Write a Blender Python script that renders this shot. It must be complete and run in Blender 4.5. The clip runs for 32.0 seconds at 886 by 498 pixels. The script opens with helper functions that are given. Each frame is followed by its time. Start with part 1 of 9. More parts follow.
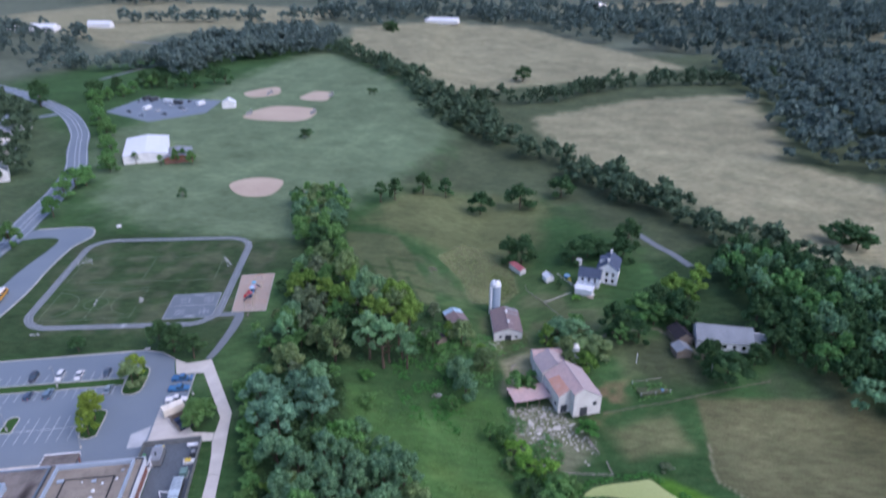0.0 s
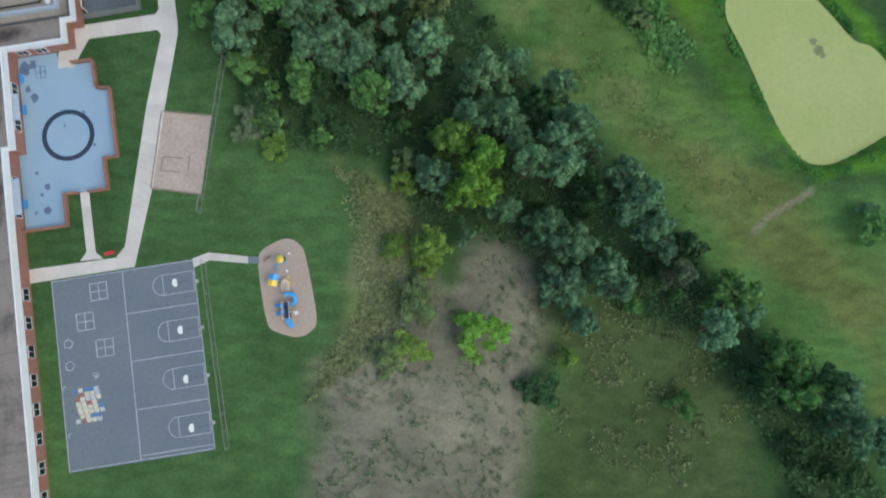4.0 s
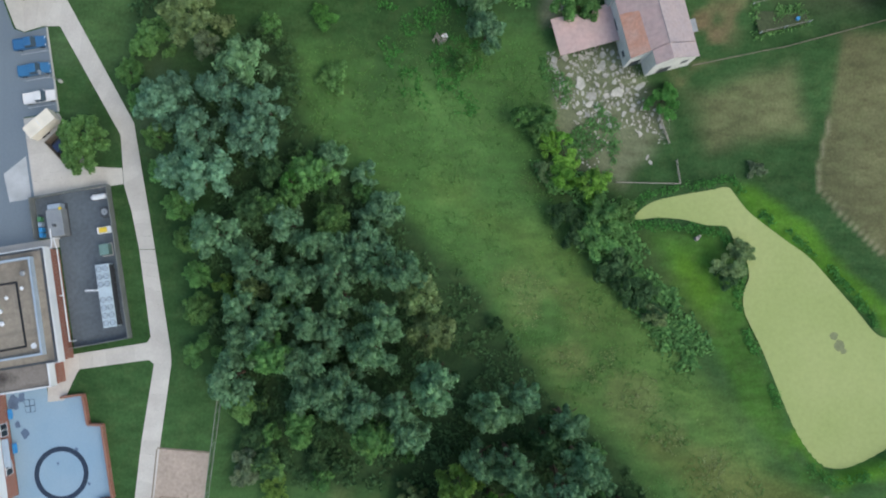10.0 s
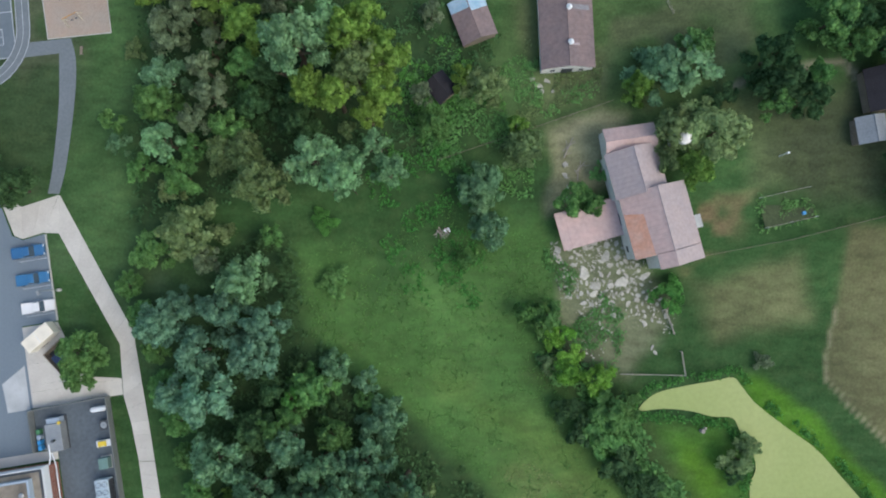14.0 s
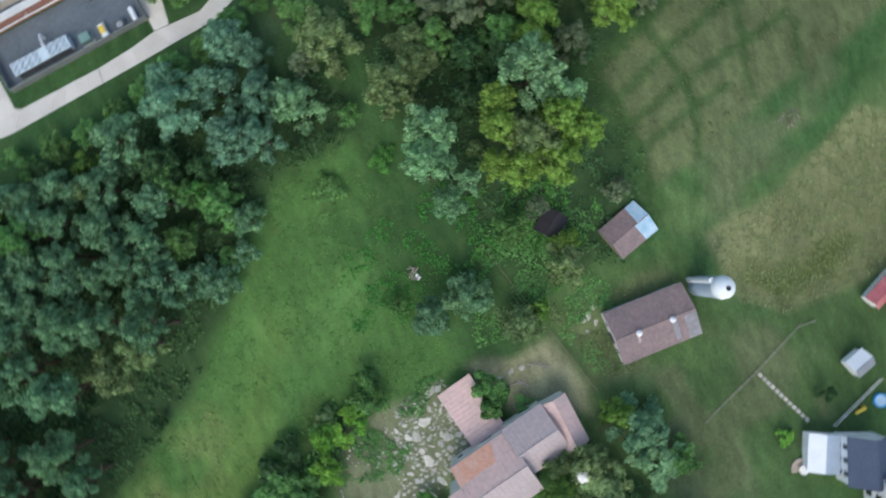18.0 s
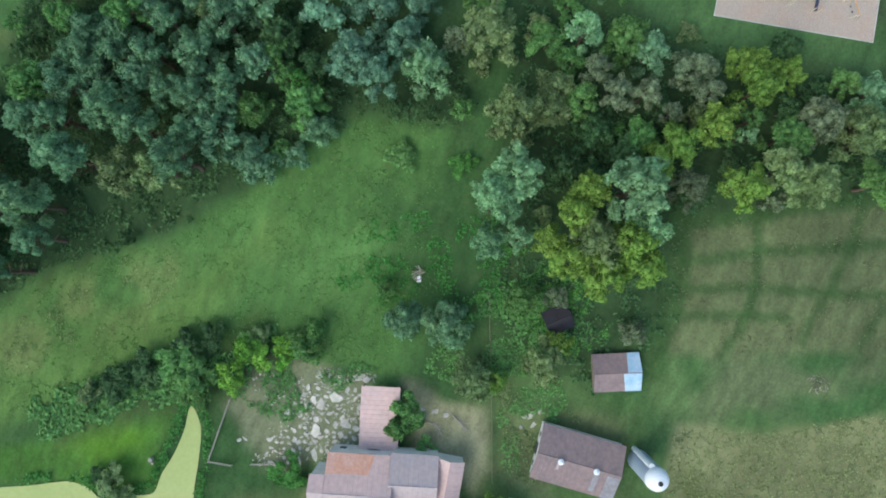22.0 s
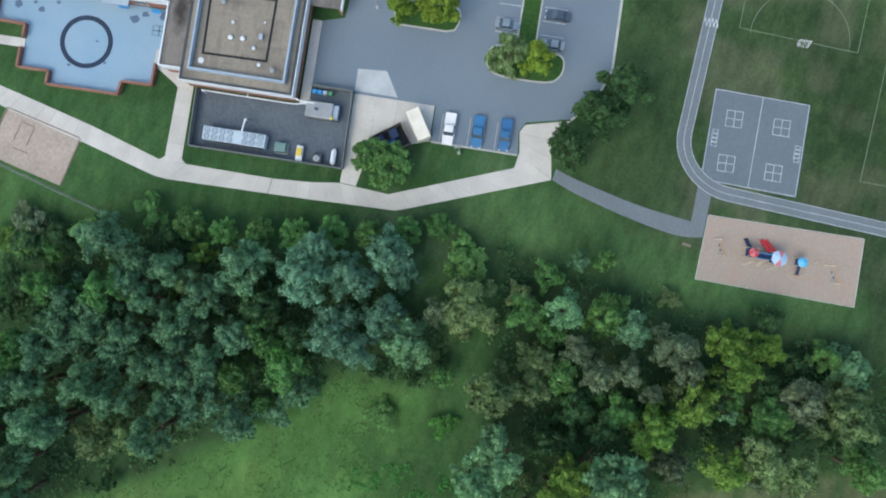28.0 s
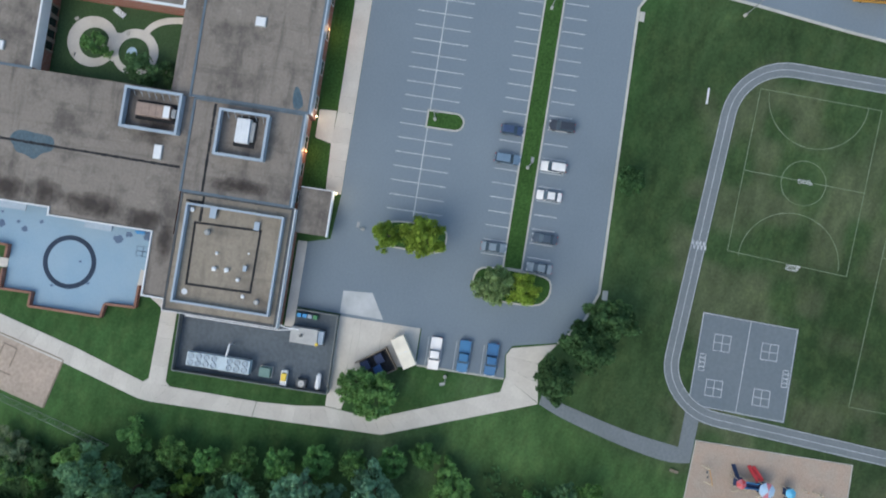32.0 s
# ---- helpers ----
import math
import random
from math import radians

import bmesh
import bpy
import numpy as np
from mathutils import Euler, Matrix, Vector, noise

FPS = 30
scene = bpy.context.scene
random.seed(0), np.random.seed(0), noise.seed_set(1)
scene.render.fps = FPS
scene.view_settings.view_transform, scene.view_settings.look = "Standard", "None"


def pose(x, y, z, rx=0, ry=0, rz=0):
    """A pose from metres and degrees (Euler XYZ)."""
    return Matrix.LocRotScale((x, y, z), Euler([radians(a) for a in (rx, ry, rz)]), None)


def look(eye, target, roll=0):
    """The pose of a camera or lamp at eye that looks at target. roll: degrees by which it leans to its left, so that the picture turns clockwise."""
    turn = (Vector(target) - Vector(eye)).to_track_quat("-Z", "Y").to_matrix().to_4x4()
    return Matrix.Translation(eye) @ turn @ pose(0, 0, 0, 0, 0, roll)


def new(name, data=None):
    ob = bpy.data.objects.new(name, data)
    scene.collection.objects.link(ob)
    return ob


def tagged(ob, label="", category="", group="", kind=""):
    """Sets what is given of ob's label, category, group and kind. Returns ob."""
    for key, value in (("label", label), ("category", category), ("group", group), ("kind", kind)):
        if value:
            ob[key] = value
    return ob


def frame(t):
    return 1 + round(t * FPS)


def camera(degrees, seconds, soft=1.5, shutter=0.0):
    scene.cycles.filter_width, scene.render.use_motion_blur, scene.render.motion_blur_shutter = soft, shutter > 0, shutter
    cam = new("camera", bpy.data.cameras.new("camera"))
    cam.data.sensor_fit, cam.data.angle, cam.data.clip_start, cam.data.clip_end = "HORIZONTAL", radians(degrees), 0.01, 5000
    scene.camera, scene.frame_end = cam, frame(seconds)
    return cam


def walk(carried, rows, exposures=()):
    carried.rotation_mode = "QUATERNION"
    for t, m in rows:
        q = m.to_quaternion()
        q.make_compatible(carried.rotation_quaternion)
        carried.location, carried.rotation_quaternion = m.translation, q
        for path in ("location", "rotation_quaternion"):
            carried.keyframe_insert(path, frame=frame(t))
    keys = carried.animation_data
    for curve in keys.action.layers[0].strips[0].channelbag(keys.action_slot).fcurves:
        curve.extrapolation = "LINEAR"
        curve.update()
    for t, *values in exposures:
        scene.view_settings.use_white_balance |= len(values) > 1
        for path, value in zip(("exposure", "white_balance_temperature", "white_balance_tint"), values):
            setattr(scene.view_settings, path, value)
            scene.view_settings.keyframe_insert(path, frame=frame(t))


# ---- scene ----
cam = camera(68.3, 32.0, soft=1.9, shutter=0.5)
METRES, EYE, TILT, LEAN, TURN = 269.0, 118.0, -25.08, -0.3, 0.0
ROWS = [
    (0.0, 0.0, 0.0, 0.0, 0.0, 0.0, -0.0),
    (0.5, -0.0009, 0.0195, 0.0086, -0.02, -7.18, 0.08),
    (1.0, -0.0009, 0.0383, 0.0186, -0.0, -14.57, 0.19),
    (1.5, -0.0015, 0.0576, 0.0285, -0.04, -21.97, 0.3),
    (2.0, -0.0019, 0.0772, 0.0385, -0.09, -29.38, 0.39),
    (2.5, -0.0019, 0.0964, 0.0476, -0.12, -36.8, 0.5),
    (3.0, -0.0023, 0.1162, 0.0575, -0.21, -44.34, 0.61),
    (3.5, -0.0026, 0.1362, 0.0676, -0.31, -51.82, 0.71),
    (4.0, -0.0028, 0.1568, 0.0776, -0.38, -59.0, 0.74),
    (4.4, -0.003, 0.1735, 0.0855, -0.43, -62.6, 0.76),
    (4.8, -0.0031, 0.1902, 0.0935, -0.45, -62.98, 0.76),
    (5.5, -0.0034, 0.2193, 0.1072, -0.45, -62.99, 0.76),
    (6.0, -0.0032, 0.2386, 0.1163, -0.46, -62.93, 0.78),
    (6.5, -0.003, 0.2587, 0.1256, -0.45, -62.97, 0.81),
    (7.0, -0.0032, 0.2783, 0.135, -0.45, -62.96, 0.77),
    (7.5, -0.0031, 0.2982, 0.1442, -0.45, -62.98, 0.79),
    (8.0, -0.0028, 0.3178, 0.1534, -0.46, -62.96, 0.83),
    (8.5, -0.0036, 0.3371, 0.1628, -0.53, -62.92, 0.76),
    (9.0, -0.0032, 0.3564, 0.172, -0.48, -62.86, 0.79),
    (9.5, -0.0032, 0.3761, 0.1813, -0.52, -62.86, 0.81),
    (10.0, -0.0029, 0.396, 0.1906, -0.5, -62.87, 0.85),
    (10.5, -0.0024, 0.4149, 0.1995, -0.5, -62.85, 0.91),
    (11.0, -0.0023, 0.4331, 0.2082, -0.52, -62.85, 0.93),
    (11.5, -0.0025, 0.4496, 0.2161, -0.56, -62.72, 0.92),
    (12.0, -0.0019, 0.4676, 0.2247, -0.54, -62.89, 0.99),
    (12.5, -0.0019, 0.4834, 0.2321, -0.56, -62.88, 0.98),
    (13.0, -0.0018, 0.4972, 0.2384, -0.56, -62.82, 1.0),
    (13.5, -0.002, 0.5112, 0.2449, -0.58, -62.79, 0.99),
    (14.0, -0.0015, 0.5262, 0.2518, -0.57, -62.77, 1.03),
    (14.5, -0.0017, 0.541, 0.2585, 0.47, -62.76, 0.54),
    (16.5, 0.0054, 0.5714, 0.272, 31.37, -65.95, -12.46),
    (17.0, 0.0042, 0.574, 0.2729, 42.82, -69.19, -16.72),
    (17.5, 0.0033, 0.5756, 0.2732, 54.92, -73.44, -20.22),
    (18.0, 0.0024, 0.577, 0.2727, 67.74, -78.57, -22.77),
    (18.5, 0.002, 0.5778, 0.2727, 81.08, -84.22, -24.2),
    (19.0, 0.0011, 0.5786, 0.2728, 94.4, -90.11, -24.31),
    (19.5, 0.0004, 0.5792, 0.2723, 107.19, -95.64, -23.28),
    (20.0, 0.0, 0.5797, 0.2719, 108.69, -96.28, -23.04),
    (20.5, -0.0016, 0.5802, 0.2713, 108.71, -96.23, -22.98),
    (21.0, -0.005, 0.5785, 0.2707, 108.71, -96.19, -23.1),
    (21.5, -0.0108, 0.5771, 0.2699, 108.69, -96.15, -23.16),
    (22.0, -0.0187, 0.575, 0.2693, 108.68, -96.16, -23.21),
    (22.5, -0.0281, 0.5727, 0.2683, 108.68, -96.15, -23.27),
    (23.0, -0.0395, 0.5703, 0.2677, 108.68, -96.18, -23.25),
    (23.5, -0.0509, 0.568, 0.2671, 108.68, -96.09, -23.25),
    (24.0, -0.065, 0.5652, 0.2662, 108.71, -96.19, -23.21),
    (24.5, -0.0783, 0.5622, 0.2655, 108.7, -96.08, -23.23),
    (25.0, -0.0928, 0.5595, 0.2645, 108.72, -96.0, -23.19),
    (25.5, -0.1083, 0.5559, 0.2632, 108.75, -96.0, -23.22),
    (27.5, -0.177, 0.5398, 0.2569, 108.78, -96.24, -23.32),
    (28.0, -0.1953, 0.5356, 0.2551, 108.79, -96.31, -23.34),
    (28.5, -0.2134, 0.5315, 0.2535, 108.8, -96.32, -23.35),
    (29.0, -0.2317, 0.5275, 0.2518, 108.79, -96.32, -23.35),
    (29.5, -0.2505, 0.5232, 0.25, 108.78, -96.36, -23.35),
    (30.0, -0.2691, 0.5191, 0.2482, 108.79, -96.34, -23.36),
    (30.5, -0.2882, 0.5148, 0.2463, 108.8, -96.39, -23.36),
    (31.0, -0.3068, 0.5106, 0.2443, 108.81, -96.35, -23.38),
    (31.5, -0.3259, 0.5063, 0.2423, 108.82, -96.37, -23.4),
    (32.0, -0.3451, 0.502, 0.2402, 108.83, -96.38, -23.4),
]
walk(cam, [(t, pose(0, 0, EYE, TILT, LEAN, TURN) @ pose(METRES * x, METRES * y, METRES * z, 90 + pitch, roll, yaw)) for t, x, y, z, yaw, pitch, roll in ROWS],
     [(0.0, 0.6, 5850, 26), (1.5, 0.5, 6350, 18), (3.0, 0.5, 6700, 6), (9.0, 0.53, 6800, 5), (14.0, 0.6, 6800, 6), (18.0, 0.78, 6700, 6), (24.0, 0.97, 6500, 1), (28.0, 0.72, 6600, 3), (32.0, 0.48, 6750, 4)])

# ---- light: an even, overcast evening sky and a very soft sun ----
SUN_UP, SUN_ROUND = 50.0, 120.0
world = bpy.data.worlds.new("evening_sky")
scene.world = world
world.use_nodes = True
wn = world.node_tree.nodes
wn.clear()
sky = wn.new("ShaderNodeTexSky")
sky.sky_type = "NISHITA"
sky.sun_disc = False
sky.sun_elevation, sky.sun_rotation = radians(SUN_UP), radians(SUN_ROUND)
sky.air_density, sky.dust_density, sky.ozone_density = 1.2, 2.5, 1.5
back = wn.new("ShaderNodeBackground")
back.inputs["Strength"].default_value = 0.15
wout = wn.new("ShaderNodeOutputWorld")
world.node_tree.links.new(sky.outputs[0], back.inputs[0])
world.node_tree.links.new(back.outputs[0], wout.inputs[0])
sun_data = bpy.data.lights.new("sun", "SUN")
sun_data.energy, sun_data.angle, sun_data.color = 0.55, radians(45), (1.0, 0.96, 0.9)
sun = new("sun", sun_data)
sa, se = radians(SUN_ROUND), radians(SUN_UP)
sun.matrix_world = look((math.sin(sa) * 300, math.cos(sa) * 300, 300 * math.tan(se)), (0, 0, 0))


# ---- materials ----
def mat(name, colour, rough=0.8, vary=0.25, grain=2.0, patch=0.12, bump=0.15, metal=0.0, second=None, amount=0.5, spec=0.3, wander=0.0, sheen=0.0):
    """A surface of one colour with grain and stains at two sizes; second: a colour that comes through in patches; wander: a shift from object to object."""
    m = bpy.data.materials.new(name)
    m.use_nodes = True
    n, l = m.node_tree.nodes, m.node_tree.links
    b = n["Principled BSDF"]
    b.inputs["Roughness"].default_value, b.inputs["Metallic"].default_value = rough, metal
    b.inputs["Specular IOR Level"].default_value = spec
    tc = n.new("ShaderNodeTexCoord")
    fine = n.new("ShaderNodeTexNoise")
    fine.inputs["Scale"].default_value, fine.inputs["Detail"].default_value = grain, 6
    large = n.new("ShaderNodeTexNoise")
    large.inputs["Scale"].default_value, large.inputs["Detail"].default_value = patch, 5
    for k in (fine, large):
        l.new(tc.outputs["Object"], k.inputs["Vector"])
    ramp = n.new("ShaderNodeValToRGB")
    ramp.color_ramp.elements[0].position, ramp.color_ramp.elements[1].position = 0.5 - 0.4 * amount, 0.75
    ramp.color_ramp.elements[0].color = (*colour, 1)
    ramp.color_ramp.elements[1].color = (*(second or [c * 0.75 for c in colour]), 1)
    l.new(large.outputs["Fac"], ramp.inputs["Fac"])
    val = n.new("ShaderNodeMapRange")
    val.inputs["From Min"].default_value, val.inputs["From Max"].default_value = 0.25, 0.75
    val.inputs["To Min"].default_value, val.inputs["To Max"].default_value = 1 - vary, 1 + vary
    l.new(fine.outputs["Fac"], val.inputs["Value"])
    mul = n.new("ShaderNodeVectorMath")
    mul.operation = "SCALE"
    l.new(ramp.outputs["Color"], mul.inputs[0])
    l.new(val.outputs["Result"], mul.inputs["Scale"])
    last = mul.outputs[0]
    if wander:
        info = n.new("ShaderNodeObjectInfo")
        hue = n.new("ShaderNodeHueSaturation")
        a = n.new("ShaderNodeMapRange")
        a.inputs["To Min"].default_value, a.inputs["To Max"].default_value = 0.5 - wander * 0.06, 0.5 + wander * 0.06
        l.new(info.outputs["Random"], a.inputs["Value"])
        l.new(a.outputs["Result"], hue.inputs["Hue"])
        c = n.new("ShaderNodeMapRange")
        c.inputs["To Min"].default_value, c.inputs["To Max"].default_value = 1 - wander, 1 + wander
        w = n.new("ShaderNodeTexWhiteNoise")
        w.noise_dimensions = "1D"
        l.new(info.outputs["Random"], w.inputs["W"])
        l.new(w.outputs["Value"], c.inputs["Value"])
        l.new(c.outputs["Result"], hue.inputs["Value"])
        l.new(last, hue.inputs["Color"])
        last = hue.outputs["Color"]
    l.new(last, b.inputs["Base Color"])
    if bump:
        bp = n.new("ShaderNodeBump")
        bp.inputs["Strength"].default_value, bp.inputs["Distance"].default_value = bump, 0.1
        l.new(fine.outputs["Fac"], bp.inputs["Height"])
        l.new(bp.outputs["Normal"], b.inputs["Normal"])
    return m


def ground_mat():
    """Grass and soil: the land cover stored on the sheet, broken up by grain, tufts and wide drifts of drier grass."""
    m = mat("grass_ground", (0.06, 0.12, 0.04), 0.95, 0.15, 2.2, 0.07, 0.3, spec=0.1)
    n, l = m.node_tree.nodes, m.node_tree.links
    at = n.new("ShaderNodeAttribute")
    at.attribute_name = "cover"
    tc = [k for k in n if k.type == "TEX_COORD"][0]
    mid = n.new("ShaderNodeTexNoise")
    mid.inputs["Scale"].default_value, mid.inputs["Detail"].default_value, mid.inputs["Roughness"].default_value = 0.35, 8, 0.7
    l.new(tc.outputs["Object"], mid.inputs["Vector"])
    mix = n.new("ShaderNodeMix")
    mix.data_type, mix.blend_type = "RGBA", "MIX"
    mix.inputs["B"].default_value = (0.12, 0.165, 0.065, 1)
    fac = n.new("ShaderNodeMapRange")
    fac.inputs["From Min"].default_value, fac.inputs["From Max"].default_value = 0.48, 0.85
    fac.inputs["To Max"].default_value = 0.4
    l.new(mid.outputs["Fac"], fac.inputs["Value"])
    l.new(fac.outputs["Result"], mix.inputs["Factor"])
    l.new(at.outputs["Color"], mix.inputs["A"])
    ramp = [k for k in n if k.type == "VALTORGB"][0]
    ramp.color_ramp.elements[0].color, ramp.color_ramp.elements[1].color = (0.82, 0.84, 0.82, 1), (1.15, 1.12, 1.1, 1)
    ramp.color_ramp.elements[0].position = 0.35
    # blades and clover: fine flecks, and long faint swaths left by mowing and wind
    fleck = n.new("ShaderNodeTexNoise")
    fleck.inputs["Scale"].default_value, fleck.inputs["Detail"].default_value, fleck.inputs["Roughness"].default_value = 1.5, 7, 0.8
    stretch = n.new("ShaderNodeMapping")
    stretch.inputs["Rotation"].default_value, stretch.inputs["Scale"].default_value = (0, 0, radians(38)), (0.35, 0.9, 1)
    swath = n.new("ShaderNodeTexNoise")
    swath.inputs["Scale"].default_value, swath.inputs["Detail"].default_value = 0.6, 4
    l.new(tc.outputs["Object"], fleck.inputs["Vector"])
    l.new(tc.outputs["Object"], stretch.inputs["Vector"])
    l.new(stretch.outputs[0], swath.inputs["Vector"])
    both = n.new("ShaderNodeMath")
    both.operation = "ADD"
    l.new(fleck.outputs["Fac"], both.inputs[0])
    l.new(swath.outputs["Fac"], both.inputs[1])
    gain = n.new("ShaderNodeMapRange")
    gain.inputs["From Min"].default_value, gain.inputs["From Max"].default_value = 0.7, 1.3
    gain.inputs["To Min"].default_value, gain.inputs["To Max"].default_value = 0.7, 1.3
    l.new(both.outputs[0], gain.inputs["Value"])
    fine2 = n.new("ShaderNodeVectorMath")
    fine2.operation = "SCALE"
    l.new(mix.outputs["Result"], fine2.inputs[0])
    l.new(gain.outputs["Result"], fine2.inputs["Scale"])
    two = n.new("ShaderNodeVectorMath")
    two.operation = "MULTIPLY"
    l.new(fine2.outputs[0], two.inputs[0])
    l.new(ramp.outputs["Color"], two.inputs[1])
    sc = [k for k in n if k.type == "VECT_MATH" and k.operation == "SCALE"][0]
    l.new(two.outputs[0], sc.inputs[0])
    return m


def leaf_mat(name, colour, tip):
    m = mat(name, colour, 0.75, 0.35, 1.3, 0.25, 0.0, second=tip, amount=0.7, spec=0.1, wander=0.16)
    n, l = m.node_tree.nodes, m.node_tree.links
    b = n["Principled BSDF"]
    src = b.inputs["Base Color"].links[0].from_socket
    geo = n.new("ShaderNodeNewGeometry")
    vr = n.new("ShaderNodeMapRange")
    vr.inputs["To Min"].default_value, vr.inputs["To Max"].default_value = 0.7, 1.35
    l.new(geo.outputs["Random Per Island"], vr.inputs["Value"])
    mul = n.new("ShaderNodeVectorMath")
    mul.operation = "SCALE"
    l.new(src, mul.inputs[0])
    l.new(vr.outputs["Result"], mul.inputs["Scale"])
    l.new(mul.outputs[0], b.inputs["Base Color"])
    tr = n.new("ShaderNodeBsdfTranslucent")
    l.new(mul.outputs[0], tr.inputs["Color"])
    ms = n.new("ShaderNodeMixShader")
    ms.inputs[0].default_value = 0.35
    l.new(b.outputs[0], ms.inputs[1])
    l.new(tr.outputs[0], ms.inputs[2])
    l.new(ms.outputs[0], n["Material Output"].inputs["Surface"])
    return m


def roof_mat(name, colour, dark, light):
    """Flat roofing: dull base, sooty blotches with ragged edges, rain streaks along the fall, pale scuffs and grit."""
    m = mat(name, colour, 0.95, 0.12, 2.2, 0.07, 0.12, second=[c * 0.82 for c in colour], amount=0.7)
    n, l = m.node_tree.nodes, m.node_tree.links
    b = n["Principled BSDF"]
    last = b.inputs["Base Color"].links[0].from_socket
    tc = [k for k in n if k.type == "TEX_COORD"][0]
    for stretch, scale, detail, lo, hi, most, tint in (((1, 1, 1), 0.13, 9, 0.5, 0.66, 0.75, dark), ((0.12, 1.0, 1), 0.5, 7, 0.52, 0.7, 0.55, dark), ((1, 0.1, 1), 0.45, 7, 0.54, 0.72, 0.5, dark), ((1, 1, 1), 0.6, 8, 0.6, 0.72, 0.35, light), ((1, 1, 1), 3.5, 3, 0.68, 0.74, 0.5, light)):
        mp = n.new("ShaderNodeMapping")
        mp.inputs["Scale"].default_value, mp.inputs["Location"].default_value = stretch, (scale * 37, scale * 11, 0)
        ns = n.new("ShaderNodeTexNoise")
        ns.inputs["Scale"].default_value, ns.inputs["Detail"].default_value, ns.inputs["Roughness"].default_value = scale, detail, 0.65
        fac = n.new("ShaderNodeMapRange")
        fac.inputs["From Min"].default_value, fac.inputs["From Max"].default_value, fac.inputs["To Max"].default_value = lo, hi, most
        mix = n.new("ShaderNodeMix")
        mix.data_type = "RGBA"
        mix.inputs["B"].default_value = (*tint, 1)
        l.new(tc.outputs["Object"], mp.inputs["Vector"])
        l.new(mp.outputs[0], ns.inputs["Vector"])
        l.new(ns.outputs["Fac"], fac.inputs["Value"])
        l.new(fac.outputs["Result"], mix.inputs["Factor"])
        l.new(last, mix.inputs["A"])
        last = mix.outputs["Result"]
    l.new(last, b.inputs["Base Color"])
    return m


def brick_mat(name, c1, c2, mortar):
    m = mat(name, c1, 0.85, 0.2, 6.0, 0.3, 0.1)
    n, l = m.node_tree.nodes, m.node_tree.links
    bt = n.new("ShaderNodeTexBrick")
    bt.inputs["Color1"].default_value, bt.inputs["Color2"].default_value, bt.inputs["Mortar"].default_value = (*c1, 1), (*c2, 1), (*mortar, 1)
    bt.inputs["Scale"].default_value, bt.inputs["Brick Width"].default_value, bt.inputs["Row Height"].default_value, bt.inputs["Mortar Size"].default_value = 1.0, 0.22, 0.075, 0.008
    tc = [k for k in n if k.type == "TEX_COORD"][0]
    mp = n.new("ShaderNodeMapping")
    mp.inputs["Rotation"].default_value = (radians(90), 0, radians(35))
    l.new(tc.outputs["Object"], mp.inputs["Vector"])
    l.new(mp.outputs[0], bt.inputs["Vector"])
    sc = [k for k in n if k.type == "VECT_MATH" and k.operation == "SCALE"][0]
    l.new(bt.outputs["Color"], sc.inputs[0])
    return m


def glow_mat(name, colour, power):
    m = mat(name, colour, 0.5, 0.05, 4, 1, 0)
    b = m.node_tree.nodes["Principled BSDF"]
    b.inputs["Emission Color"].default_value, b.inputs["Emission Strength"].default_value = (*colour, 1), power
    return m


def glass_mat(name, tint):
    m = mat(name, tint, 0.08, 0.1, 1, 0.5, 0, spec=0.8)
    return m


M_ground = ground_mat()
M_asphalt = mat("asphalt_blue_grey", (0.148, 0.19, 0.234), 0.9, 0.05, 2.5, 0.05, 0.06, second=(0.186, 0.233, 0.277), amount=0.8)
M_court = mat("asphalt_court", (0.125, 0.158, 0.188), 0.9, 0.09, 1.5, 0.1, 0.1, second=(0.155, 0.185, 0.21), amount=0.8)
M_oldasphalt = mat("asphalt_path_worn", (0.175, 0.2, 0.22), 0.9, 0.12, 2.0, 0.2, 0.15, second=(0.15, 0.175, 0.19))
M_concrete = mat("concrete_paving", (0.57, 0.55, 0.505), 0.9, 0.1, 4.0, 0.25, 0.1, second=(0.48, 0.455, 0.42), wander=0.05)
M_newconcrete = mat("concrete_fresh", (0.5, 0.53, 0.55), 0.85, 0.06, 4.0, 0.3, 0.05)
M_trim = mat("slate_blue_roof_trim", (0.12, 0.165, 0.21), 0.6, 0.12, 3, 0.4, 0.05)
M_kerb = mat("concrete_kerb", (0.5, 0.5, 0.47), 0.9, 0.15, 5, 0.4, 0.1)
M_paint = mat("white_line_paint", (0.54, 0.57, 0.6), 0.8, 0.3, 3, 0.4, 0, second=(0.34, 0.38, 0.42), amount=0.7)
M_chalk = mat("chalk_line_on_grass", (0.2, 0.25, 0.18), 0.95, 0.4, 5, 0.4, 0, second=(0.1, 0.15, 0.08))
M_bluefloor = mat("painted_blue_paving", (0.23, 0.36, 0.475), 0.85, 0.04, 3, 0.12, 0.05, second=(0.28, 0.395, 0.49))
M_darkblue = mat("dark_blue_paint", (0.03, 0.05, 0.085), 0.85, 0.15, 3, 0.3, 0)
M_dirt = mat("bare_sandy_dirt", (0.45, 0.37, 0.315), 0.95, 0.18, 1.5, 0.22, 0.3, second=(0.36, 0.3, 0.245), amount=0.7)
M_mulch = mat("rubbery_wood_mulch", (0.365, 0.318, 0.272), 0.95, 0.22, 5, 0.25, 0.4, second=(0.4, 0.3, 0.24))
M_infield = mat("clay_infield", (0.42, 0.34, 0.26), 0.95, 0.1, 1, 0.05, 0.2, second=(0.48, 0.4, 0.31))
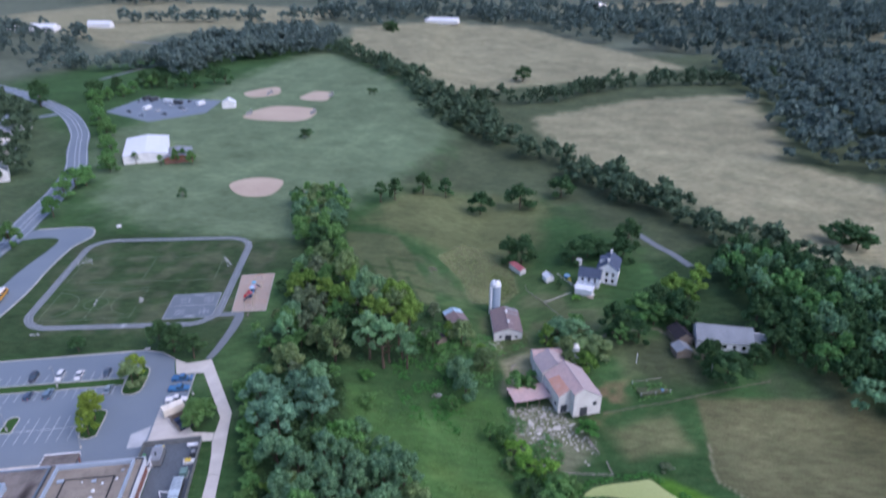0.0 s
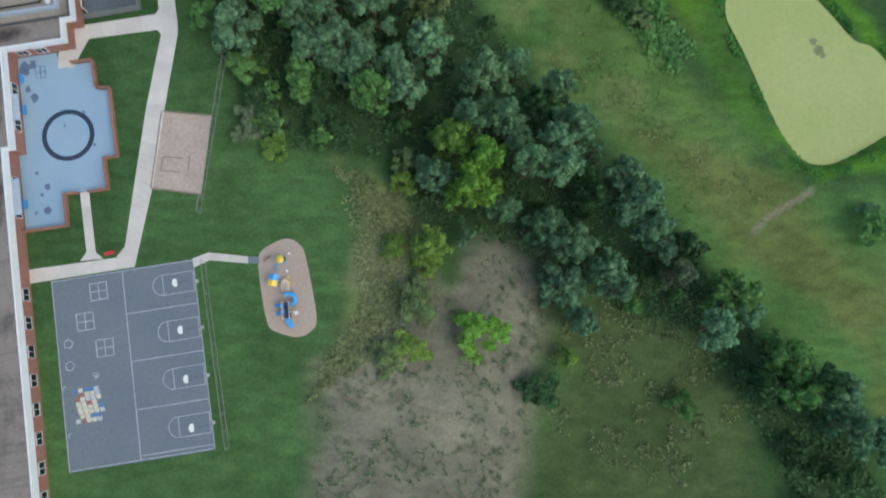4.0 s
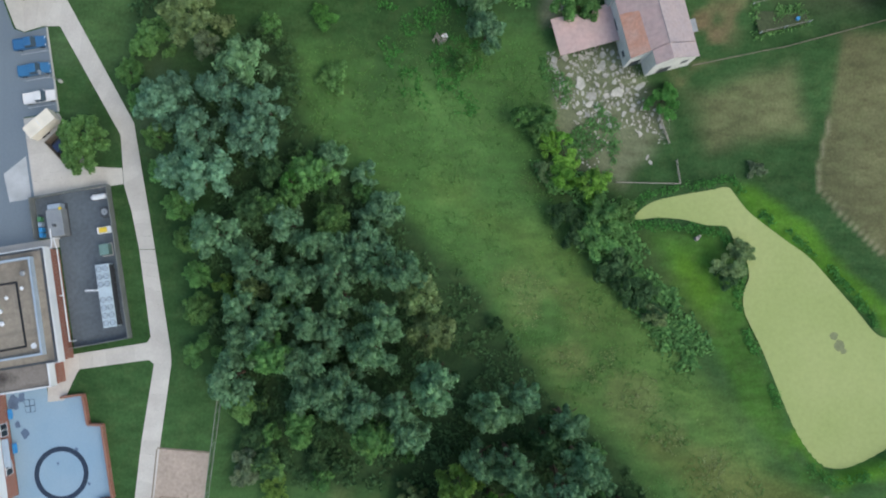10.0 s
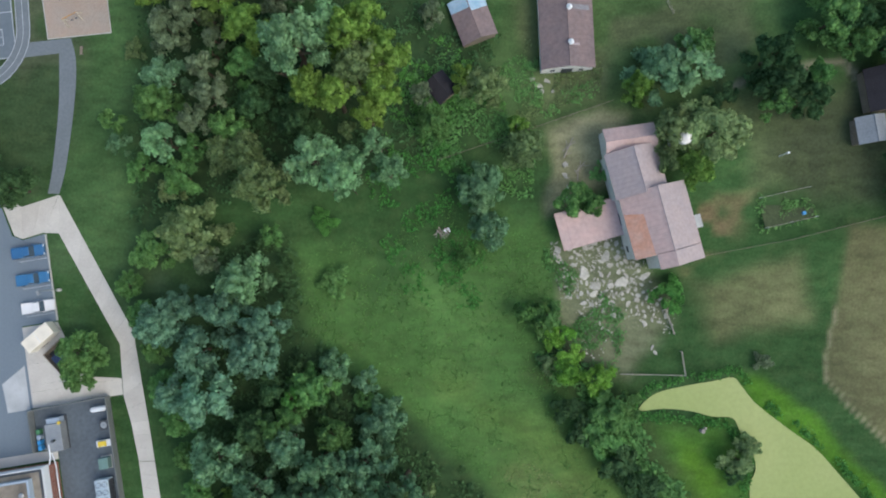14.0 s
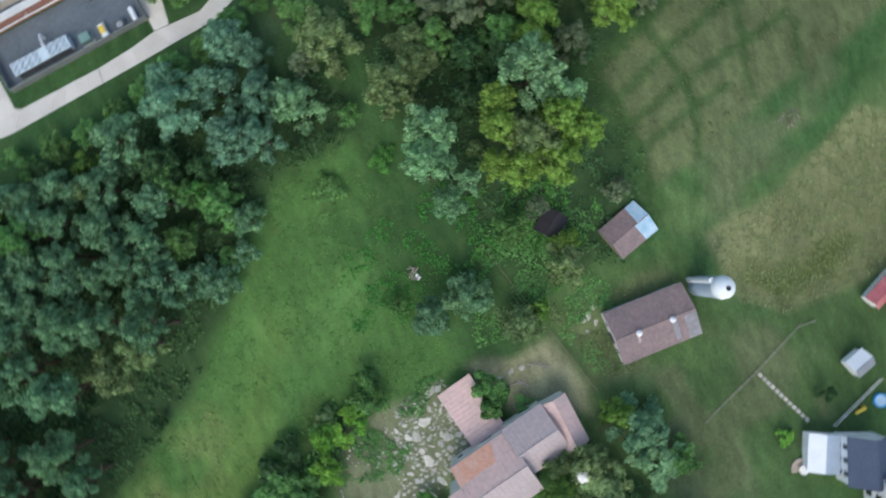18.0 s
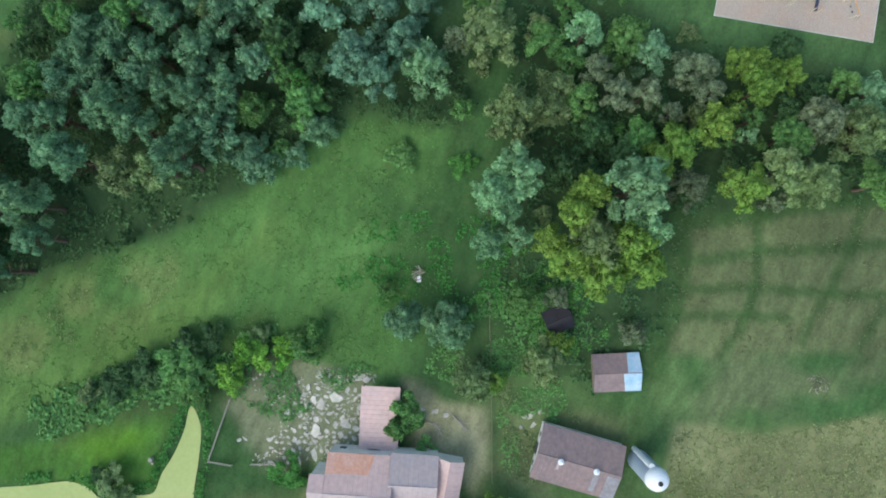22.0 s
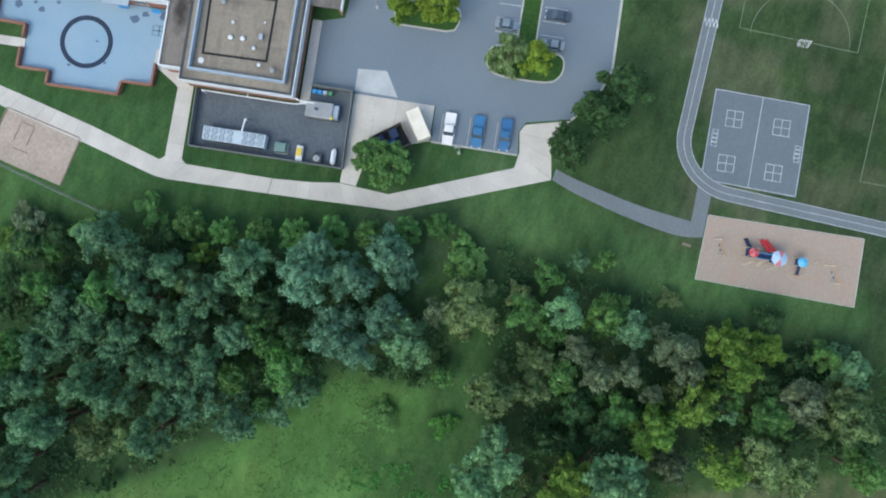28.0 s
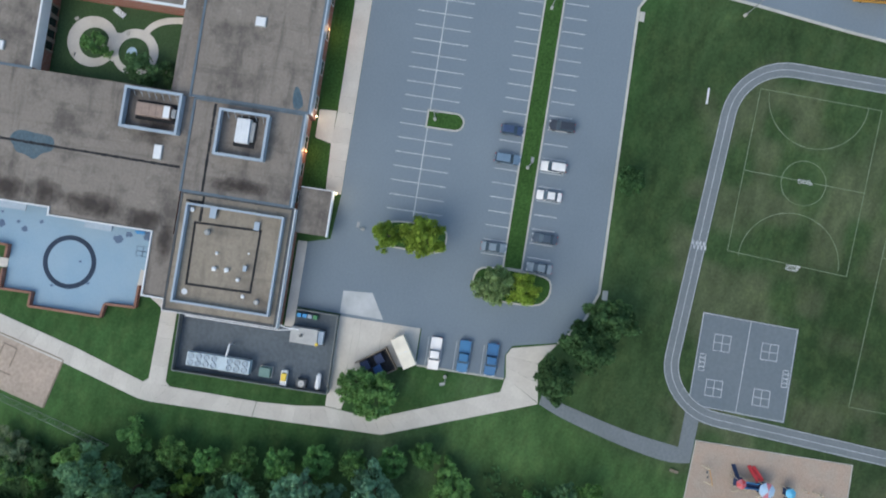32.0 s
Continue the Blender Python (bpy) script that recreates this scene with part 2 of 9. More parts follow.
M_brick = brick_mat("red_brick", (0.3, 0.11, 0.075), (0.24, 0.085, 0.06), (0.32, 0.27, 0.24))
M_white = mat("white_painted_metal", (0.72, 0.75, 0.78), 0.55, 0.05, 3, 0.4, 0, second=(0.62, 0.66, 0.7))
M_bluegrey = mat("pale_blue_grey_metal", (0.36, 0.44, 0.53), 0.55, 0.08, 3, 0.4, 0.03, second=(0.3, 0.37, 0.45))
def dirt_film(name, colour, most):
    """A film of dried silt with a ragged, feathered outline that lets the roofing show through."""
    m = bpy.data.materials.new(name)
    m.use_nodes = True
    n, l = m.node_tree.nodes, m.node_tree.links
    b = n["Principled BSDF"]
    b.inputs["Base Color"].default_value, b.inputs["Roughness"].default_value = (*colour, 1), 0.95
    tc = n.new("ShaderNodeTexCoord")
    mp = n.new("ShaderNodeMapping")
    mp.inputs["Location"].default_value, mp.inputs["Scale"].default_value = (-1, -1, 0), (2, 2, 0)
    ball = n.new("ShaderNodeTexGradient")
    ball.gradient_type = "SPHERICAL"
    ns = n.new("ShaderNodeTexNoise")
    ns.inputs["Scale"].default_value, ns.inputs["Detail"].default_value, ns.inputs["Roughness"].default_value = 0.45, 8, 0.65
    add = n.new("ShaderNodeMath")
    add.operation = "MULTIPLY_ADD"
    add.inputs[1].default_value = 1.6
    fac = n.new("ShaderNodeMapRange")
    fac.inputs["From Min"].default_value, fac.inputs["From Max"].default_value, fac.inputs["To Max"].default_value = 0.78, 1.55, most
    l.new(tc.outputs["Generated"], mp.inputs["Vector"])
    l.new(mp.outputs[0], ball.inputs["Vector"])
    l.new(tc.outputs["Object"], ns.inputs["Vector"])
    l.new(ns.outputs["Fac"], add.inputs[0])
    l.new(ball.outputs["Fac"], add.inputs[2])
    l.new(add.outputs[0], fac.inputs["Value"])
    edge = n.new("ShaderNodeMath")
    edge.operation = "MULTIPLY"
    rim = n.new("ShaderNodeMapRange")
    rim.inputs["From Max"].default_value = 0.22
    l.new(ball.outputs["Fac"], rim.inputs["Value"])
    l.new(fac.outputs["Result"], edge.inputs[0])
    l.new(rim.outputs["Result"], edge.inputs[1])
    l.new(edge.outputs[0], b.inputs["Alpha"])
    return m


M_silt = dirt_film("dark_dried_silt", (0.055, 0.045, 0.042), 0.68)
M_roof = roof_mat("weathered_flat_roof", (0.245, 0.22, 0.196), (0.075, 0.068, 0.064), (0.36, 0.34, 0.31))
M_roof2 = roof_mat("tan_gravel_roof", (0.3, 0.265, 0.215), (0.13, 0.115, 0.1), (0.4, 0.37, 0.32))
M_yardfloor = mat("dark_yard_asphalt", (0.12, 0.147, 0.172), 0.9, 0.15, 1.5, 0.2, 0.1, second=(0.088, 0.107, 0.126), amount=0.7)
M_tar = mat("black_roof_tar", (0.02, 0.022, 0.026), 0.8, 0.3, 3, 0.5, 0.1)
M_puddle = mat("wet_roof_stain", (0.06, 0.105, 0.14), 0.45, 0.2, 2, 0.4, 0, second=(0.09, 0.13, 0.155), amount=0.5)
M_dkmetal = mat("dark_grey_metal", (0.08, 0.09, 0.1), 0.6, 0.15, 4, 0.5, 0.05, metal=0.2)
M_steel = mat("galvanised_steel", (0.38, 0.4, 0.41), 0.5, 0.12, 5, 0.5, 0.05, metal=0.5)
M_pinkroof = mat("faded_pink_metal_roof", (0.6, 0.42, 0.39), 0.7, 0.14, 1.2, 0.3, 0.05, second=(0.46, 0.36, 0.345), amount=0.7)
M_rust = mat("orange_rusted_roof", (0.6, 0.29, 0.19), 0.8, 0.15, 2, 0.3, 0.1, second=(0.62, 0.4, 0.33))
M_mauveroof = mat("mauve_grey_metal_roof", (0.37, 0.32, 0.33), 0.7, 0.12, 1.5, 0.3, 0.05, second=(0.42, 0.345, 0.34))
M_brownroof = mat("brown_rusty_metal_roof", (0.25, 0.185, 0.178), 0.75, 0.18, 1.5, 0.35, 0.05, second=(0.18, 0.145, 0.15), amount=0.7)
M_leadroof = mat("bare_lead_grey_sheet", (0.25, 0.26, 0.285), 0.6, 0.2, 1.5, 0.5, 0.05, second=(0.2, 0.185, 0.19), amount=0.8)
M_greyroof = mat("grey_slate_roof", (0.25, 0.28, 0.31), 0.75, 0.15, 3, 0.25, 0.1)
M_blueroof = mat("dark_blue_shingle_roof", (0.07, 0.095, 0.15), 0.75, 0.2, 3, 0.3, 0.1)
M_bluewhite = mat("pale_blue_sheet_metal", (0.5, 0.6, 0.68), 0.5, 0.12, 2.5, 0.5, 0.05, second=(0.2, 0.38, 0.52), amount=0.9)
M_boards = mat("weathered_white_boards", (0.76, 0.75, 0.72), 0.8, 0.12, 4, 0.4, 0.1, second=(0.6, 0.58, 0.55))
M_whitehouse = mat("white_clapboard", (0.88, 0.89, 0.9), 0.7, 0.06, 3, 0.3, 0.05)
M_stone = mat("pale_field_stone", (0.48, 0.46, 0.42), 0.9, 0.25, 3, 0.5, 0.3, second=(0.3, 0.3, 0.25), wander=0.15)
M_wood = mat("grey_weathered_wood", (0.24, 0.2, 0.16), 0.85, 0.25, 6, 0.8, 0.2)
M_bark = mat("tree_bark", (0.12, 0.09, 0.065), 0.95, 0.3, 4, 0.6, 0.4)
M_deadwood = mat("bleached_dead_wood", (0.36, 0.33, 0.3), 0.9, 0.25, 4, 0.6, 0.2)
M_weed = mat("duckweed_film", (0.29, 0.36, 0.125), 0.9, 0.07, 1.2, 0.06, 0.06, second=(0.38, 0.43, 0.18), amount=0.8)
M_mudwater = mat("dark_pond_hole", (0.2, 0.235, 0.11), 0.5, 0.2, 2, 0.5, 0)
M_glass = glass_mat("dark_window_glass", (0.02, 0.025, 0.03))
# the sky's reflection is put into the blue-grey base of the car glass
M_carglass = glass_mat("sky_lit_car_glass", (0.07, 0.105, 0.14))
M_tyre = mat("black_tyre_rubber", (0.02, 0.02, 0.022), 0.9, 0.15, 8, 1, 0)
M_lamp = glow_mat("warm_wall_light", (1.0, 0.5, 0.18), 4.0)
M_lampw = glow_mat("white_wall_light", (1.0, 0.85, 0.6), 4.0)
M_playblue = mat("blue_play_plastic", (0.05, 0.34, 0.72), 0.45, 0.06, 3, 0.5, 0, spec=0.5)
M_playred = mat("red_play_plastic", (0.6, 0.05, 0.06), 0.45, 0.06, 3, 0.5, 0, spec=0.5)
M_playyellow = mat("yellow_play_plastic", (0.8, 0.58, 0.06), 0.45, 0.06, 3, 0.5, 0, spec=0.5)
M_playcream = mat("cream_play_post", (0.7, 0.62, 0.47), 0.5, 0.06, 3, 0.5, 0)
M_playnavy = mat("navy_play_deck", (0.035, 0.055, 0.12), 0.6, 0.1, 3, 0.5, 0)
M_orange = mat("orange_play_post", (0.6, 0.33, 0.13), 0.5, 0.1, 3, 0.5, 0)
LEAF = {
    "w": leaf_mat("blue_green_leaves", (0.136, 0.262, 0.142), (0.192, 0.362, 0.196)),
    "c": leaf_mat("bluish_walnut_leaves", (0.145, 0.288, 0.182), (0.205, 0.385, 0.25)),
    "l": leaf_mat("yellowing_young_leaves", (0.21, 0.32, 0.05), (0.3, 0.41, 0.075)),
    "s": leaf_mat("pale_sea_green_leaves", (0.175, 0.335, 0.168), (0.23, 0.41, 0.215)),
    "g": leaf_mat("mid_green_leaves", (0.121, 0.263, 0.088), (0.163, 0.333, 0.106)),
    "y": leaf_mat("yellow_green_leaves", (0.155, 0.285, 0.06), (0.228, 0.37, 0.09)),
    "o": leaf_mat("olive_seeding_leaves", (0.152, 0.25, 0.1), (0.242, 0.33, 0.152)),
    "b": leaf_mat("lime_green_leaves", (0.162, 0.365, 0.061), (0.216, 0.446, 0.088)),
    "v": leaf_mat("silver_grey_leaves", (0.14, 0.205, 0.116), (0.232, 0.3, 0.178)),
    "d": leaf_mat("dark_green_leaves", (0.057, 0.124, 0.054), (0.081, 0.169, 0.068)),
    "k": leaf_mat("bright_weed_leaves", (0.075, 0.23, 0.055), (0.11, 0.3, 0.075)),
    "t": leaf_mat("meadow_grass_blades", (0.085, 0.185, 0.055), (0.12, 0.225, 0.07)),
    "h": leaf_mat("dry_grass_heads", (0.19, 0.25, 0.105), (0.26, 0.305, 0.15)),
    "p": leaf_mat("dull_plot_grass", (0.12, 0.145, 0.07), (0.15, 0.165, 0.085)),
    # far leaves: distance haze is put into the pale bluish colour
    "f": leaf_mat("hazed_forest_leaves", (0.125, 0.18, 0.16), (0.15, 0.215, 0.19)),
    "n": leaf_mat("dark_hedgerow_leaves", (0.085, 0.14, 0.085), (0.11, 0.175, 0.105)),
    "q": leaf_mat("dull_olive_scrub_leaves", (0.156, 0.206, 0.088), (0.219, 0.250, 0.125)),
}
LEAF_WORD = {"w": "blue-green", "s": "pale sea-green", "l": "yellowing lime-green", "c": "dusty bluish green", "k": "bright green", "g": "mid-green", "y": "yellow-green", "o": "olive, seeding", "b": "bright lime-green", "v": "silvery grey", "d": "dark green", "f": "bluish green"}


# ---- building helpers ----
def part(name, bm, material, parent=None, label="", m=None):
    """One mesh object out of a bmesh, under a thing or a part, or on its own."""
    me = bpy.data.meshes.new(name)
    bm.normal_update()
    bm.to_mesh(me)
    bm.free()
    me.materials.append(material)
    ob = new(name, me)
    if parent:
        ob.parent = parent
    if m is not None:
        ob.matrix_basis = m
    if label:
        ob["label"] = label
    return ob


def thing(name, m, label, category, group="", kind=""):
    ob = new(name)
    ob.matrix_basis = m
    ob.empty_display_size = 0.5
    return tagged(ob, label, category, group, kind)


def arrays(name, v, f, material, parent=None):
    """One mesh object out of arrays of corners and of equal-sided faces."""
    me = bpy.data.meshes.new(name)
    v, f = np.asarray(v, np.float32), np.asarray(f, np.int32)
    k = f.shape[1]
    me.vertices.add(len(v))
    me.vertices.foreach_set("co", v.ravel())
    me.loops.add(f.size)
    me.loops.foreach_set("vertex_index", f.ravel())
    me.polygons.add(len(f))
    me.polygons.foreach_set("loop_start", np.arange(0, f.size, k, dtype=np.int32))
    me.polygons.foreach_set("loop_total", np.full(len(f), k, np.int32))
    me.update(calc_edges=True)
    me.materials.append(material)
    if name == "":
        return me
    ob = new(name, me)
    if parent:
        ob.parent = parent
    return ob


def B():
    return bmesh.new()


def box(bm, x0, x1, y0, y1, z0, z1, bevel=0.0, m=None):
    t = Matrix.Translation(((x0 + x1) / 2, (y0 + y1) / 2, (z0 + z1) / 2)) @ Matrix.Diagonal((abs(x1 - x0), abs(y1 - y0), abs(z1 - z0), 1))
    vs = bmesh.ops.create_cube(bm, size=1, matrix=(m @ t) if m is not None else t)["verts"]
    if bevel:
        es = list({e for v in vs for e in v.link_edges})
        bmesh.ops.bevel(bm, geom=es, offset=bevel, segments=2, affect="EDGES", profile=0.6)
    return bm


def rod(bm, a, b, r0, r1=None, n=8):
    """A round bar from a to b."""
    a, b = Vector(a), Vector(b)
    d = b - a
    t = Matrix.Translation((a + b) / 2) @ d.to_track_quat("Z", "Y").to_matrix().to_4x4()
    bmesh.ops.create_cone(bm, cap_ends=True, segments=n, radius1=r0, radius2=r0 if r1 is None else r1, depth=d.length, matrix=t)
    return bm


def prism(bm, pts, z0, z1):
    """An upright slab with the outline pts."""
    lo = [bm.verts.new((x, y, z0)) for x, y in pts]
    hi = [bm.verts.new((x, y, z1)) for x, y in pts]
    n = len(pts)
    area = sum(pts[i][0] * pts[(i + 1) % n][1] - pts[(i + 1) % n][0] * pts[i][1] for i in range(n))
    if area < 0:
        lo.reverse(), hi.reverse()
    bm.faces.new(hi)
    bm.faces.new(lo[::-1])
    for i in range(n):
        j = (i + 1) % n
        bm.faces.new((lo[i], lo[j], hi[j], hi[i]))
    return bm


def ring(cx, cy, r, n=48, a0=0.0, a1=360.0):
    return [(cx + r * math.cos(radians(a0 + (a1 - a0) * i / n)), cy + r * math.sin(radians(a0 + (a1 - a0) * i / n))) for i in range(n + (a1 - a0 < 360))]


def band(bm, outer, inner, z0, z1, closed=True):
    """A raised strip between two outlines with as many corners."""
    n = len(outer)
    rows = [[bm.verts.new((x, y, z)) for x, y in pts] for pts, z in ((outer, z0), (outer, z1), (inner, z1), (inner, z0))]
    for i in range(n if closed else n - 1):
        j = (i + 1) % n
        for k in range(4):
            a, b = rows[k], rows[(k + 1) % 4]
            bm.faces.new((a[i], a[j], b[j], b[i]))
    if not closed:
        for i in (0, n - 1):
            bm.faces.new([r[i] for r in rows])
    bmesh.ops.recalc_face_normals(bm, faces=bm.faces)
    return bm


def offset_line(pts, d, closed=False):
    """The line pts moved d to its left."""
    out, n = [], len(pts)
    for i, p in enumerate(pts):
        a = pts[i - 1] if i or closed else pts[i]
        b = pts[(i + 1) % n] if i < n - 1 or closed else pts[i]
        u = Vector((p[0] - a[0], p[1] - a[1]))
        w = Vector((b[0] - p[0], b[1] - p[1]))
        u = u.normalized() if u.length else w.normalized()
        w = w.normalized() if w.length else u
        t = (u + w).normalized()
        k = max(0.4, t.dot(u))
        out.append((p[0] - t.y * d / k, p[1] + t.x * d / k))
    return out


def smooth(pts, step=6, closed=False):
    """A smooth line through pts."""
    n, out = len(pts), []
    for i in range(n if closed else n - 1):
        q = [Vector(pts[(i + k) % n] if closed else pts[min(max(i + k, 0), n - 1)]) for k in (-1, 0, 1, 2)]
        for s in range(step):
            t = s / step
            p = 0.5 * (2 * q[1] + (q[2] - q[0]) * t + (2 * q[0] - 5 * q[1] + 4 * q[2] - q[3]) * t * t + (3 * q[1] - q[0] - 3 * q[2] + q[3]) * t ** 3)
            out.append((p.x, p.y))
    return out if closed else out + [tuple(pts[-1])]


def strip(bm, pts, width, z0, z1, closed=False):
    return band(bm, offset_line(pts, width / 2, closed), offset_line(pts, -width / 2, closed), z0, z1, closed)


# ---- the lie of the land ----
def ease(a, b, v):
    u = np.clip((v - a) / (b - a), 0, 1)
    return u * u * (3 - 2 * u)


def inside(x, y, pts):
    """The distance from the outline pts, less than 0 inside it."""
    x, y = np.asarray(x, float), np.asarray(y, float)
    d = np.full(x.shape, 1e9)
    odd = np.zeros(x.shape, bool)
    n = len(pts)
    for i in range(n):
        (ax, ay), (bx, by) = pts[i], pts[(i + 1) % n]
        ex, ey = bx - ax, by - ay
        t = np.clip(((x - ax) * ex + (y - ay) * ey) / (ex * ex + ey * ey + 1e-9), 0, 1)
        d = np.minimum(d, np.hypot(x - ax - t * ex, y - ay - t * ey))
        if ay != by:
            odd ^= ((ay > y) != (by > y)) & (x < (bx - ax) * (y - ay) / (by - ay) + ax)
    return np.where(odd, -d, d)


def lumps(x, y, size, seed):
    """Smooth noise from 0 to 1 with lumps of that size."""
    g = np.random.RandomState(seed).rand(64, 64)
    u, v = np.asarray(x) / size, np.asarray(y) / size
    i, j = np.floor(u).astype(int), np.floor(v).astype(int)
    f, h = u - i, v - j
    f, h = f * f * (3 - 2 * f), h * h * (3 - 2 * h)
    at = lambda a, b: g[a % 64, b % 64]
    return (at(i, j) * (1 - f) + at(i + 1, j) * f) * (1 - h) + (at(i, j + 1) * (1 - f) + at(i + 1, j + 1) * f) * h


POND_LEVEL = -14.42
POND = smooth([(37.9, 128.6), (41.2, 131.8), (47.1, 133.3), (52.9, 134.2), (57.1, 134.9), (58.8, 133.2), (61.1, 130.1), (64.2, 127.4), (68.9, 123.7), (73.4, 120.3), (77.9, 115.1), (82.3, 109.8), (86.6, 104.4), (91.2, 102.0), (97.2, 92.0), (96.6, 86.5), (86.7, 80.4), (82.0, 78.0), (77.6, 76.8), (74.0, 78.0), (71.6, 80.9), (69.2, 85.3), (67.4, 90.1), (65.0, 96.9), (62.9, 102.4), (61.2, 106.1), (59.8, 109.8), (59.9, 113.6), (61.1, 116.5), (60.3, 120.5), (58.3, 123.7), (56.8, 126.7), (52.7, 127.1), (48.1, 128.3), (42.9, 128.8)], 4, True)


def land(x, y):
    """The height of the ground: the school's terrace, the slope down to the farm and the pond, low hills further off."""
    x, y = np.asarray(x, float), np.asarray(y, float)
    c = -14 + 16 * ease(165, 240, y) + 28 * (1 - ease(40, 95, y))
    a = 12.3 - 2.3 * (1 - ease(55, 110, y)) - 6 * ease(240, 420, y)
    k = np.maximum(0, 1 / (1 + np.exp(-np.clip((x - c) / 11, -40, 40))) - 0.06) / 0.94
    hill = k * ease(143, 195, y) * (3.5 + 0.16 * np.clip(x - 22, 0, 40)) * (1 - ease(260, 380, y)) * (1 - ease(110, 220, x))
    r = np.hypot(x, y - 120)
    z = -2 - a * k + hill + ease(420, 1000, r) * (7 * np.sin(x / 260 + 1) * np.cos(y / 310) - 4)
    near = (x > 20) & (x < 120) & (y > 55) & (y < 155)
    d = np.where(near, inside(x, y, POND), 99)
    w = 1 - ease(-1.0, 1.2, d)
    z = z * (1 - w) + (POND_LEVEL - 0.5) * w
    return z


def land1(x, y):
    return float(land(np.array([x]), np.array([y]))[0])


def axis(lo, hi, step, far0, far1, grow):
    mid = list(np.arange(lo, hi + 0.01, step))
    out, s, v = [], step, hi
    while v < far1:
        s *= grow
        v += s
        out.append(v)
    pre, s, v = [], step, lo
    while v > far0:
        s *= grow
        v -= s
        pre.append(v)
    return np.array(pre[::-1] + mid + out)


gx, gy = axis(-120, 100, 1.0, -3800, 3800, 1.045), axis(0, 265, 1.0, -1500, 4300, 1.03)
X, Y = np.meshgrid(gx, gy)
Z = land(X, Y)
flat_zone = (X < -14) & (Y < 300) & (Y > -40)
Z = Z + np.where(flat_zone & (Z > -2.05), 0, (lumps(X, Y, 7, 3) - 0.5) * 0.35 * ease(0, 3, np.abs(Z + 2)))
nx, ny = len(gx), len(gy)
idx = np.arange(nx * ny).reshape(ny, nx)
quads = np.stack([idx[:-1, :-1], idx[:-1, 1:], idx[1:, 1:], idx[1:, :-1]], -1).reshape(-1, 4)
ground = arrays("ground", np.stack([X, Y, Z], -1).reshape(-1, 3), quads, M_ground)
ground.data.shade_smooth()
tagged(ground, "green mown grass, meadow and farmland rolling to the horizon", "ground", kind="structure")

# land cover: lawn, meadow, brush, crop fields, woodland floor
LAWN, MEADOW, DRY, LUSH = (0.042, 0.098, 0.034), (0.07, 0.155, 0.045), (0.15, 0.19, 0.07), (0.09, 0.23, 0.022)
# FLOOR is woodland green, deepened to hold the shade between the crowns
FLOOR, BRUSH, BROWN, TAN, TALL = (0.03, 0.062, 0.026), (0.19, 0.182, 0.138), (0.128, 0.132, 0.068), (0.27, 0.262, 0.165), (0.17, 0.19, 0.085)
# TAN and PARKGREEN are lightened, distance haze being mixed into both colours
PARKGREEN = (0.14, 0.2, 0.115)
cover = np.empty((ny, nx, 3))
cover[:] = LAWN
wob = (lumps(X, Y, 9, 5) - 0.5) * 8 + (lumps(X, Y, 3, 6) - 0.5) * 4


def lay(pts, colour, soft=3.0, wobble=1.0, most=1.0, noise_size=0.0):
    d = inside(X, Y, pts) + wob * wobble
    w = (1 - ease(-soft, soft, d)) * most
    if noise_size:
        w = w * ease(0.3, 0.7, lumps(X, Y, noise_size, 11))
    cover[:] = cover * (1 - w[..., None]) + np.array(colour) * w[..., None]


# far ground, lightened and greyed to put distance haze into the cover
lay([(-60, 150), (-95, 262), (-160, 290), (-230, 420), (-160, 900), (-70, 700), (20, 470), (-20, 340), (-60, 300)], PARKGREEN, 15, 2)
lay([(112, -200), (112, 200), (60, 330), (-20, 345), (20, 480), (-60, 700), (-150, 900), (300, 1000), (4000, 900), (4000, -1500), (112, -1500)], (0.075, 0.1, 0.055), 14, 2)
lay([(-170, 230), (-240, 420), (-420, 640), (-4000, 700), (-4000, -1500), (-170, -1500)], (0.075, 0.115, 0.06), 14, 2)
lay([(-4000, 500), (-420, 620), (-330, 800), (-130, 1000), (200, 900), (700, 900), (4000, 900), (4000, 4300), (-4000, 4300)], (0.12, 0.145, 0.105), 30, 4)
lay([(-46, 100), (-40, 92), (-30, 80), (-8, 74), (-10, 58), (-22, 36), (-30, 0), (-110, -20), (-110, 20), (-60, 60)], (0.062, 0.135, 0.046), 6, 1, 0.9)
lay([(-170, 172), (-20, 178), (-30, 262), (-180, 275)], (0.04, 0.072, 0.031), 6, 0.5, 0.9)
lay([(-146, 188), (-64, 198), (-70, 262), (-158, 258)], (0.115, 0.125, 0.08), 3, 1.5, 0.5, 5)
lay([(-33, 162), (-29, 145), (-10, 128), (6, 114), (19, 93), (32, 82), (45, 60), (90, 20), (110, 40), (100, 76), (66, 72), (56, 90), (42, 108), (28, 120), (24, 139), (22, 165), (0, 172)], MEADOW, 3, 0.6)
lay([(-2, 136), (20, 112), (40, 92), (56, 76), (70, 62), (66, 76), (56, 92), (40, 110), (22, 126)], (0.105, 0.185, 0.05), 6, 0.8, 0.8)
lay([(10, 176), (36, 180), (62, 180), (62, 236), (36, 250), (12, 214), (4, 200)], (0.078, 0.135, 0.05), 5, 1.2, 0.75)
lay([(14, 178), (34, 186), (58, 200), (50, 236), (30, 226)], (0.15, 0.155, 0.09), 3, 1.2, 0.5, 5)
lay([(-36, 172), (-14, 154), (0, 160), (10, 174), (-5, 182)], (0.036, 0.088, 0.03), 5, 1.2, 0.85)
lay([(-22, 76), (-8, 72), (-4, 58), (-12, 42), (-26, 32), (-18, 50), (-14, 62)], (0.165, 0.19, 0.08), 3, 0.8, 0.85)
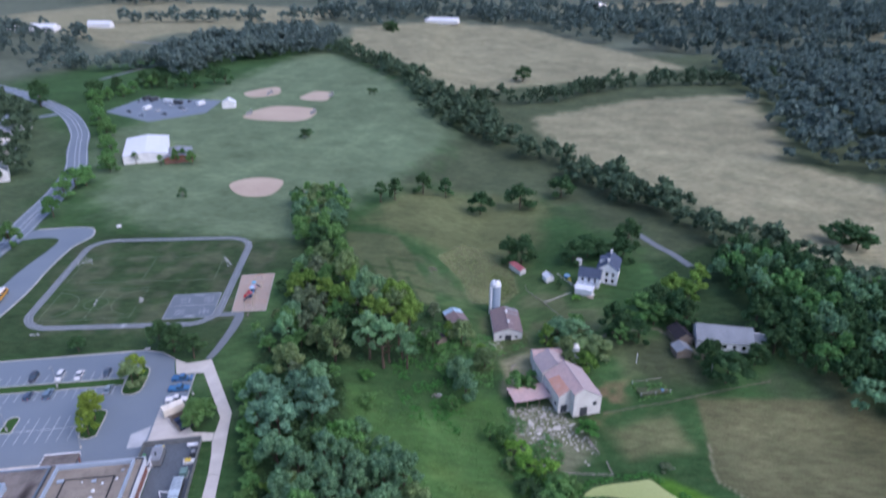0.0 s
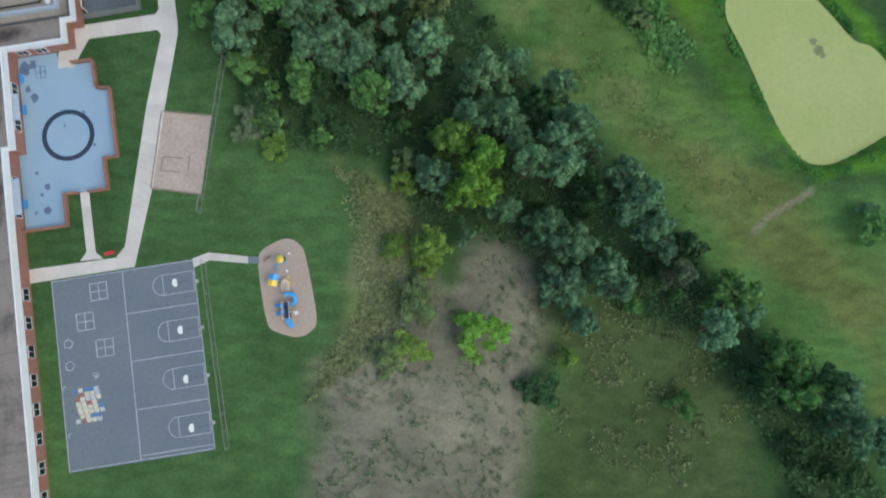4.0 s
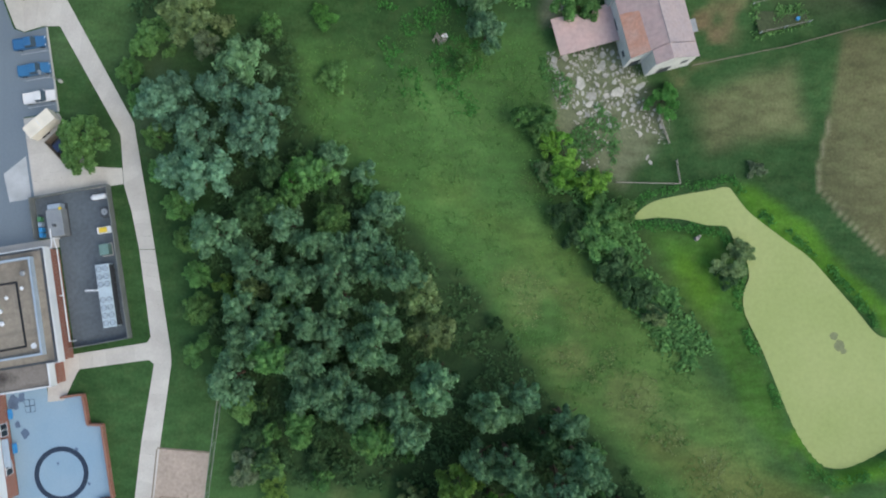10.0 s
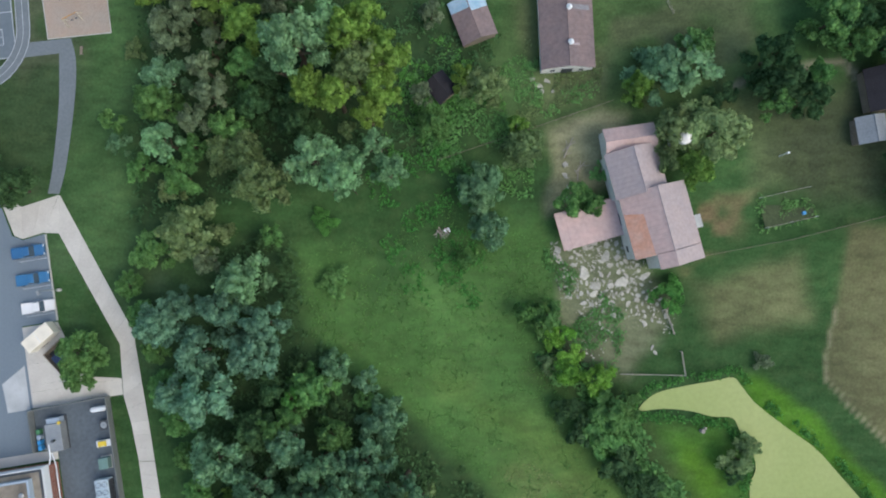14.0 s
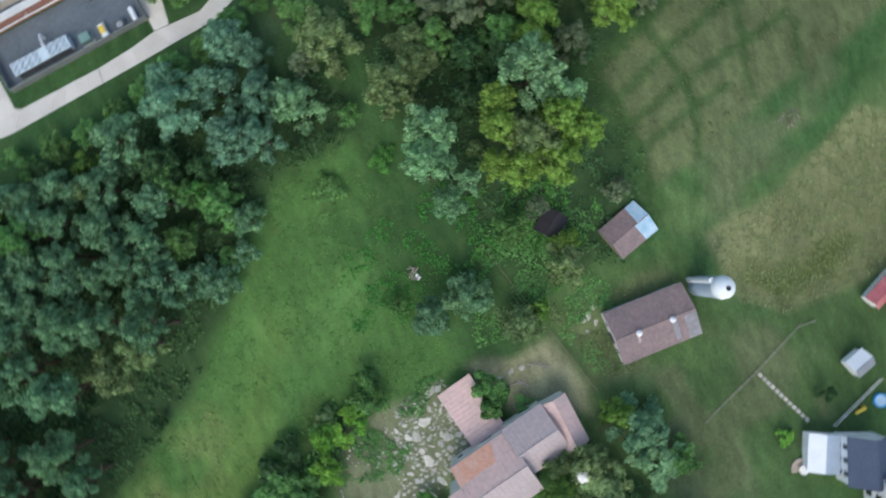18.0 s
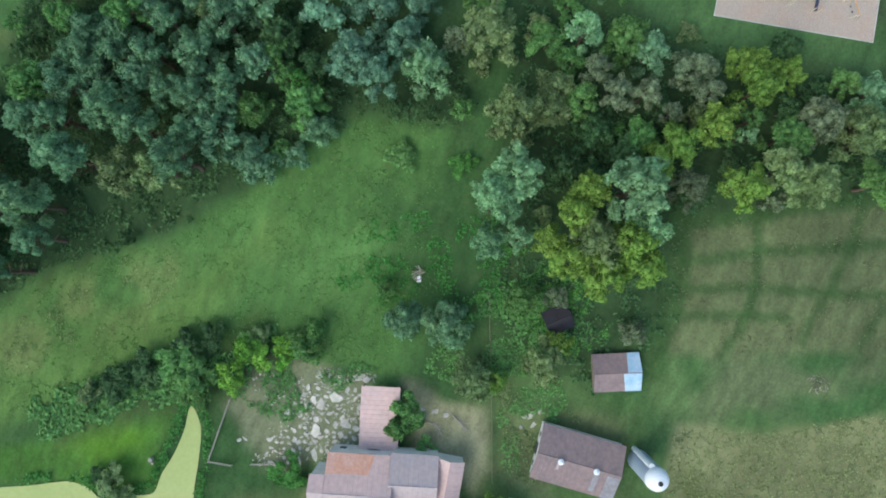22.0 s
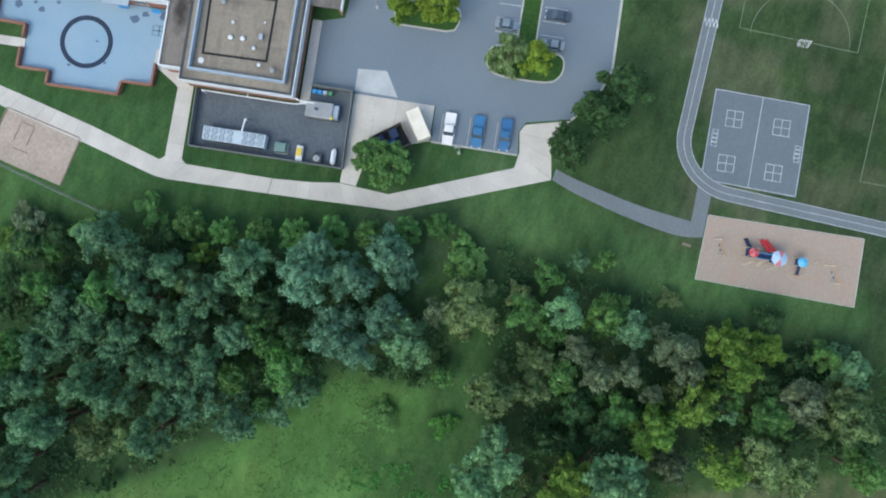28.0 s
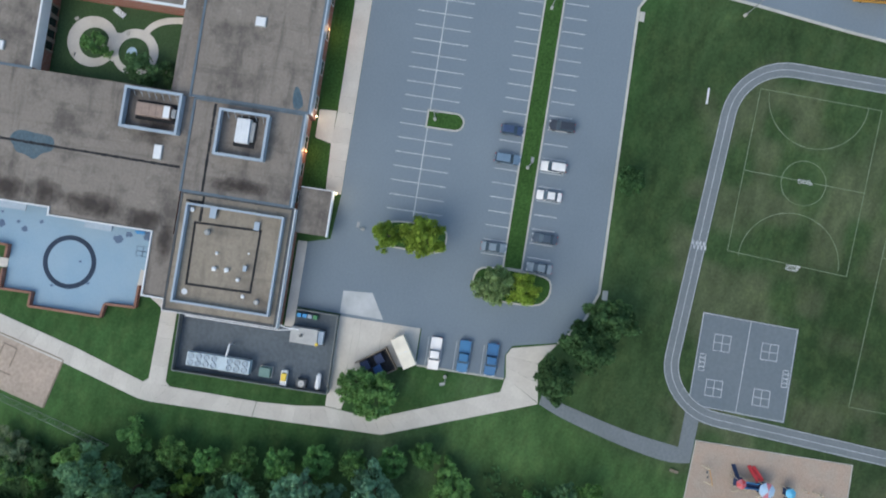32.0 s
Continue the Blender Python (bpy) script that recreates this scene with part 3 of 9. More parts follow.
lay([(9, 122), (19, 117), (40, 97), (57, 81), (66, 66), (55, 72), (34, 88), (13, 107)], DRY, 5, 0.7, 0.65, 5)
lay([(70, 56), (90, 58), (90, 30), (76, 40)], DRY, 5, 0.7, 0.7, 6)
lay([(-14, 58), (0, 54), (8, 64), (18, 63), (23, 51), (17, 36), (12, 10), (-26, 10), (-24, 38), (-13, 46)], BRUSH, 4, 0.8, 0.95)
lay([(20, 50), (50, 50), (62, 30), (60, 0), (15, 0)], (0.058, 0.092, 0.034), 6, 1, 1)
lay([(38.1, 125.4), (42.8, 127.1), (56.0, 126.0), (59.4, 115.3), (60.5, 103.9), (67.9, 83.6), (73.0, 75.8), (69.5, 74.5), (60.2, 88.1), (53.4, 99.4), (46.2, 106.3), (42.5, 115.6)], (0.06, 0.15, 0.028), 2.0, 0.4, 0.9)
lay([(44.4, 123.6), (50.1, 121.2), (54.5, 113.1), (54.2, 105.1), (47.5, 108.6), (44.2, 115.6)], (0.095, 0.215, 0.022), 3.0, 0.6, 0.8)
lay([(66, 84), (76, 73.5), (90, 76), (100, 84), (100, 94), (88, 112), (64, 135), (56, 137), (62, 128), (86, 108), (97, 90), (86, 80), (76, 77), (70, 86)], LUSH, 1.5, 0.3, 0.8)
lay([(80.0, 165), (78.5, 149.2), (76.3, 139.4), (76.2, 134.2), (80.4, 128.9), (83.7, 125.1), (88.1, 120.7), (140, 72), (150, 165)], BROWN, 1.2, 0.1)
lay([(49.7, 154.0), (69.8, 158.8), (72.9, 147.0), (54.0, 142.0)], (0.16, 0.17, 0.085), 3, 0.3, 0.85)
lay([(-14, 210), (-2, 214), (6, 222), (4, 250), (-4, 258), (-30, 280), (-20, 330), (40, 300), (34, 240), (8, 214)], (0.075, 0.13, 0.05), 3, 0.5)
lay([(-6, 226), (6, 226), (0, 248), (-10, 250)], (0.13, 0.145, 0.08), 4, 1.0, 0.6)
lay([(-0.9, 213.9), (-8.7, 212.6), (-17.5, 210.9), (-24.2, 208.7), (-30.0, 222.1), (-39.5, 242.4), (-44, 275), (-20, 272), (-12.2, 251.4), (-7.4, 235.3), (-3.3, 224.0)], (0.098, 0.125, 0.06), 1.2, 0.15)
lay([(-35, 285), (-20, 335), (60, 345), (40, 260), (10, 262)], (0.13, 0.15, 0.07), 8, 1, 0.9)
lay([(11.8, 221.0), (7.9, 237.9), (-2.0, 255.1), (9.8, 273.2), (29.0, 264.9), (30.9, 229.9), (26.2, 222.5)], (0.19, 0.205, 0.105), 1.2, 0.15)
lay([(20.0, 226.0), (22.7, 237.3), (22.2, 246.5), (27.2, 241.5), (29.9, 229.7), (27.2, 226.0), (23.0, 223.4)], (0.09, 0.125, 0.035), 2.5, 0.6, 0.85)
lay([(20.8, 161.9), (35.4, 165.7), (45.0, 146.0), (36, 134), (22, 138)], (0.185, 0.2, 0.125), 2, 0.4, 0.85)
lay([(20.3, 168.6), (20.6, 178.0), (19.8, 186.0), (30.6, 189.6), (35.2, 187.0), (32.6, 174.4)], (0.32, 0.31, 0.19), 1.6, 0.3, 0.9)
lay([(18.6, 188.5), (14.9, 199.9), (13.8, 212.0), (17.9, 212.2), (19.0, 199.0), (30.5, 196.6), (30.1, 190.5)], (0.15, 0.175, 0.085), 2.5, 0.5, 0.75)
lay([(47.4, 171.2), (60, 172), (55.9, 161.7), (48.4, 158.9)], (0.26, 0.18, 0.11), 3, 0.8, 0.75, 3)
lay([(54.4, 187.5), (74.1, 192.5), (89.1, 188.9), (85.7, 173.7), (60, 172)], (0.1, 0.12, 0.06), 4, 0.8, 0.7)
for a in ([(71, 516), (188, 595), (291, 618), (251, 485), (223, 401), (290, 330), (260, 225), (175, 262), (145, 302), (115, 361), (80, 411)],
          [(-121, 833), (-151, 1123), (17, 1273), (147, 1215), (225, 1013), (291, 788), (165, 698), (52, 629), (19, 596), (-53, 764)],
          [(600, 1040), (900, 1200), (760, 900)], [(-766, 1194), (-736, 1702), (-208, 1390), (-220, 1145), (-395, 988), (-402, 824)], [(240, 1500), (700, 1900), (900, 1500)]):
    lay(a, TAN, 6, 1.2)
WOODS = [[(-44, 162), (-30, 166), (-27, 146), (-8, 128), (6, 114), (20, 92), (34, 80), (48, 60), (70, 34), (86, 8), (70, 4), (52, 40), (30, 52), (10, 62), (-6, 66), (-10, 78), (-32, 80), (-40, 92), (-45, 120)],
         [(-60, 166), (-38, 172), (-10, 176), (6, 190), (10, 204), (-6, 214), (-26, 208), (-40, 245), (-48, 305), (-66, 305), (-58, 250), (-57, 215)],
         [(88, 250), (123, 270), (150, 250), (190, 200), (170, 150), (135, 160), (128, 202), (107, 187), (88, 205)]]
lay([(38.5, 84.8), (49.9, 82.3), (68.8, 74.0), (79.4, 61.5), (86.7, 54.6), (85.8, 27.9), (78.7, 43.6), (67.8, 52.6), (55.6, 59.5), (47.0, 70.9)], (0.12, 0.148, 0.048), 4, 0.6, 0.8)
# round the outbuildings: shade under the trees put into the ground colour
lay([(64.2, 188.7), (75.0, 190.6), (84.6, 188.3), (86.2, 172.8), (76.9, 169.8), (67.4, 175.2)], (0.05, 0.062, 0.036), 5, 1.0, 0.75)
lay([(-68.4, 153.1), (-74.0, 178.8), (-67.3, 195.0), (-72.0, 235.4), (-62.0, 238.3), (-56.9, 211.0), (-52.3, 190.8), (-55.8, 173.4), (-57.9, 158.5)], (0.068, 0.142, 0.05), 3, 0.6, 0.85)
# woodland floor, its tree shade included in the colour
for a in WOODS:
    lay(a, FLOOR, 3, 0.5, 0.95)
for a, b in (((18, 139), (30, 133)), ((30, 133), (44, 112)), ((44, 112), (51, 102))):
    lay(strip_pts := [(a[0] - 4, a[1] - 3), (b[0] - 4, b[1] - 3), (b[0] + 4, b[1] + 3), (a[0] + 4, a[1] + 3)], (0.05, 0.085, 0.03), 3, 0.4, 0.9)
# mown lines across the dry plot
MOWN = (0.036, 0.078, 0.026)
for pts, width, most in (([(-30.0, 205.6), (-24.4, 208.6), (-19.6, 210.4), (-13.5, 212.0), (-8.1, 212.5), (-3.0, 212.3), (2.8, 213.8)], 1.9, 0.9),
                         ([(-24.4, 208.5), (-26.2, 212.7), (-28.1, 217.4), (-29.9, 222.1), (-32.9, 226.5), (-34.9, 231.3), (-37.6, 237.9), (-39.5, 242.4)], 1.2, 0.9),
                         ([(-18.1, 211.1), (-19.9, 215.9), (-21.6, 219.5), (-23.9, 224.1), (-26.2, 230.7), (-28.0, 235.4), (-29.9, 240.2), (-31.7, 244.7)], 0.9, 0.8),
                         ([(-12.9, 211.9), (-14.7, 217.7), (-16.5, 222.4), (-17.7, 226.2), (-18.5, 231.2), (-19.8, 236.0), (-20.8, 241.0), (-22.8, 247.5)], 0.8, 0.8),
                         ([(-8.2, 213.6), (-10.6, 221.3), (-12.1, 226.1), (-13.8, 232.9)], 0.8, 0.75),
                         ([(-29.4, 221.7), (-23.6, 223.7), (-17.6, 225.3), (-12.2, 225.5), (-7.6, 225.0), (-3.7, 223.9)], 0.8, 0.8),
                         ([(-38.7, 239.7), (-34.3, 239.4), (-29.3, 239.5), (-24.9, 238.6), (-19.9, 238.1), (-14.6, 236.8), (-10.3, 236.9)], 0.8, 0.7),
                         ([(-20.4, 248.4), (-15.2, 247.3), (-12.3, 246.8)], 0.8, 0.7)):
    pts = smooth(pts, 4)
    w = (1 - ease(width * 0.6, width * 1.6, np.abs(inside(X, Y, pts + pts[-2:0:-1])))) * most
    cover[:] = cover * (1 - w[..., None]) + np.array(MOWN) * w[..., None]
# trodden tracks
for pts, width, colour in (([(61.6, 63.4), (65.2, 66.4), (68.7, 68.6), (74.3, 71.7)], 0.6, (0.22, 0.215, 0.14)), ([(55.3, 192), (60, 194.2), (68, 195.2), (76, 196.3), (88, 180)], 0.7, (0.2, 0.2, 0.14)), ([(88.1, 120.7), (83.7, 125.1), (80.4, 128.9), (76.2, 134.2), (76.3, 139.4), (78.5, 149.2)], 0.4, (0.22, 0.215, 0.13))):
    w = 1 - ease(width * 0.5, width * 1.5, np.abs(inside(X, Y, pts + pts[-2:0:-1])))
    cover[:] = cover * (1 - w[..., None]) + np.array(colour) * w[..., None]
cover *= (0.86 + 0.28 * lumps(X, Y, 14, 21))[..., None] * (0.9 + 0.2 * lumps(X, Y, 45, 22))[..., None]
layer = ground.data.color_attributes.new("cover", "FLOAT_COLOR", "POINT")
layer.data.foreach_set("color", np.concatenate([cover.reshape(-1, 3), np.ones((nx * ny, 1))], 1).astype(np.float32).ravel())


def drape(bm, lift):
    """Lays a flat outline onto the land."""
    xs, ys = [v.co.x for v in bm.verts], [v.co.y for v in bm.verts]
    for lo, hi, nrm in ((min(xs), max(xs), (1, 0, 0)), (min(ys), max(ys), (0, 1, 0))):
        k = max(1, min(40, int((hi - lo) / 6)))
        for i in range(1, k):
            p = Vector(nrm) * (lo + (hi - lo) * i / k)
            bmesh.ops.bisect_plane(bm, geom=list(bm.verts) + list(bm.edges) + list(bm.faces), plane_co=p, plane_no=nrm)
    zs = land(np.array([v.co.x for v in bm.verts]), np.array([v.co.y for v in bm.verts]))
    for v, z in zip(bm.verts, zs):
        v.co.z = z + lift
    return bm


def sheet(name, pts, lift, material, label, category, kind="structure"):
    bm = B()
    bm.faces.new([bm.verts.new((x, y, 0)) for x, y in pts])
    bmesh.ops.recalc_face_normals(bm, faces=bm.faces)
    if bm.faces[:][0].normal.z < 0:
        bmesh.ops.reverse_faces(bm, faces=bm.faces)
    bmesh.ops.triangulate(bm, faces=bm.faces)
    return tagged(part(name, drape(bm, lift), material), label, category, kind=kind)


def ribbon(name, pts, width, lift, material, label, category, parent=None):
    """A road or path laid along the land."""
    pts = smooth(pts, 8)
    a, b = offset_line(pts, width / 2), offset_line(pts, -width / 2)
    bm = B()
    rows = []
    for p, q in zip(a, b):
        r = []
        for k in range(4):
            x, y = p[0] + (q[0] - p[0]) * k / 3, p[1] + (q[1] - p[1]) * k / 3
            r.append(bm.verts.new((x, y, 0)))
        rows.append(r)
    zs = land(np.array([v.co.x for v in bm.verts]), np.array([v.co.y for v in bm.verts]))
    for v, z in zip(bm.verts, zs):
        v.co.z = z + lift
    for r, s in zip(rows, rows[1:]):
        for k in range(3):
            bm.faces.new((r[k], r[k + 1], s[k + 1], s[k]))
    bmesh.ops.recalc_face_normals(bm, faces=bm.faces)
    if bm.faces[:][0].normal.z < 0:
        bmesh.ops.reverse_faces(bm, faces=bm.faces)
    ob = part(name, bm, material, parent)
    if not parent:
        tagged(ob, label, category, kind="structure")
    return ob


# the pond under its duckweed
bm = B()
bm.faces.new([bm.verts.new((x, y, POND_LEVEL)) for x, y in POND])
bm.normal_update()
if bm.faces[:][0].normal.z < 0:
    bmesh.ops.reverse_faces(bm, faces=bm.faces)
pond = tagged(part("pond", bm, M_weed), "farm pond covered all over with lime-green duckweed", "pond", kind="structure")
bm = B()
for a, b, r, s in ((78.8, 102.2, 1.1, 1), (77.9, 104.2, 0.8, 2), (79.7, 101.1, 0.6, 3)):
    pts = [(a + (x - a) * (0.7 + 0.6 * lumps(x * 3, y * 3, 1, s)), b + (y - b) * (0.7 + 0.6 * lumps(y * 3, x * 3, 1, s))) for x, y in ring(a, b, r, 18)]
    prism(bm, [(float(x), float(y)) for x, y in pts], POND_LEVEL + 0.004, POND_LEVEL + 0.012 + 0.004 * s)
part("open_water", bm, M_mudwater, pond, "dark gap in the duckweed")

# roads, ball fields and the far car park
main_road = ribbon("road", [(-560, 700), (-402, 600), (-344, 553), (-291, 502), (-251, 444), (-233, 405), (-214, 366), (-203, 328), (-196, 290), (-191, 255), (-192, 200), (-204, 120), (-215, 0), (-230, -200)], 12, 0.14, M_asphalt, "curving grey asphalt road with pale edges", "road")
for o in (5.2, 1.2, -1.2, -5.2):
    pts = smooth([(-560, 700), (-402, 600), (-344, 553), (-291, 502), (-251, 444), (-233, 405), (-214, 366), (-203, 328), (-196, 290), (-191, 255), (-192, 200)], 6)
    ribbon("edge_line", offset_line(pts, o)[::4], 0.35, 0.2, M_paint, "", "", main_road)
ribbon("road_side", [(-292, 500), (-320, 470), (-360, 455)], 8, 0.15, M_asphalt, "short side road of grey asphalt", "road")
ribbon("road_far", [(-330, 640), (-300, 760), (-240, 860), (-420, 900)], 5, 0.12, M_oldasphalt, "pale lane between fields", "road")
ribbon("road_lane", [(88, 290), (95.6, 266.8), (100.7, 257.1), (104.6, 245.3)], 3.6, 0.12, M_oldasphalt, "narrow grey lane among trees", "road")
sheet("car_park_far", [(-262, 505), (-254, 556), (-184, 548), (-183, 503), (-216, 474)], 0.12, M_asphalt, "grey asphalt car park beside ball fields", "car park")
for i, pts in enumerate(([(-150, 488), (-137, 526), (-101, 517), (-105, 480)], [(-116, 339), (-104, 350), (-88, 344), (-90, 322), (-105, 321)], [(-174, 580), (-152, 606), (-143, 574), (-161, 560)], [(-121, 556), (-114, 586), (-99, 581), (-98, 549)])):
    sheet("ball_field", smooth(pts, 6, True), 0.13, M_infield, "pale sandy clay infield of a ball field", "ball field")


# ---- the school grounds, in the school's own grid: u to the east, v to the north, 0 at the lawn ----
SM = pose(-72.0, 82.0, -2.0, 0, 0, 8.3)


def at_school(u, v, z=0.0, turn=0.0):
    return SM @ pose(u, v, z, 0, 0, turn)


def flat(name, pts, z0, z1, material, label, category):
    return tagged(part(name, prism(B(), pts, z0, z1), material, m=SM), label, category, kind="structure")


# asphalt: the car park, the drive and its loop
car_park = flat("car_park", [(-99, 43), (-62, 43), (-62, 48.2), (-20, 48.2), (-11.8, 47.5), (-10.6, 43.4), (1.6, 43.4), (1.6, 51.5), (2.05, 51.5), (2.05, 66.8), (8.7, 66.8), (8.6, 83.2), (4.4, 82.7), (2.5, 83.8), (0.6, 92.2), (-4, 96), (-9.6, 98), (-63, 97.3), (-66, 99), (-67.5, 102.5), (-67.5, 106), (-99, 106)],
                -0.3, 0.04, M_asphalt, "blue-grey asphalt school car park with white stall lines", "car park")
drive = flat("drive", smooth([(-67.5, 103), (-67.3, 114.6), (-63.8, 143), (-63.5, 165), (-61.5, 185), (-57, 196), (-60, 206), (-70, 208), (-84, 207), (-100, 204)], 5) + [(-112, 195)] + smooth([(-96, 193), (-82, 197), (-72, 196), (-70, 188), (-74, 165), (-76, 140), (-79, 104)], 5),
             -0.3, 0.05, M_asphalt, "grey asphalt drive with a turning loop", "drive")
bm = strip(B(), smooth([(-67.6, 103), (-67.3, 114.6), (-63.8, 143), (-63.5, 165), (-61.5, 185), (-57, 196), (-60, 206), (-70, 208.2), (-84, 207.2)], 5), 0.5, -0.1, 0.18)
part("kerb", bm, M_kerb, drive)


def stall_lines(u0, u1, step, v0, v1, lean=0.0):
    u = u0
    while u <= u1 + 0.01:
        bm = B()
        box(bm, u - 0.08, u + 0.08, v0, v1, 0.03, 0.046)
        part("parking_line", bm, M_paint, car_park)
        u += step


stall_lines(-93.84, -18.5, 2.667, 56.9, 67.2)
stall_lines(-93.3, -13.5, 2.658, 75.5, 79.8)
stall_lines(-93.75, -13.5, 2.655, 84.0, 88.3)
part("parking_line", box(B(), -95, -18.2, 61.95, 62.13, 0.03, 0.05), M_paint, car_park)
for u in (68.4, 73.6, 78.7):
    for k in (0, 2.7):
        bm = B()
        box(bm, 3.2, 8.5, u + k - 0.05, u + k + 0.05, 0.03, 0.046)
        part("parking_line", bm, M_paint, car_park)
part("fresh_slab", prism(B(), [(-2.7, 51.4), (-3.1, 56.8), (1.5, 59.5), (1.45, 51.4)], -0.2, 0.055), M_newconcrete, car_park, "fresh white concrete slab")
part("kerb", strip(B(), [(0.8, 92.0), (-4, 96.1), (-9.6, 98.1), (-63, 97.4), (-66, 99.1), (-67.4, 102.6)], 0.45, -0.1, 0.18), M_kerb, car_park)
part("kerb", strip(B(), [(8.75, 66.9), (8.75, 83.1)], 0.3, -0.1, 0.18), M_kerb, car_park)
for u, v in ((-61.5, 98.2), (-9.3, 99.2)):
    bm = box(B(), u - 0.9, u + 0.9, v - 0.5, v + 0.5, -0.1, 0.16, 0.04)
    box(bm, u - 0.4, u + 0.4, v - 0.3, v + 0.3, 0.16, 0.19)
    tagged(part("storm_drain", bm, M_kerb, m=SM), "square concrete kerb inlet drain", "drain")


def island(name, pts, label):
    base = flat(name, pts, -0.1, 0.1, M_grassbed, label, "planted island")
    part("kerb", band(B(), pts, offset_line(pts, 0.32 if sum(pts[i - 1][0] * pts[i][1] - pts[i][0] * pts[i - 1][1] for i in range(len(pts))) > 0 else -0.32, True), -0.1, 0.2), M_kerb, base)
    return base


M_grassbed = mat("mown_grass_bed", (0.045, 0.105, 0.028), 0.95, 0.4, 2.5, 0.3, 0.4, spec=0.1)
island("grass_island", [(-38.4, 61.6), (-34.9, 61.6)] + ring(-36.7, 67.0, 1.75, 10, 0, 180), "small kerbed grass island in the car park")
island("grass_island", [(-11.9, 57.4), (-11.9, 66.5)] + smooth([(-12.4, 68.2), (-14.5, 68.9), (-16.8, 68.0), (-17.2, 62), (-16.6, 57.6), (-14, 56.3)], 3), "kerbed island with two young trees in the car park")
island("grass_island", smooth([(-5.2, 78), (-5.2, 86), (-6.5, 88.6), (-9, 89.3), (-11, 88), (-11.4, 82), (-11, 76), (-8.5, 74.6), (-6.3, 75.4)], 3, True), "kerbed end island with two bushy trees")
island("grass_median", [(-95, 80.0), (-11.3, 79.7), (-11.3, 83.5), (-95, 83.9)], "long narrow grass median with concrete kerbs")

# concrete paths in slabs
def slab_path(name, left, right, label, step=2.6):
    """A concrete path between two lines, cast in slabs with open joints."""
    base = thing(name, SM, label, "footpath", kind="structure")
    total = 0
    for i in range(len(left) - 1):
        a, b, c, d = (Vector(p) for p in (left[i], left[i + 1], right[i], right[i + 1]))
        n = max(1, round(((b - a).length + (d - c).length) / 2 / step))
        for k in range(n):
            s, t = k / n, (k + 1) / n
            g = 0.02 / max(1, (b - a).length)
            q = [a.lerp(b, s), a.lerp(b, t - g), c.lerp(d, t - g), c.lerp(d, s)]
            part("slab", prism(B(), [(p.x, p.y) for p in q], -0.15, 0.06 + 0.004 * ((total * 7) % 3)), M_concrete, base)
            total += 1
    return base


slab_path("footpath_south", [(20.0, 38.8), (19.8, 22.5), (19.7, 17.4), (15.4, 3.8), (11.7, -10), (8.4, -22.7), (6.6, -24.4)], [(22.9, 38.3), (23.1, 19.5), (22.9, 17), (18.9, 3.3), (14.7, -12.4), (9.9, -26.4), (9.8, -26.6)], "pale concrete footpath cast in slabs, along lawn")
slab_path("footpath_east", [(20.0, 38.9), (19.6, 46), (18.9, 51.2), (19.6, 60.6), (11.2, 82.9), (8.4, 83.4)], [(22.9, 38.4), (22.8, 46), (22.6, 53), (22.4, 62.5), (12.4, 89.9), (12.2, 90.0)], "pale concrete footpath round the car park")
slab_path("footpath_cross", [(2.3, 21.5), (6, 21.5), (19.0, 21.5), (19.75, 22.4)], [(1.6, 14.2), (5.9, 18.6), (18.9, 18.3), (19.75, 17.3)], "pale concrete footpath from a school door")
slab_path("footpath_spur", [(1.1, -11.2), (1.2, -22.6), (-0.1, -24.1)], [(2.8, -11.2), (2.9, -22.9), (4.2, -24.3)], "narrow concrete footpath to the patio")
slab_path("footpath_court", [(-10.6, -24.2), (6.6, -24.5), (9.8, -24.6)], [(-10.8, -26.8), (6.6, -26.75), (9.8, -26.75)], "concrete footpath along the play court")
slab_path("footpath_play", [(20.6, -26.9), (23.7, -26.2), (30.9, -28.1)], [(20.6, -28.6), (23.7, -27.7), (30.8, -29.4)], "short concrete footpath to a playground", 1.8)
flat("rubber_mat", [(30.95, -28.1), (32.9, -28.5), (32.8, -29.8), (30.9, -29.4)], -0.05, 0.07, M_court, "dark grey rubber mat at the path end", "mat")
slab_path("service_pad", [(2.0, 51.5), (2.0, 54.4), (2.0, 55.6), (2.0, 59.6), (2.0, 66.6)], [(18.8, 51.4), (19.0, 54.4), (13.2, 55.6), (10.9, 59.6), (8.7, 66.6)], "wide concrete service pad beside the school yard", 4)
slab_path("entrance_walk", [(8.5, 83.5), (4.4, 82.9), (2.9, 83.8)], [(12.1, 90.0), (5.0, 88.9), (0.9, 92.0)], "wide concrete entrance walk to the car park")
slab_path("front_walk", [(-62, 45.0), (-35.4, 45.1), (-29.6, 44.8), (-20.2, 45.2)], [(-62, 48.15), (-35.4, 48.15), (-29.6, 48.15), (-20.2, 48.15)], "pale concrete walk along the school front", 3)
flat("door_pad", [(-35.3, 41.7), (-30, 41.7), (-29.3, 44.9), (-35.5, 44.9)], -0.1, 0.05, M_concrete, "concrete pad before a school door", "paving")
flat("side_walk", [(-10.6, 41.6), (5.4, 41.6), (5.4, 43.38), (-10.6, 43.38)], -0.1, 0.07, M_concrete, "concrete strip along the school wall", "paving")

# the running track, the marked square and the ball pitches
def rounded(u0, u1, v0, v1, r, n=10):
    return ring(u1 - r, v0 + r, r, n, -90, 0) + ring(u1 - r, v1 - r, r, n, 0, 90) + ring(u0 + r, v1 - r, r, n, 90, 180) + ring(u0 + r, v0 + r, r, n, 180, 270)


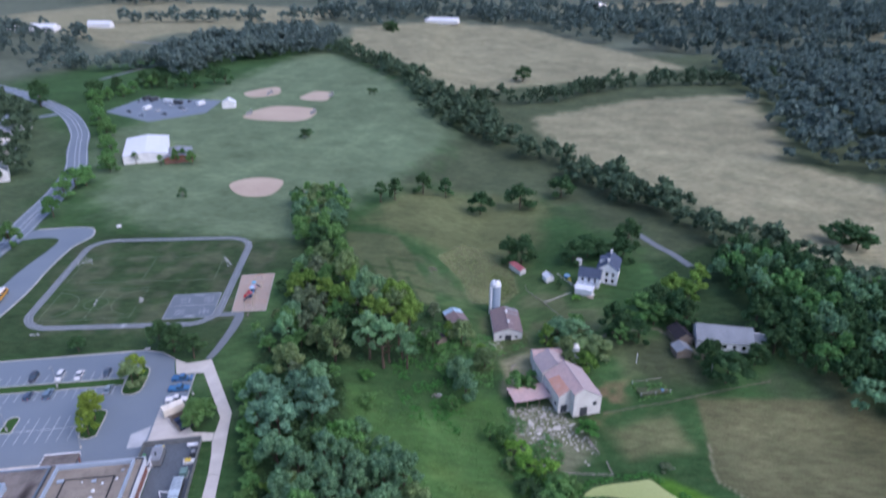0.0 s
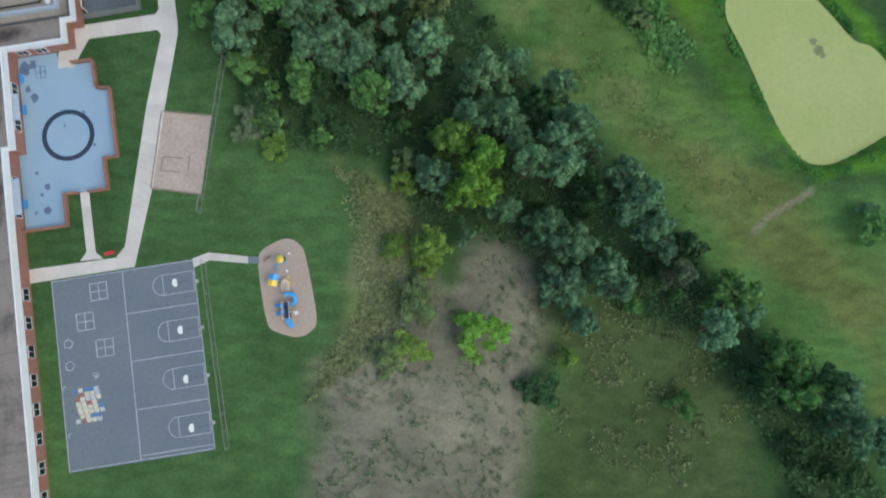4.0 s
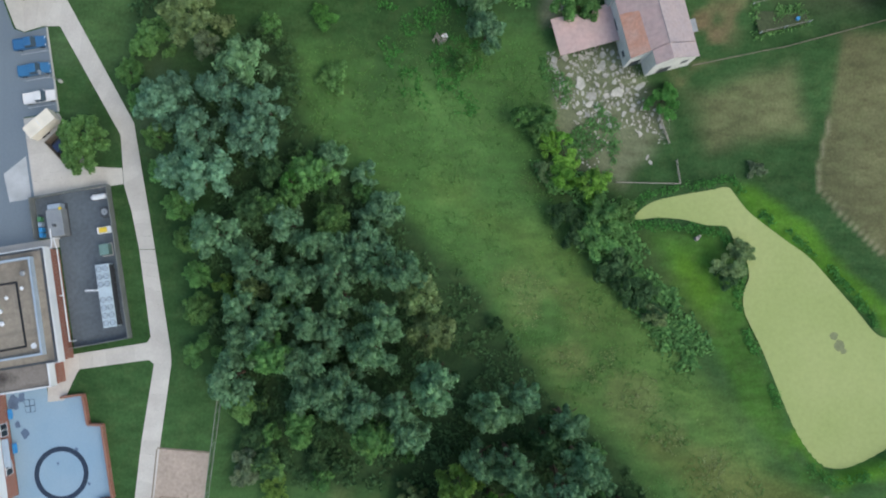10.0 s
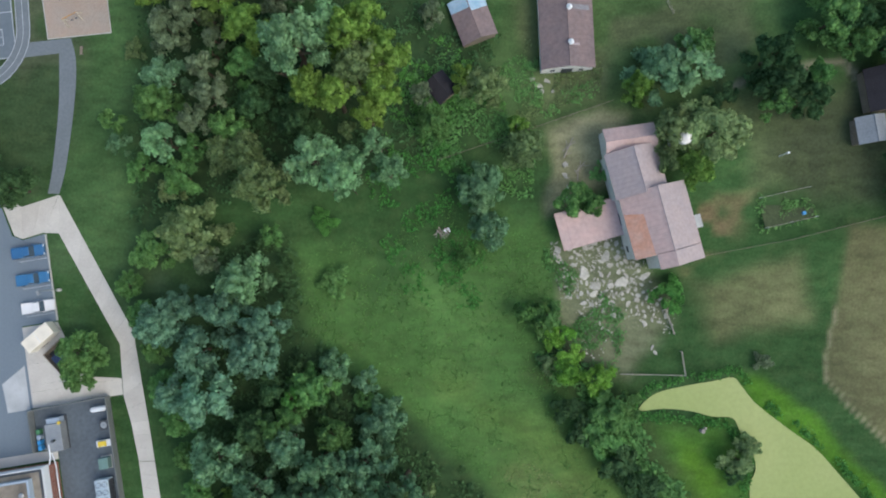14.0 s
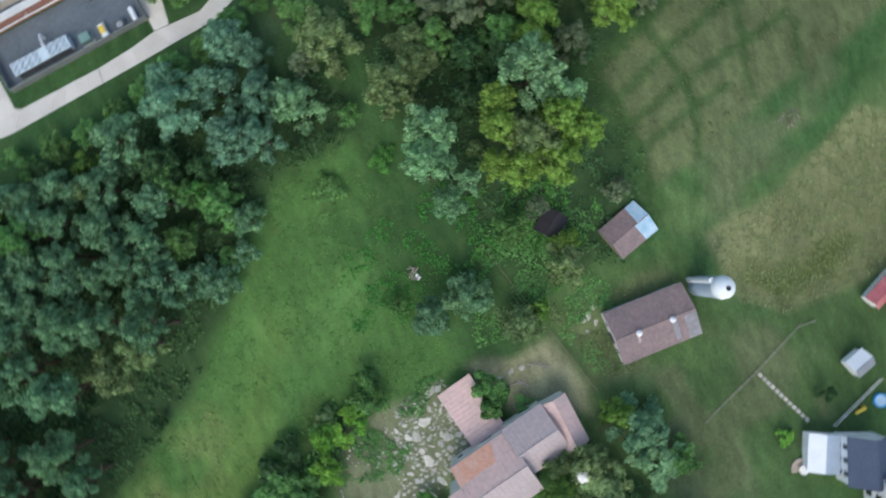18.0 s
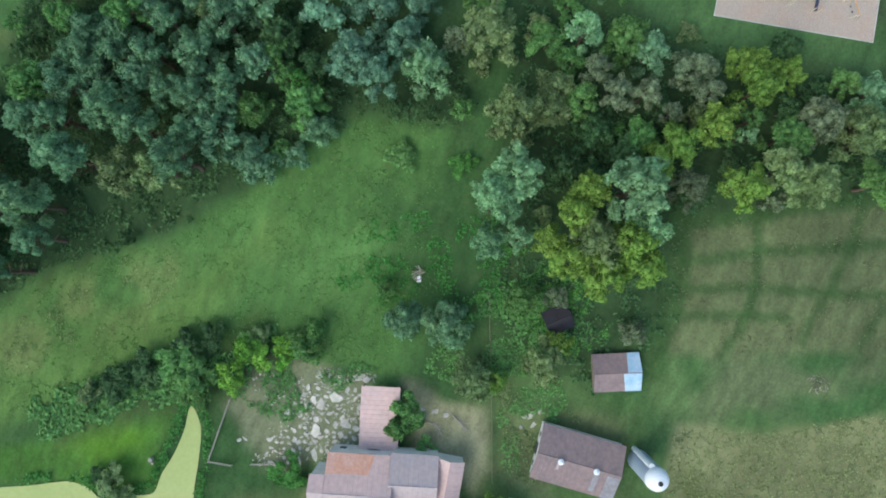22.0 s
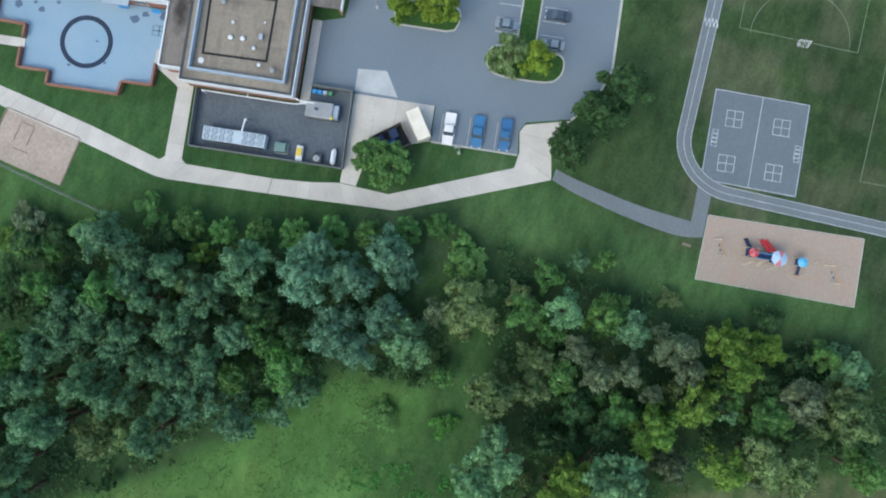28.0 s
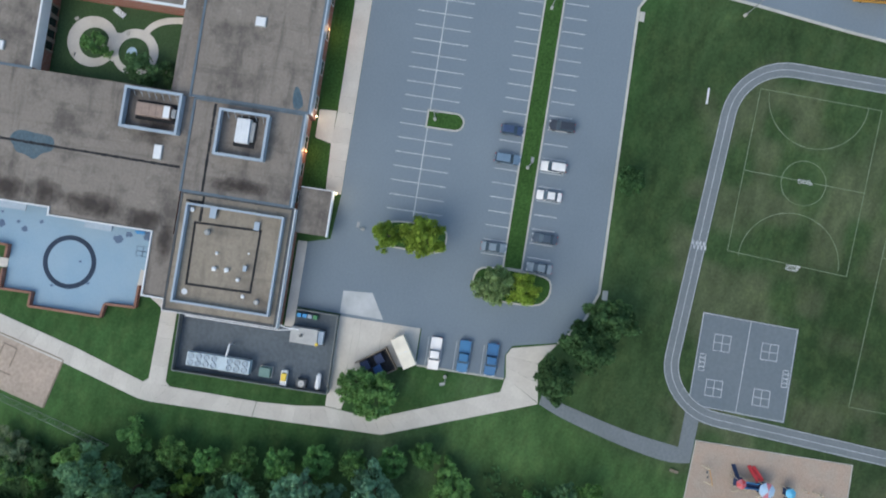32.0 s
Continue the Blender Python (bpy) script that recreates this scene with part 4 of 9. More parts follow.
def track_line(d):
    r = 11.5 - d
    pts = [(u + 0.02 * (v - 125), v - 0.075 * u) for u, v in rounded(-57.2 + d, 14.0 - d, 111.9 + d, 188.0 - d, r)]
    return [(u + min(0, 0.065 * (v - 125) - 2.5) * float(ease(-20, 13, u)), v) for u, v in pts]


track = tagged(part("running_track", band(B(), track_line(0), track_line(2.75), -0.15, 0.05), M_oldasphalt, m=SM), "narrow grey asphalt running track with white lane lines", "running track", kind="structure")
for d in (0.05, 1.3, 2.6):
    part("lane_line", band(B(), track_line(d), track_line(d + 0.1), 0.04, 0.058), M_paint, track)
for i in range(8):
    for j in range(2):
        bm = B()
        box(bm, -21.9 + 0.75 * j, -21.9 + 0.75 * (j + 1), 113.6 + 0.33 * i, 113.6 + 0.33 * (i + 1), 0.04, 0.062)
        if (i + j) % 2 == 0:
            part("finish_check", bm, M_paint, track)
        else:
            bm.free()
asphalt_path = flat("asphalt_path", smooth([(12.3, 90.2), (14.4, 95.5), (17.4, 106.3), (18.9, 114.3), (18.6, 119.1)], 5) + [(10.2, 119.6), (9.4, 116.9)] + smooth([(16.0, 116.6), (14.6, 107), (12.2, 97), (11.2, 93.5), (10.2, 90.6)], 5), -0.15, 0.045, M_oldasphalt, "worn grey asphalt path between lawn and track", "path")
square = flat("marked_court", [(-9.2, 117.5), (-8.6, 135.2), (8.7, 135.0), (8.1, 120.0), (6.4, 117.2)], -0.15, 0.055, M_court, "dark asphalt court painted with four-square grids", "court")


def outline(u0, u1, v0, v1, w, parent, z=0.05, name="painted_line", material=None):
    part(name, band(B(), [(u0, v0), (u1, v0), (u1, v1), (u0, v1)], [(u0 + w, v0 + w), (u1 - w, v0 + w), (u1 - w, v1 - w), (u0 + w, v1 - w)], z - 0.02, z + 0.012), material or M_paint, parent)


def bar(u0, v0, u1, v1, w, parent, z=0.05, name="painted_line", material=None):
    part(name, strip(B(), [(u0, v0), (u1, v1)], w, z - 0.02, z + 0.016), material or M_paint, parent)


def four_square(u, v, s, parent, z):
    outline(u - s, u + s, v - s, v + s, 0.12, parent, z)
    bar(u - s, v, u + s, v, 0.12, parent, z)
    bar(u, v - s, u, v + s, 0.12, parent, z)


for a, b, c, d in ((-9.0, 117.6, -8.6, 135.0), (-8.6, 135.0, 8.5, 134.8), (8.5, 134.8, 8.0, 120.1), (6.3, 117.3, -9.0, 117.6)):
    bar(a, b, c, d, 0.12, square, 0.06)
bar(-8.8, 126.4, 8.1, 126.0, 0.12, square, 0.06)
for u, v in ((-4.0, 121.7), (-3.7, 130.5), (4.4, 121.4), (4.8, 130.2)):
    four_square(u, v, 1.55, square, 0.06)
for u, v in ((0.0, 118.6), (0.7, 134.0)):
    for k in range(4):
        outline(u - 1.6 + 0.8 * k, u - 0.85 + 0.8 * k, v - 0.55, v + 0.55, 0.1, square, 0.06)
pitch = thing("chalked_pitch", SM, "faint chalk lines of a small football pitch on grass", "pitch", kind="structure")
for a, b, c, d in ((-51.6, 121.9, -50.9, 144.5), (-50.9, 144.5, -19.6, 142.4), (-19.6, 142.4, -21, 120.2), (-21, 120.2, -51.6, 121.9), (-36.2, 121.1, -35.3, 143.7), (3.9, 146.2, -52, 150.5), (3.9, 146.2, 4.6, 168), (4.6, 168, -51, 172.5), (-52, 150.5, -51, 172.5), (-24, 148.4, -23, 170)):
    bar(a, b, c, d, 0.13, pitch, 0.01, "chalk_line", M_chalk)
part("chalk_circle", band(B(), ring(-35.4, 132.2, 4.2), ring(-35.4, 132.2, 4.07), -0.01, 0.02), M_chalk, pitch)
for a, b, c, d in ((-51.2, 132.8, 0, 180), (-20.4, 131.5, 180, 360)):
    o, i = ring(0, 0, 9.3, 30, c, d), ring(0, 0, 9.17, 30, c, d)
    part("chalk_arc", band(B(), [(a + y, b + x) for x, y in o], [(a + y, b + x) for x, y in i], -0.01, 0.02, False), M_chalk, pitch)


def goal(u, v, turn, w, h, d, label):
    t = thing("football_goal", at_school(u, v, 0, turn), label, "goal", "football goals")
    for x in (-w / 2, w / 2):
        part("post", rod(B(), (x, 0, 0), (x, 0, h), 0.05), M_white, t)
        part("stay", rod(B(), (x, 0, h), (x, d, 0.05), 0.035), M_white, t)
        part("ground_bar", rod(B(), (x, 0, 0.05), (x, d, 0.05), 0.04), M_white, t)
    part("crossbar", rod(B(), (-w / 2, 0, h), (w / 2, 0, h), 0.05), M_white, t)
    part("back_bar", rod(B(), (-w / 2, d, 0.05), (w / 2, d, 0.05), 0.04), M_white, t)
    bm = B()
    for k in range(1, 8):
        rod(bm, (-w / 2 + w * k / 8, 0, h), (-w / 2 + w * k / 8, d, 0.05), 0.012, n=4)
    for k in range(1, 5):
        rod(bm, (-w / 2, d * k / 5, h - h * k / 5), (w / 2, d * k / 5, h - h * k / 5), 0.012, n=4)
    part("net", bm, M_white, t)


goal(-20.0, 132.2, -90, 2.0, 1.2, 0.8, "small white portable football goal on grass")
goal(-35.2, 132.2, 90, 2.0, 1.2, 0.8, "small white portable football goal on grass")
goal(-50.2, 166.5, 20, 5.0, 2.2, 1.6, "white football goal at the pitch end")
goal(6.5, 160, -70, 5.0, 2.2, 1.6, "white football goal near the track")

# dirt patch with its concrete edge, playground beds
dirt_patch = flat("dirt_patch", [(18.2, 1.9), (27.4, -0.4), (23.7, -14.9), (14.6, -12.3)], -0.2, 0.03, M_dirt, "rectangular bed of bare sandy dirt", "dirt bed")
for a, b in (((18.0, 1.9), (14.4, -12.4)), ((18.1, 2.1), (27.4, -0.2)), ((14.4, -12.5), (23.8, -15.1))):
    part("edging", strip(B(), [a, b], 0.25, -0.2, 0.08), M_wood, dirt_patch)
for k, (u0, v0, u1, v1) in enumerate(((17.6, -6.8, 21.0, -7.7), (16.9, -9.4, 20.4, -10.3), (22.4, -7.2, 21.7, -10.2), (17.4, -6.7, 16.6, -9.6))):
    part("old_board", strip(B(), [(u0, v0), (u1, v1)], 0.18, -0.02, 0.07), M_wood, dirt_patch)
flat("playground_bed", smooth([(33.0, -28.0), (35.2, -26.6), (38.4, -25.9), (40.6, -27.3), (41.5, -30), (42.0, -41), (40.6, -43.6), (38, -44.3), (34.6, -42.9), (32.8, -40.6), (32.5, -31)], 4, True), -0.2, 0.05, M_mulch, "rounded playground bed of brown mulch", "playground bed")
bed_north = flat("playground_bed", [(14.4, 119.7), (14.4, 148.3), (26.9, 148.2), (26.2, 119.0)], -0.2, 0.05, M_mulch, "rectangular playground bed of tan mulch", "playground bed")
for a, b in (((14.3, 119.6), (14.3, 148.4)), ((14.3, 148.4), (27.0, 148.3)), ((27.0, 148.3), (26.3, 118.9)), ((26.3, 118.9), (14.3, 119.6))):
    part("edging", strip(B(), [a, b], 0.14, -0.2, 0.1), M_kerb, bed_north)

# the hard court with hoops and painted games
court = flat("play_court", [(-5.9, -27.0), (20.8, -27.0), (20.5, -62), (-5.9, -62)], -0.2, 0.05, M_court, "dark blue-grey asphalt play court with painted games", "court")
outline(-5.8, 20.7, -61.8, -27.1, 0.1, court)
bar(7.4, -27, 7.2, -61.8, 0.12, court)
for v in (-35.2, -44.0, -52.8, -61):
    bar(7.3, v, 20.5, v, 0.12, court)
for v in (-31.0, -39.6, -48.3, -57.0):
    outline(14.6, 20.4, v - 1.9, v + 1.9, 0.1, court)
    part("painted_arc", band(B(), ring(14.6, v, 1.9, 20, 90, 270), ring(14.6, v, 1.8, 20, 90, 270), 0.03, 0.064, False), M_paint, court)
for u, v in ((2.7, -30.2), (-0.3, -35.4), (2.8, -40.7)):
    four_square(u, v, 1.62, court, 0.05)
for u, v in ((-3.8, -39), (-3.9, -43.1)):
    part("painted_pentagon", band(B(), ring(u, v, 0.95, 5, 10), ring(u, v, 0.82, 5, 10), 0.03, 0.062), M_paint, court)
M_mapblue = mat("blue_court_paint", (0.1, 0.22, 0.42), 0.85, 0.1, 3, 0.5, 0)
M_mapcream = mat("cream_court_paint", (0.6, 0.58, 0.45), 0.85, 0.1, 3, 0.5, 0)
M_mapred = mat("faded_red_court_paint", (0.35, 0.15, 0.14), 0.85, 0.1, 3, 0.5, 0)
rnd = random.Random(4)
for i in range(5):
    for j in range(8):
        edge = 1.9 - 0.35 * abs(j - 4) + (0.4 if j < 4 else 0)
        u, v = -3.9 + i * 0.98 + 0.15 * j - (0.9 if j > 5 else 0), -47.4 - j * 0.78
        if rnd.random() < 0.18 and i in (0, 4):
            continue
        part("painted_state", prism(B(), [(u + rnd.uniform(-0.1, 0), v), (u + 0.88, v + rnd.uniform(-0.1, 0.1)), (u + 0.85, v - 0.75), (u + rnd.uniform(0, 0.15), v - 0.76)], 0.03, 0.058 + 0.0004 * j), rnd.choice((M_mapblue, M_mapcream, M_mapcream, M_paint, M_mapred)), court)
for u, v in ((0.5, -45.2), (1.0, -45.6), (0.8, -46.0), (-5.2, -47), (-5.0, -55.5)):
    part("painted_mark", band(B(), ring(u, v, 0.4, 14, 20, 260), ring(u, v, 0.3, 14, 20, 260), 0.03, 0.062, False), M_paint, court)


def hoop(u, v):
    t = thing("basketball_hoop", at_school(u, v), "steel basketball post with a white fan backboard at the court edge", "basketball hoop", "basketball hoops")
    part("pole", rod(B(), (0.9, 0, 0), (0.9, 0, 2.7), 0.07), M_steel, t)
    part("arm", rod(B(), (0.9, 0, 2.7), (-1.7, 0, 3.0), 0.035), M_dkmetal, t)
    bm = prism(B(), ring(0, 0, 0.75, 16, 0, 180) + [(-0.55, -0.35), (0.55, -0.35)], -0.03, 0.03)
    bm.transform(pose(-1.85, 0, 3.0, 62, 0, 90))
    part("backboard", bm, M_white, t)
    bm = band(B(), ring(-2.2, 0, 0.25, 16), ring(-2.2, 0, 0.22, 16), 2.88, 2.91)
    part("rim", bm, M_playred, t)
    part("base_pad", box(B(), 0.6, 1.2, -0.3, 0.3, -0.05, 0.08, 0.02), M_kerb, t)


for v in (-31.2, -39.8, -48.6, -57.2):
    hoop(20.0, v)


def fence(name, pts, height, gap, label, rails=(0.05, 1.0), material=None, on_land=False, m=SM, mesh=True, r=0.035):
    """Posts and rails along a line; mesh: thin wires between them."""
    material = material or M_steel
    t = thing(name, Matrix() if on_land else m, label, "fence")
    for a, b in zip(pts, pts[1:]):
        a, b = Vector(a), Vector(b)
        n = max(1, round((b - a).length / gap))
        zs = [land1(*a.lerp(b, k / n)) if on_land else 0.0 for k in range(n + 1)]
        tops = []
        for k in range(n + 1):
            p = a.lerp(b, k / n)
            part("post", rod(B(), (p.x, p.y, zs[k] - 0.2), (p.x, p.y, zs[k] + height), r * 1.3, n=6), material, t)
            tops.append((p.x, p.y, zs[k]))
        for f in rails:
            for p, q in zip(tops, tops[1:]):
                part("rail", rod(B(), (p[0], p[1], p[2] + height * f), (q[0], q[1], q[2] + height * f), r, n=6), material, t)
        if mesh:
            bm = B()
            for p, q in zip(tops, tops[1:]):
                p, q = Vector(p), Vector(q)
                k = 10
                for i in range(k):
                    for lo, hi in ((0, height), (height, 0)):
                        rod(bm, p.lerp(q, i / k) + Vector((0, 0, lo)), p.lerp(q, (i + 1) / k) + Vector((0, 0, hi)), 0.008, n=3)
            part("chain_link", bm, material, t)
    return t


fence("chain_link_fence", [(32.2, 13), (23.1, -18.7)], 2.4, 3.0, "tall galvanised chain-link fence beside a dirt bed", (0.02, 1.0), r=0.03)
fence("chain_link_fence", [(22.8, -27.6), (23.2, -62)], 2.4, 3.0, "tall galvanised chain-link fence beside the play court", (0.02, 1.0), r=0.03)


# ---- the school building ----
school = thing("school_building", SM, "low flat-roofed brick school with white parapets and a courtyard", "school")


def block(u0, u1, v0, v1, h, roofing, coping=M_white, cop_h=0.35, fascia=0.0):
    """Walls, roof deck and coping of one wing."""
    part("wall", prism(B(), [(u0, v0), (u1, v0), (u1, v1), (u0, v1)], -0.3, h - 0.05), M_brick, school)
    e0 = 0.0 if coping is M_roof else 0.3
    part("roof_deck", prism(B(), [(u0 + e0, v0 + e0), (u1 - e0, v0 + e0), (u1 - e0, v1 - e0), (u0 + e0, v1 - e0)], h - 0.05, h + 0.02), roofing, school)
    e = 0.12
    o = [(u0 - e, v0 - e), (u1 + e, v0 - e), (u1 + e, v1 + e), (u0 - e, v1 + e)]
    i = [(u0 + 0.32, v0 + 0.32), (u1 - 0.32, v0 + 0.32), (u1 - 0.32, v1 - 0.32), (u0 + 0.32, v1 - 0.32)]
    if coping is M_roof:
        return
    part("coping", band(B(), o, i, h - 0.06, h + cop_h * 0.5), coping, school)


H = 4.9
block(-33.6, -8.3, -2.3, 20.5, H, M_roof, M_roof, 0.2)
block(-33.62, -9.7, -95, -2.32, H, M_roof, M_roof, 0.2)
block(-8.28, 3.2, 16.9, 20.9, H, M_roof, M_roof, 0.2)
block(-99, -33.65, 16.0, 19.75, H, M_roof, M_roof, 0.2)
block(-99, -33.65, -95, -9.6, H, M_roof, M_trim, 0.3)
block(-99, -48.7, -9.58, 15.98, H, M_roof, M_white, 0.4)
block(-99, -33.0, 19.8, 41.3, H + 0.9, M_roof, M_trim, 0.3)
block(-32.9, -16.1, 20.6, 40.6, H + 0.5, M_roof, M_trim, 0.3)
block(-16.0, 5.2, 20.95, 41.2, H + 0.25, M_roof2, M_dkmetal, 0.25)
# white fascia bands along the outer walls
def fascia(pts, z0, z1, w=0.25, material=M_white):
    part("fascia", strip(B(), pts, w, z0, z1), material, school)


fascia([(-9.55, -95), (-9.55, -2.2), (-8.15, -2.2), (-8.15, 16.75), (3.35, 16.75), (3.35, 20.8), (5.35, 20.8), (5.35, 41.4), (-16, 41.4)], H - 1.6, H + 0.3)
fascia([(-16.1, 40.8), (-32.9, 40.8)], H - 0.8, H + 0.75, 0.3, M_bluegrey)
fascia([(-33, 41.5), (-99, 41.5)], H - 0.6, H + 1.15, 0.3, M_bluegrey)
# raised square screen on the corner wing, and rims round the plant
def rim(u0, u1, v0, v1, z0, z1, w=0.25, material=M_bluegrey, name="roof_screen"):
    base = part(name, band(B(), [(u0, v0), (u1, v0), (u1, v1), (u0, v1)], [(u0 + w, v0 + w), (u1 - w, v0 + w), (u1 - w, v1 - w), (u0 + w, v1 - w)], z0, z1), material, school, "pale blue-grey metal roof screen")
    return base


H2 = H + 0.27
rim(-14.2, 3.5, 22.5, 40.0, H2, H2 + 1.2, 0.35)
part("roof_deck", prism(B(), [(-13.3, 23), (3.1, 23), (3.1, 39.3), (-13.3, 39.3)], H2, H2 + 0.05), M_roof2, school)
part("tar_joint", band(B(), [(-11.1, 24.0), (0.3, 24.2), (0.1, 36.1), (-11.4, 36.2)], [(-10.7, 24.4), (-0.1, 24.6), (-0.3, 35.7), (-11.0, 35.8)], H2 + 0.05, H2 + 0.1), M_tar, school)
for u, v, s, h, mtl in ((-9.5, 26.8, 0.55, 0.9, M_steel), (-13.0, 27.3, 0.9, 0.7, M_bluegrey), (-13.1, 23.4, 0.45, 0.5, M_white), (-11.9, 35.3, 0.75, 0.6, M_bluegrey), (-3.3, 29.0, 0.45, 0.7, M_white), (-3.4, 31.2, 0.45, 0.7, M_white), (-4.2, 34.4, 0.5, 0.6, M_bluegrey), (-2.0, 33.4, 0.35, 0.6, M_white), (-6.1, 29.0, 0.3, 0.5, M_white), (1.5, 24.3, 0.55, 0.15, M_white), (0.8, 34.7, 0.35, 0.3, M_white), (1.4, 37.3, 0.5, 0.5, M_steel), (-6.9, 34.6, 0.2, 0.3, M_white)):
    v_unit = thing("roof_vent", at_school(u, v, H2 + 0.02 if -13.9 < u < 3.7 and 22.4 < v < 39.9 else H2), "small metal vent cowl on the flat roof", "roof vent", "roof vents")
    bm = rod(B(), (0, 0, 0), (0, 0, h * 0.7), s * 0.6, n=14) if mtl is not M_bluegrey else box(B(), -s * 0.8, s * 0.8, -s * 0.5, s * 0.5, 0, h * 0.7, 0.04)
    part("stack", bm, M_steel, v_unit)
    bm = rod(B(), (0, 0, h * 0.7), (0, 0, h), s, s * 0.55, n=14) if mtl is not M_bluegrey else box(B(), -s, s, -s * 0.65, s * 0.65, h * 0.7, h, 0.05)
    part("cap", bm, mtl, v_unit)
# dark seams and stains on the decks
def ragged(a, b, w, z):
    """A hand-laid tar seam with an uneven width, patch by patch."""
    rr = random.Random(int(a[0] * 7 + a[1]))
    n = max(3, int(math.dist(a, b) / 1.1))
    for k in range(n):
        p = [(a[0] + (b[0] - a[0]) * (k + o) / n + rr.uniform(-0.05, 0.05), a[1] + (b[1] - a[1]) * (k + o) / n) for o in (0, 0.96)]
        part("tar_joint", strip(B(), p, w * rr.uniform(0.75, 1.2), z, z + 0.04), M_tar, school)


ragged((-20.6, -40), (-20.5, -10), 0.4, H)
ragged((-20.5, -10), (-20.2, 19.8), 0.45, H)
ragged((-32.4, 24.5), (-16.5, 24.6), 0.5, H + 0.5)
ragged((-15.8, 25.0), (-11.2, 25.0), 0.5, H2 + 0.02)
ragged((-14.6, 22.0), (-14.6, 25.0), 0.4, H2 + 0.02)
part("roof_stain", prism(B(), smooth([(-20.8, -11.4), (-22.2, -10.4), (-22.5, -8.8), (-22.3, -7.2), (-22.2, -5), (-21.8, -3.6), (-20.4, -3.2), (-19.4, -3.8), (-18.8, -5.2), (-17.6, -6.5), (-18.2, -8.2), (-18.5, -9.8), (-19.6, -10.6)], 3, True), H, H + 0.035), M_puddle, school, "dark wet stain on the roof")
part("roof_stain", prism(B(), smooth([(-37.4, 38.2), (-37, 39), (-34.6, 40), (-33.6, 39.4), (-33.6, 38.5), (-35.4, 38)], 4, True), H + 0.9, H + 0.935), M_puddle, school)
# dried silt where rain stands
for u, v, a, b, z in ((-12.0, -11.5, 2.6, 6.5, H), (-12.2, -3.6, 3.0, 4.2, H), (-11.2, 5.6, 2.6, 7.5, H), (-10.0, 14.5, 2.4, 4.5, H), (-6.8, 19.2, 5.0, 1.8, H), (-27.0, 14.6, 4.5, 4.0, H), (-18.4, 31.0, 1.7, 6.5, H + 0.5)):
    bm = B()
    bm.faces.new([bm.verts.new((u + i * a, v + j * b, z + 0.028)) for i, j in ((-1, -1), (1, -1), (1, 1), (-1, 1))])
    part("roof_stain", bm, M_silt, school, "dark silt stain")
for u, v, a, b, z in ((-47.9, 30.3, 0.9, 1.0, H + 0.92), (-22.3, 15.5, 1.35, 0.8, H + 0.02), (-37, -15.9, 0.9, 0.9, H + 0.02)):
    sk = thing("skylight", at_school(u, v, z), "white domed skylight on the flat roof", "skylight", "skylights")
    part("frame", box(B(), -a, a, -b, b, 0, 0.25, 0.03), M_steel, sk)
    part("dome", box(B(), -a * 0.9, a * 0.9, -b * 0.9, b * 0.9, 0.25, 0.45, 0.15), M_white, sk)


def plant_room(u0, u1, v0, v1, z, unit, brownish):
    """An open screen with a rooftop air unit inside."""
    t = thing("roof_plant", at_school(0, 0, z), "pale blue-grey louvred screen round a rooftop air unit", "air unit", "rooftop air units")
    h, w = 1.7, 0.12
    for a, b, c, d in ((u0, u1, v0, v0 + w), (u0, u1, v1 - w, v1), (u0, u0 + w, v0 + w, v1 - w), (u1 - w, u1, v0 + w, v1 - w)):
        part("screen_panel", box(B(), a, b, c, d, 0, h), M_bluegrey, t)
    part("top_rail", band(B(), [(u0 - 0.1, v0 - 0.1), (u1 + 0.1, v0 - 0.1), (u1 + 0.1, v1 + 0.1), (u0 - 0.1, v1 + 0.1)], [(u0 + 0.35, v0 + 0.35), (u1 - 0.35, v0 + 0.35), (u1 - 0.35, v1 - 0.35), (u0 + 0.35, v1 - 0.35)], h, h + 0.1), M_bluegrey, t)
    n = int((v1 - v0) / 1.2)
    for k in range(1, n):
        part("brace", rod(B(), (u0 + 0.15, v0 + k * (v1 - v0) / n, h - 0.1), (u0 + 1.2, v0 + k * (v1 - v0) / n, 0.05), 0.05, n=6), M_bluegrey, t)
    a, b, c, d = unit
    part("tar_pad", prism(B(), [(a - 0.6, c - 0.5), (b + 0.6, c - 0.5), (b + 0.6, d + 0.9), (a - 0.6, d + 0.9)], 0.0, 0.04), M_tar, t)
    body = part("unit", box(B(), a, b, c, d, 0.2, 1.3, 0.06), M_unitbrown if brownish else M_white, t)
    k = 5
    for i in range(k):
        c0, c1 = c + (d - c) * i / k, c + (d - c) * (i + 0.92) / k
        part("panel", box(B(), a + 0.1, b - 0.1, c0, c1, 1.3, 1.36, 0.02), M_unitbrown if brownish and i < 4 else M_white, body)
    part("curb", box(B(), a + 0.2, b - 0.2, c + 0.2, d - 0.2, 0, 0.22), M_steel, t)
    part("duct", box(B(), a + 0.4, b - 0.4, d, d + 0.8, 0.3, 0.9, 0.05), M_steel, t)


M_unitbrown = mat("rusty_beige_unit_casing", (0.33, 0.25, 0.21), 0.6, 0.12, 3, 0.8, 0)
plant_room(-32.9, -25.7, 8.6, 18.8, H + 0.02, (-30.5, -28.2, 10.9, 17.0), True)
plant_room(-31.4, -23.3, 26.0, 34.8, H + 0.52, (-30.3, -26.0, 29.2, 31.6), False)
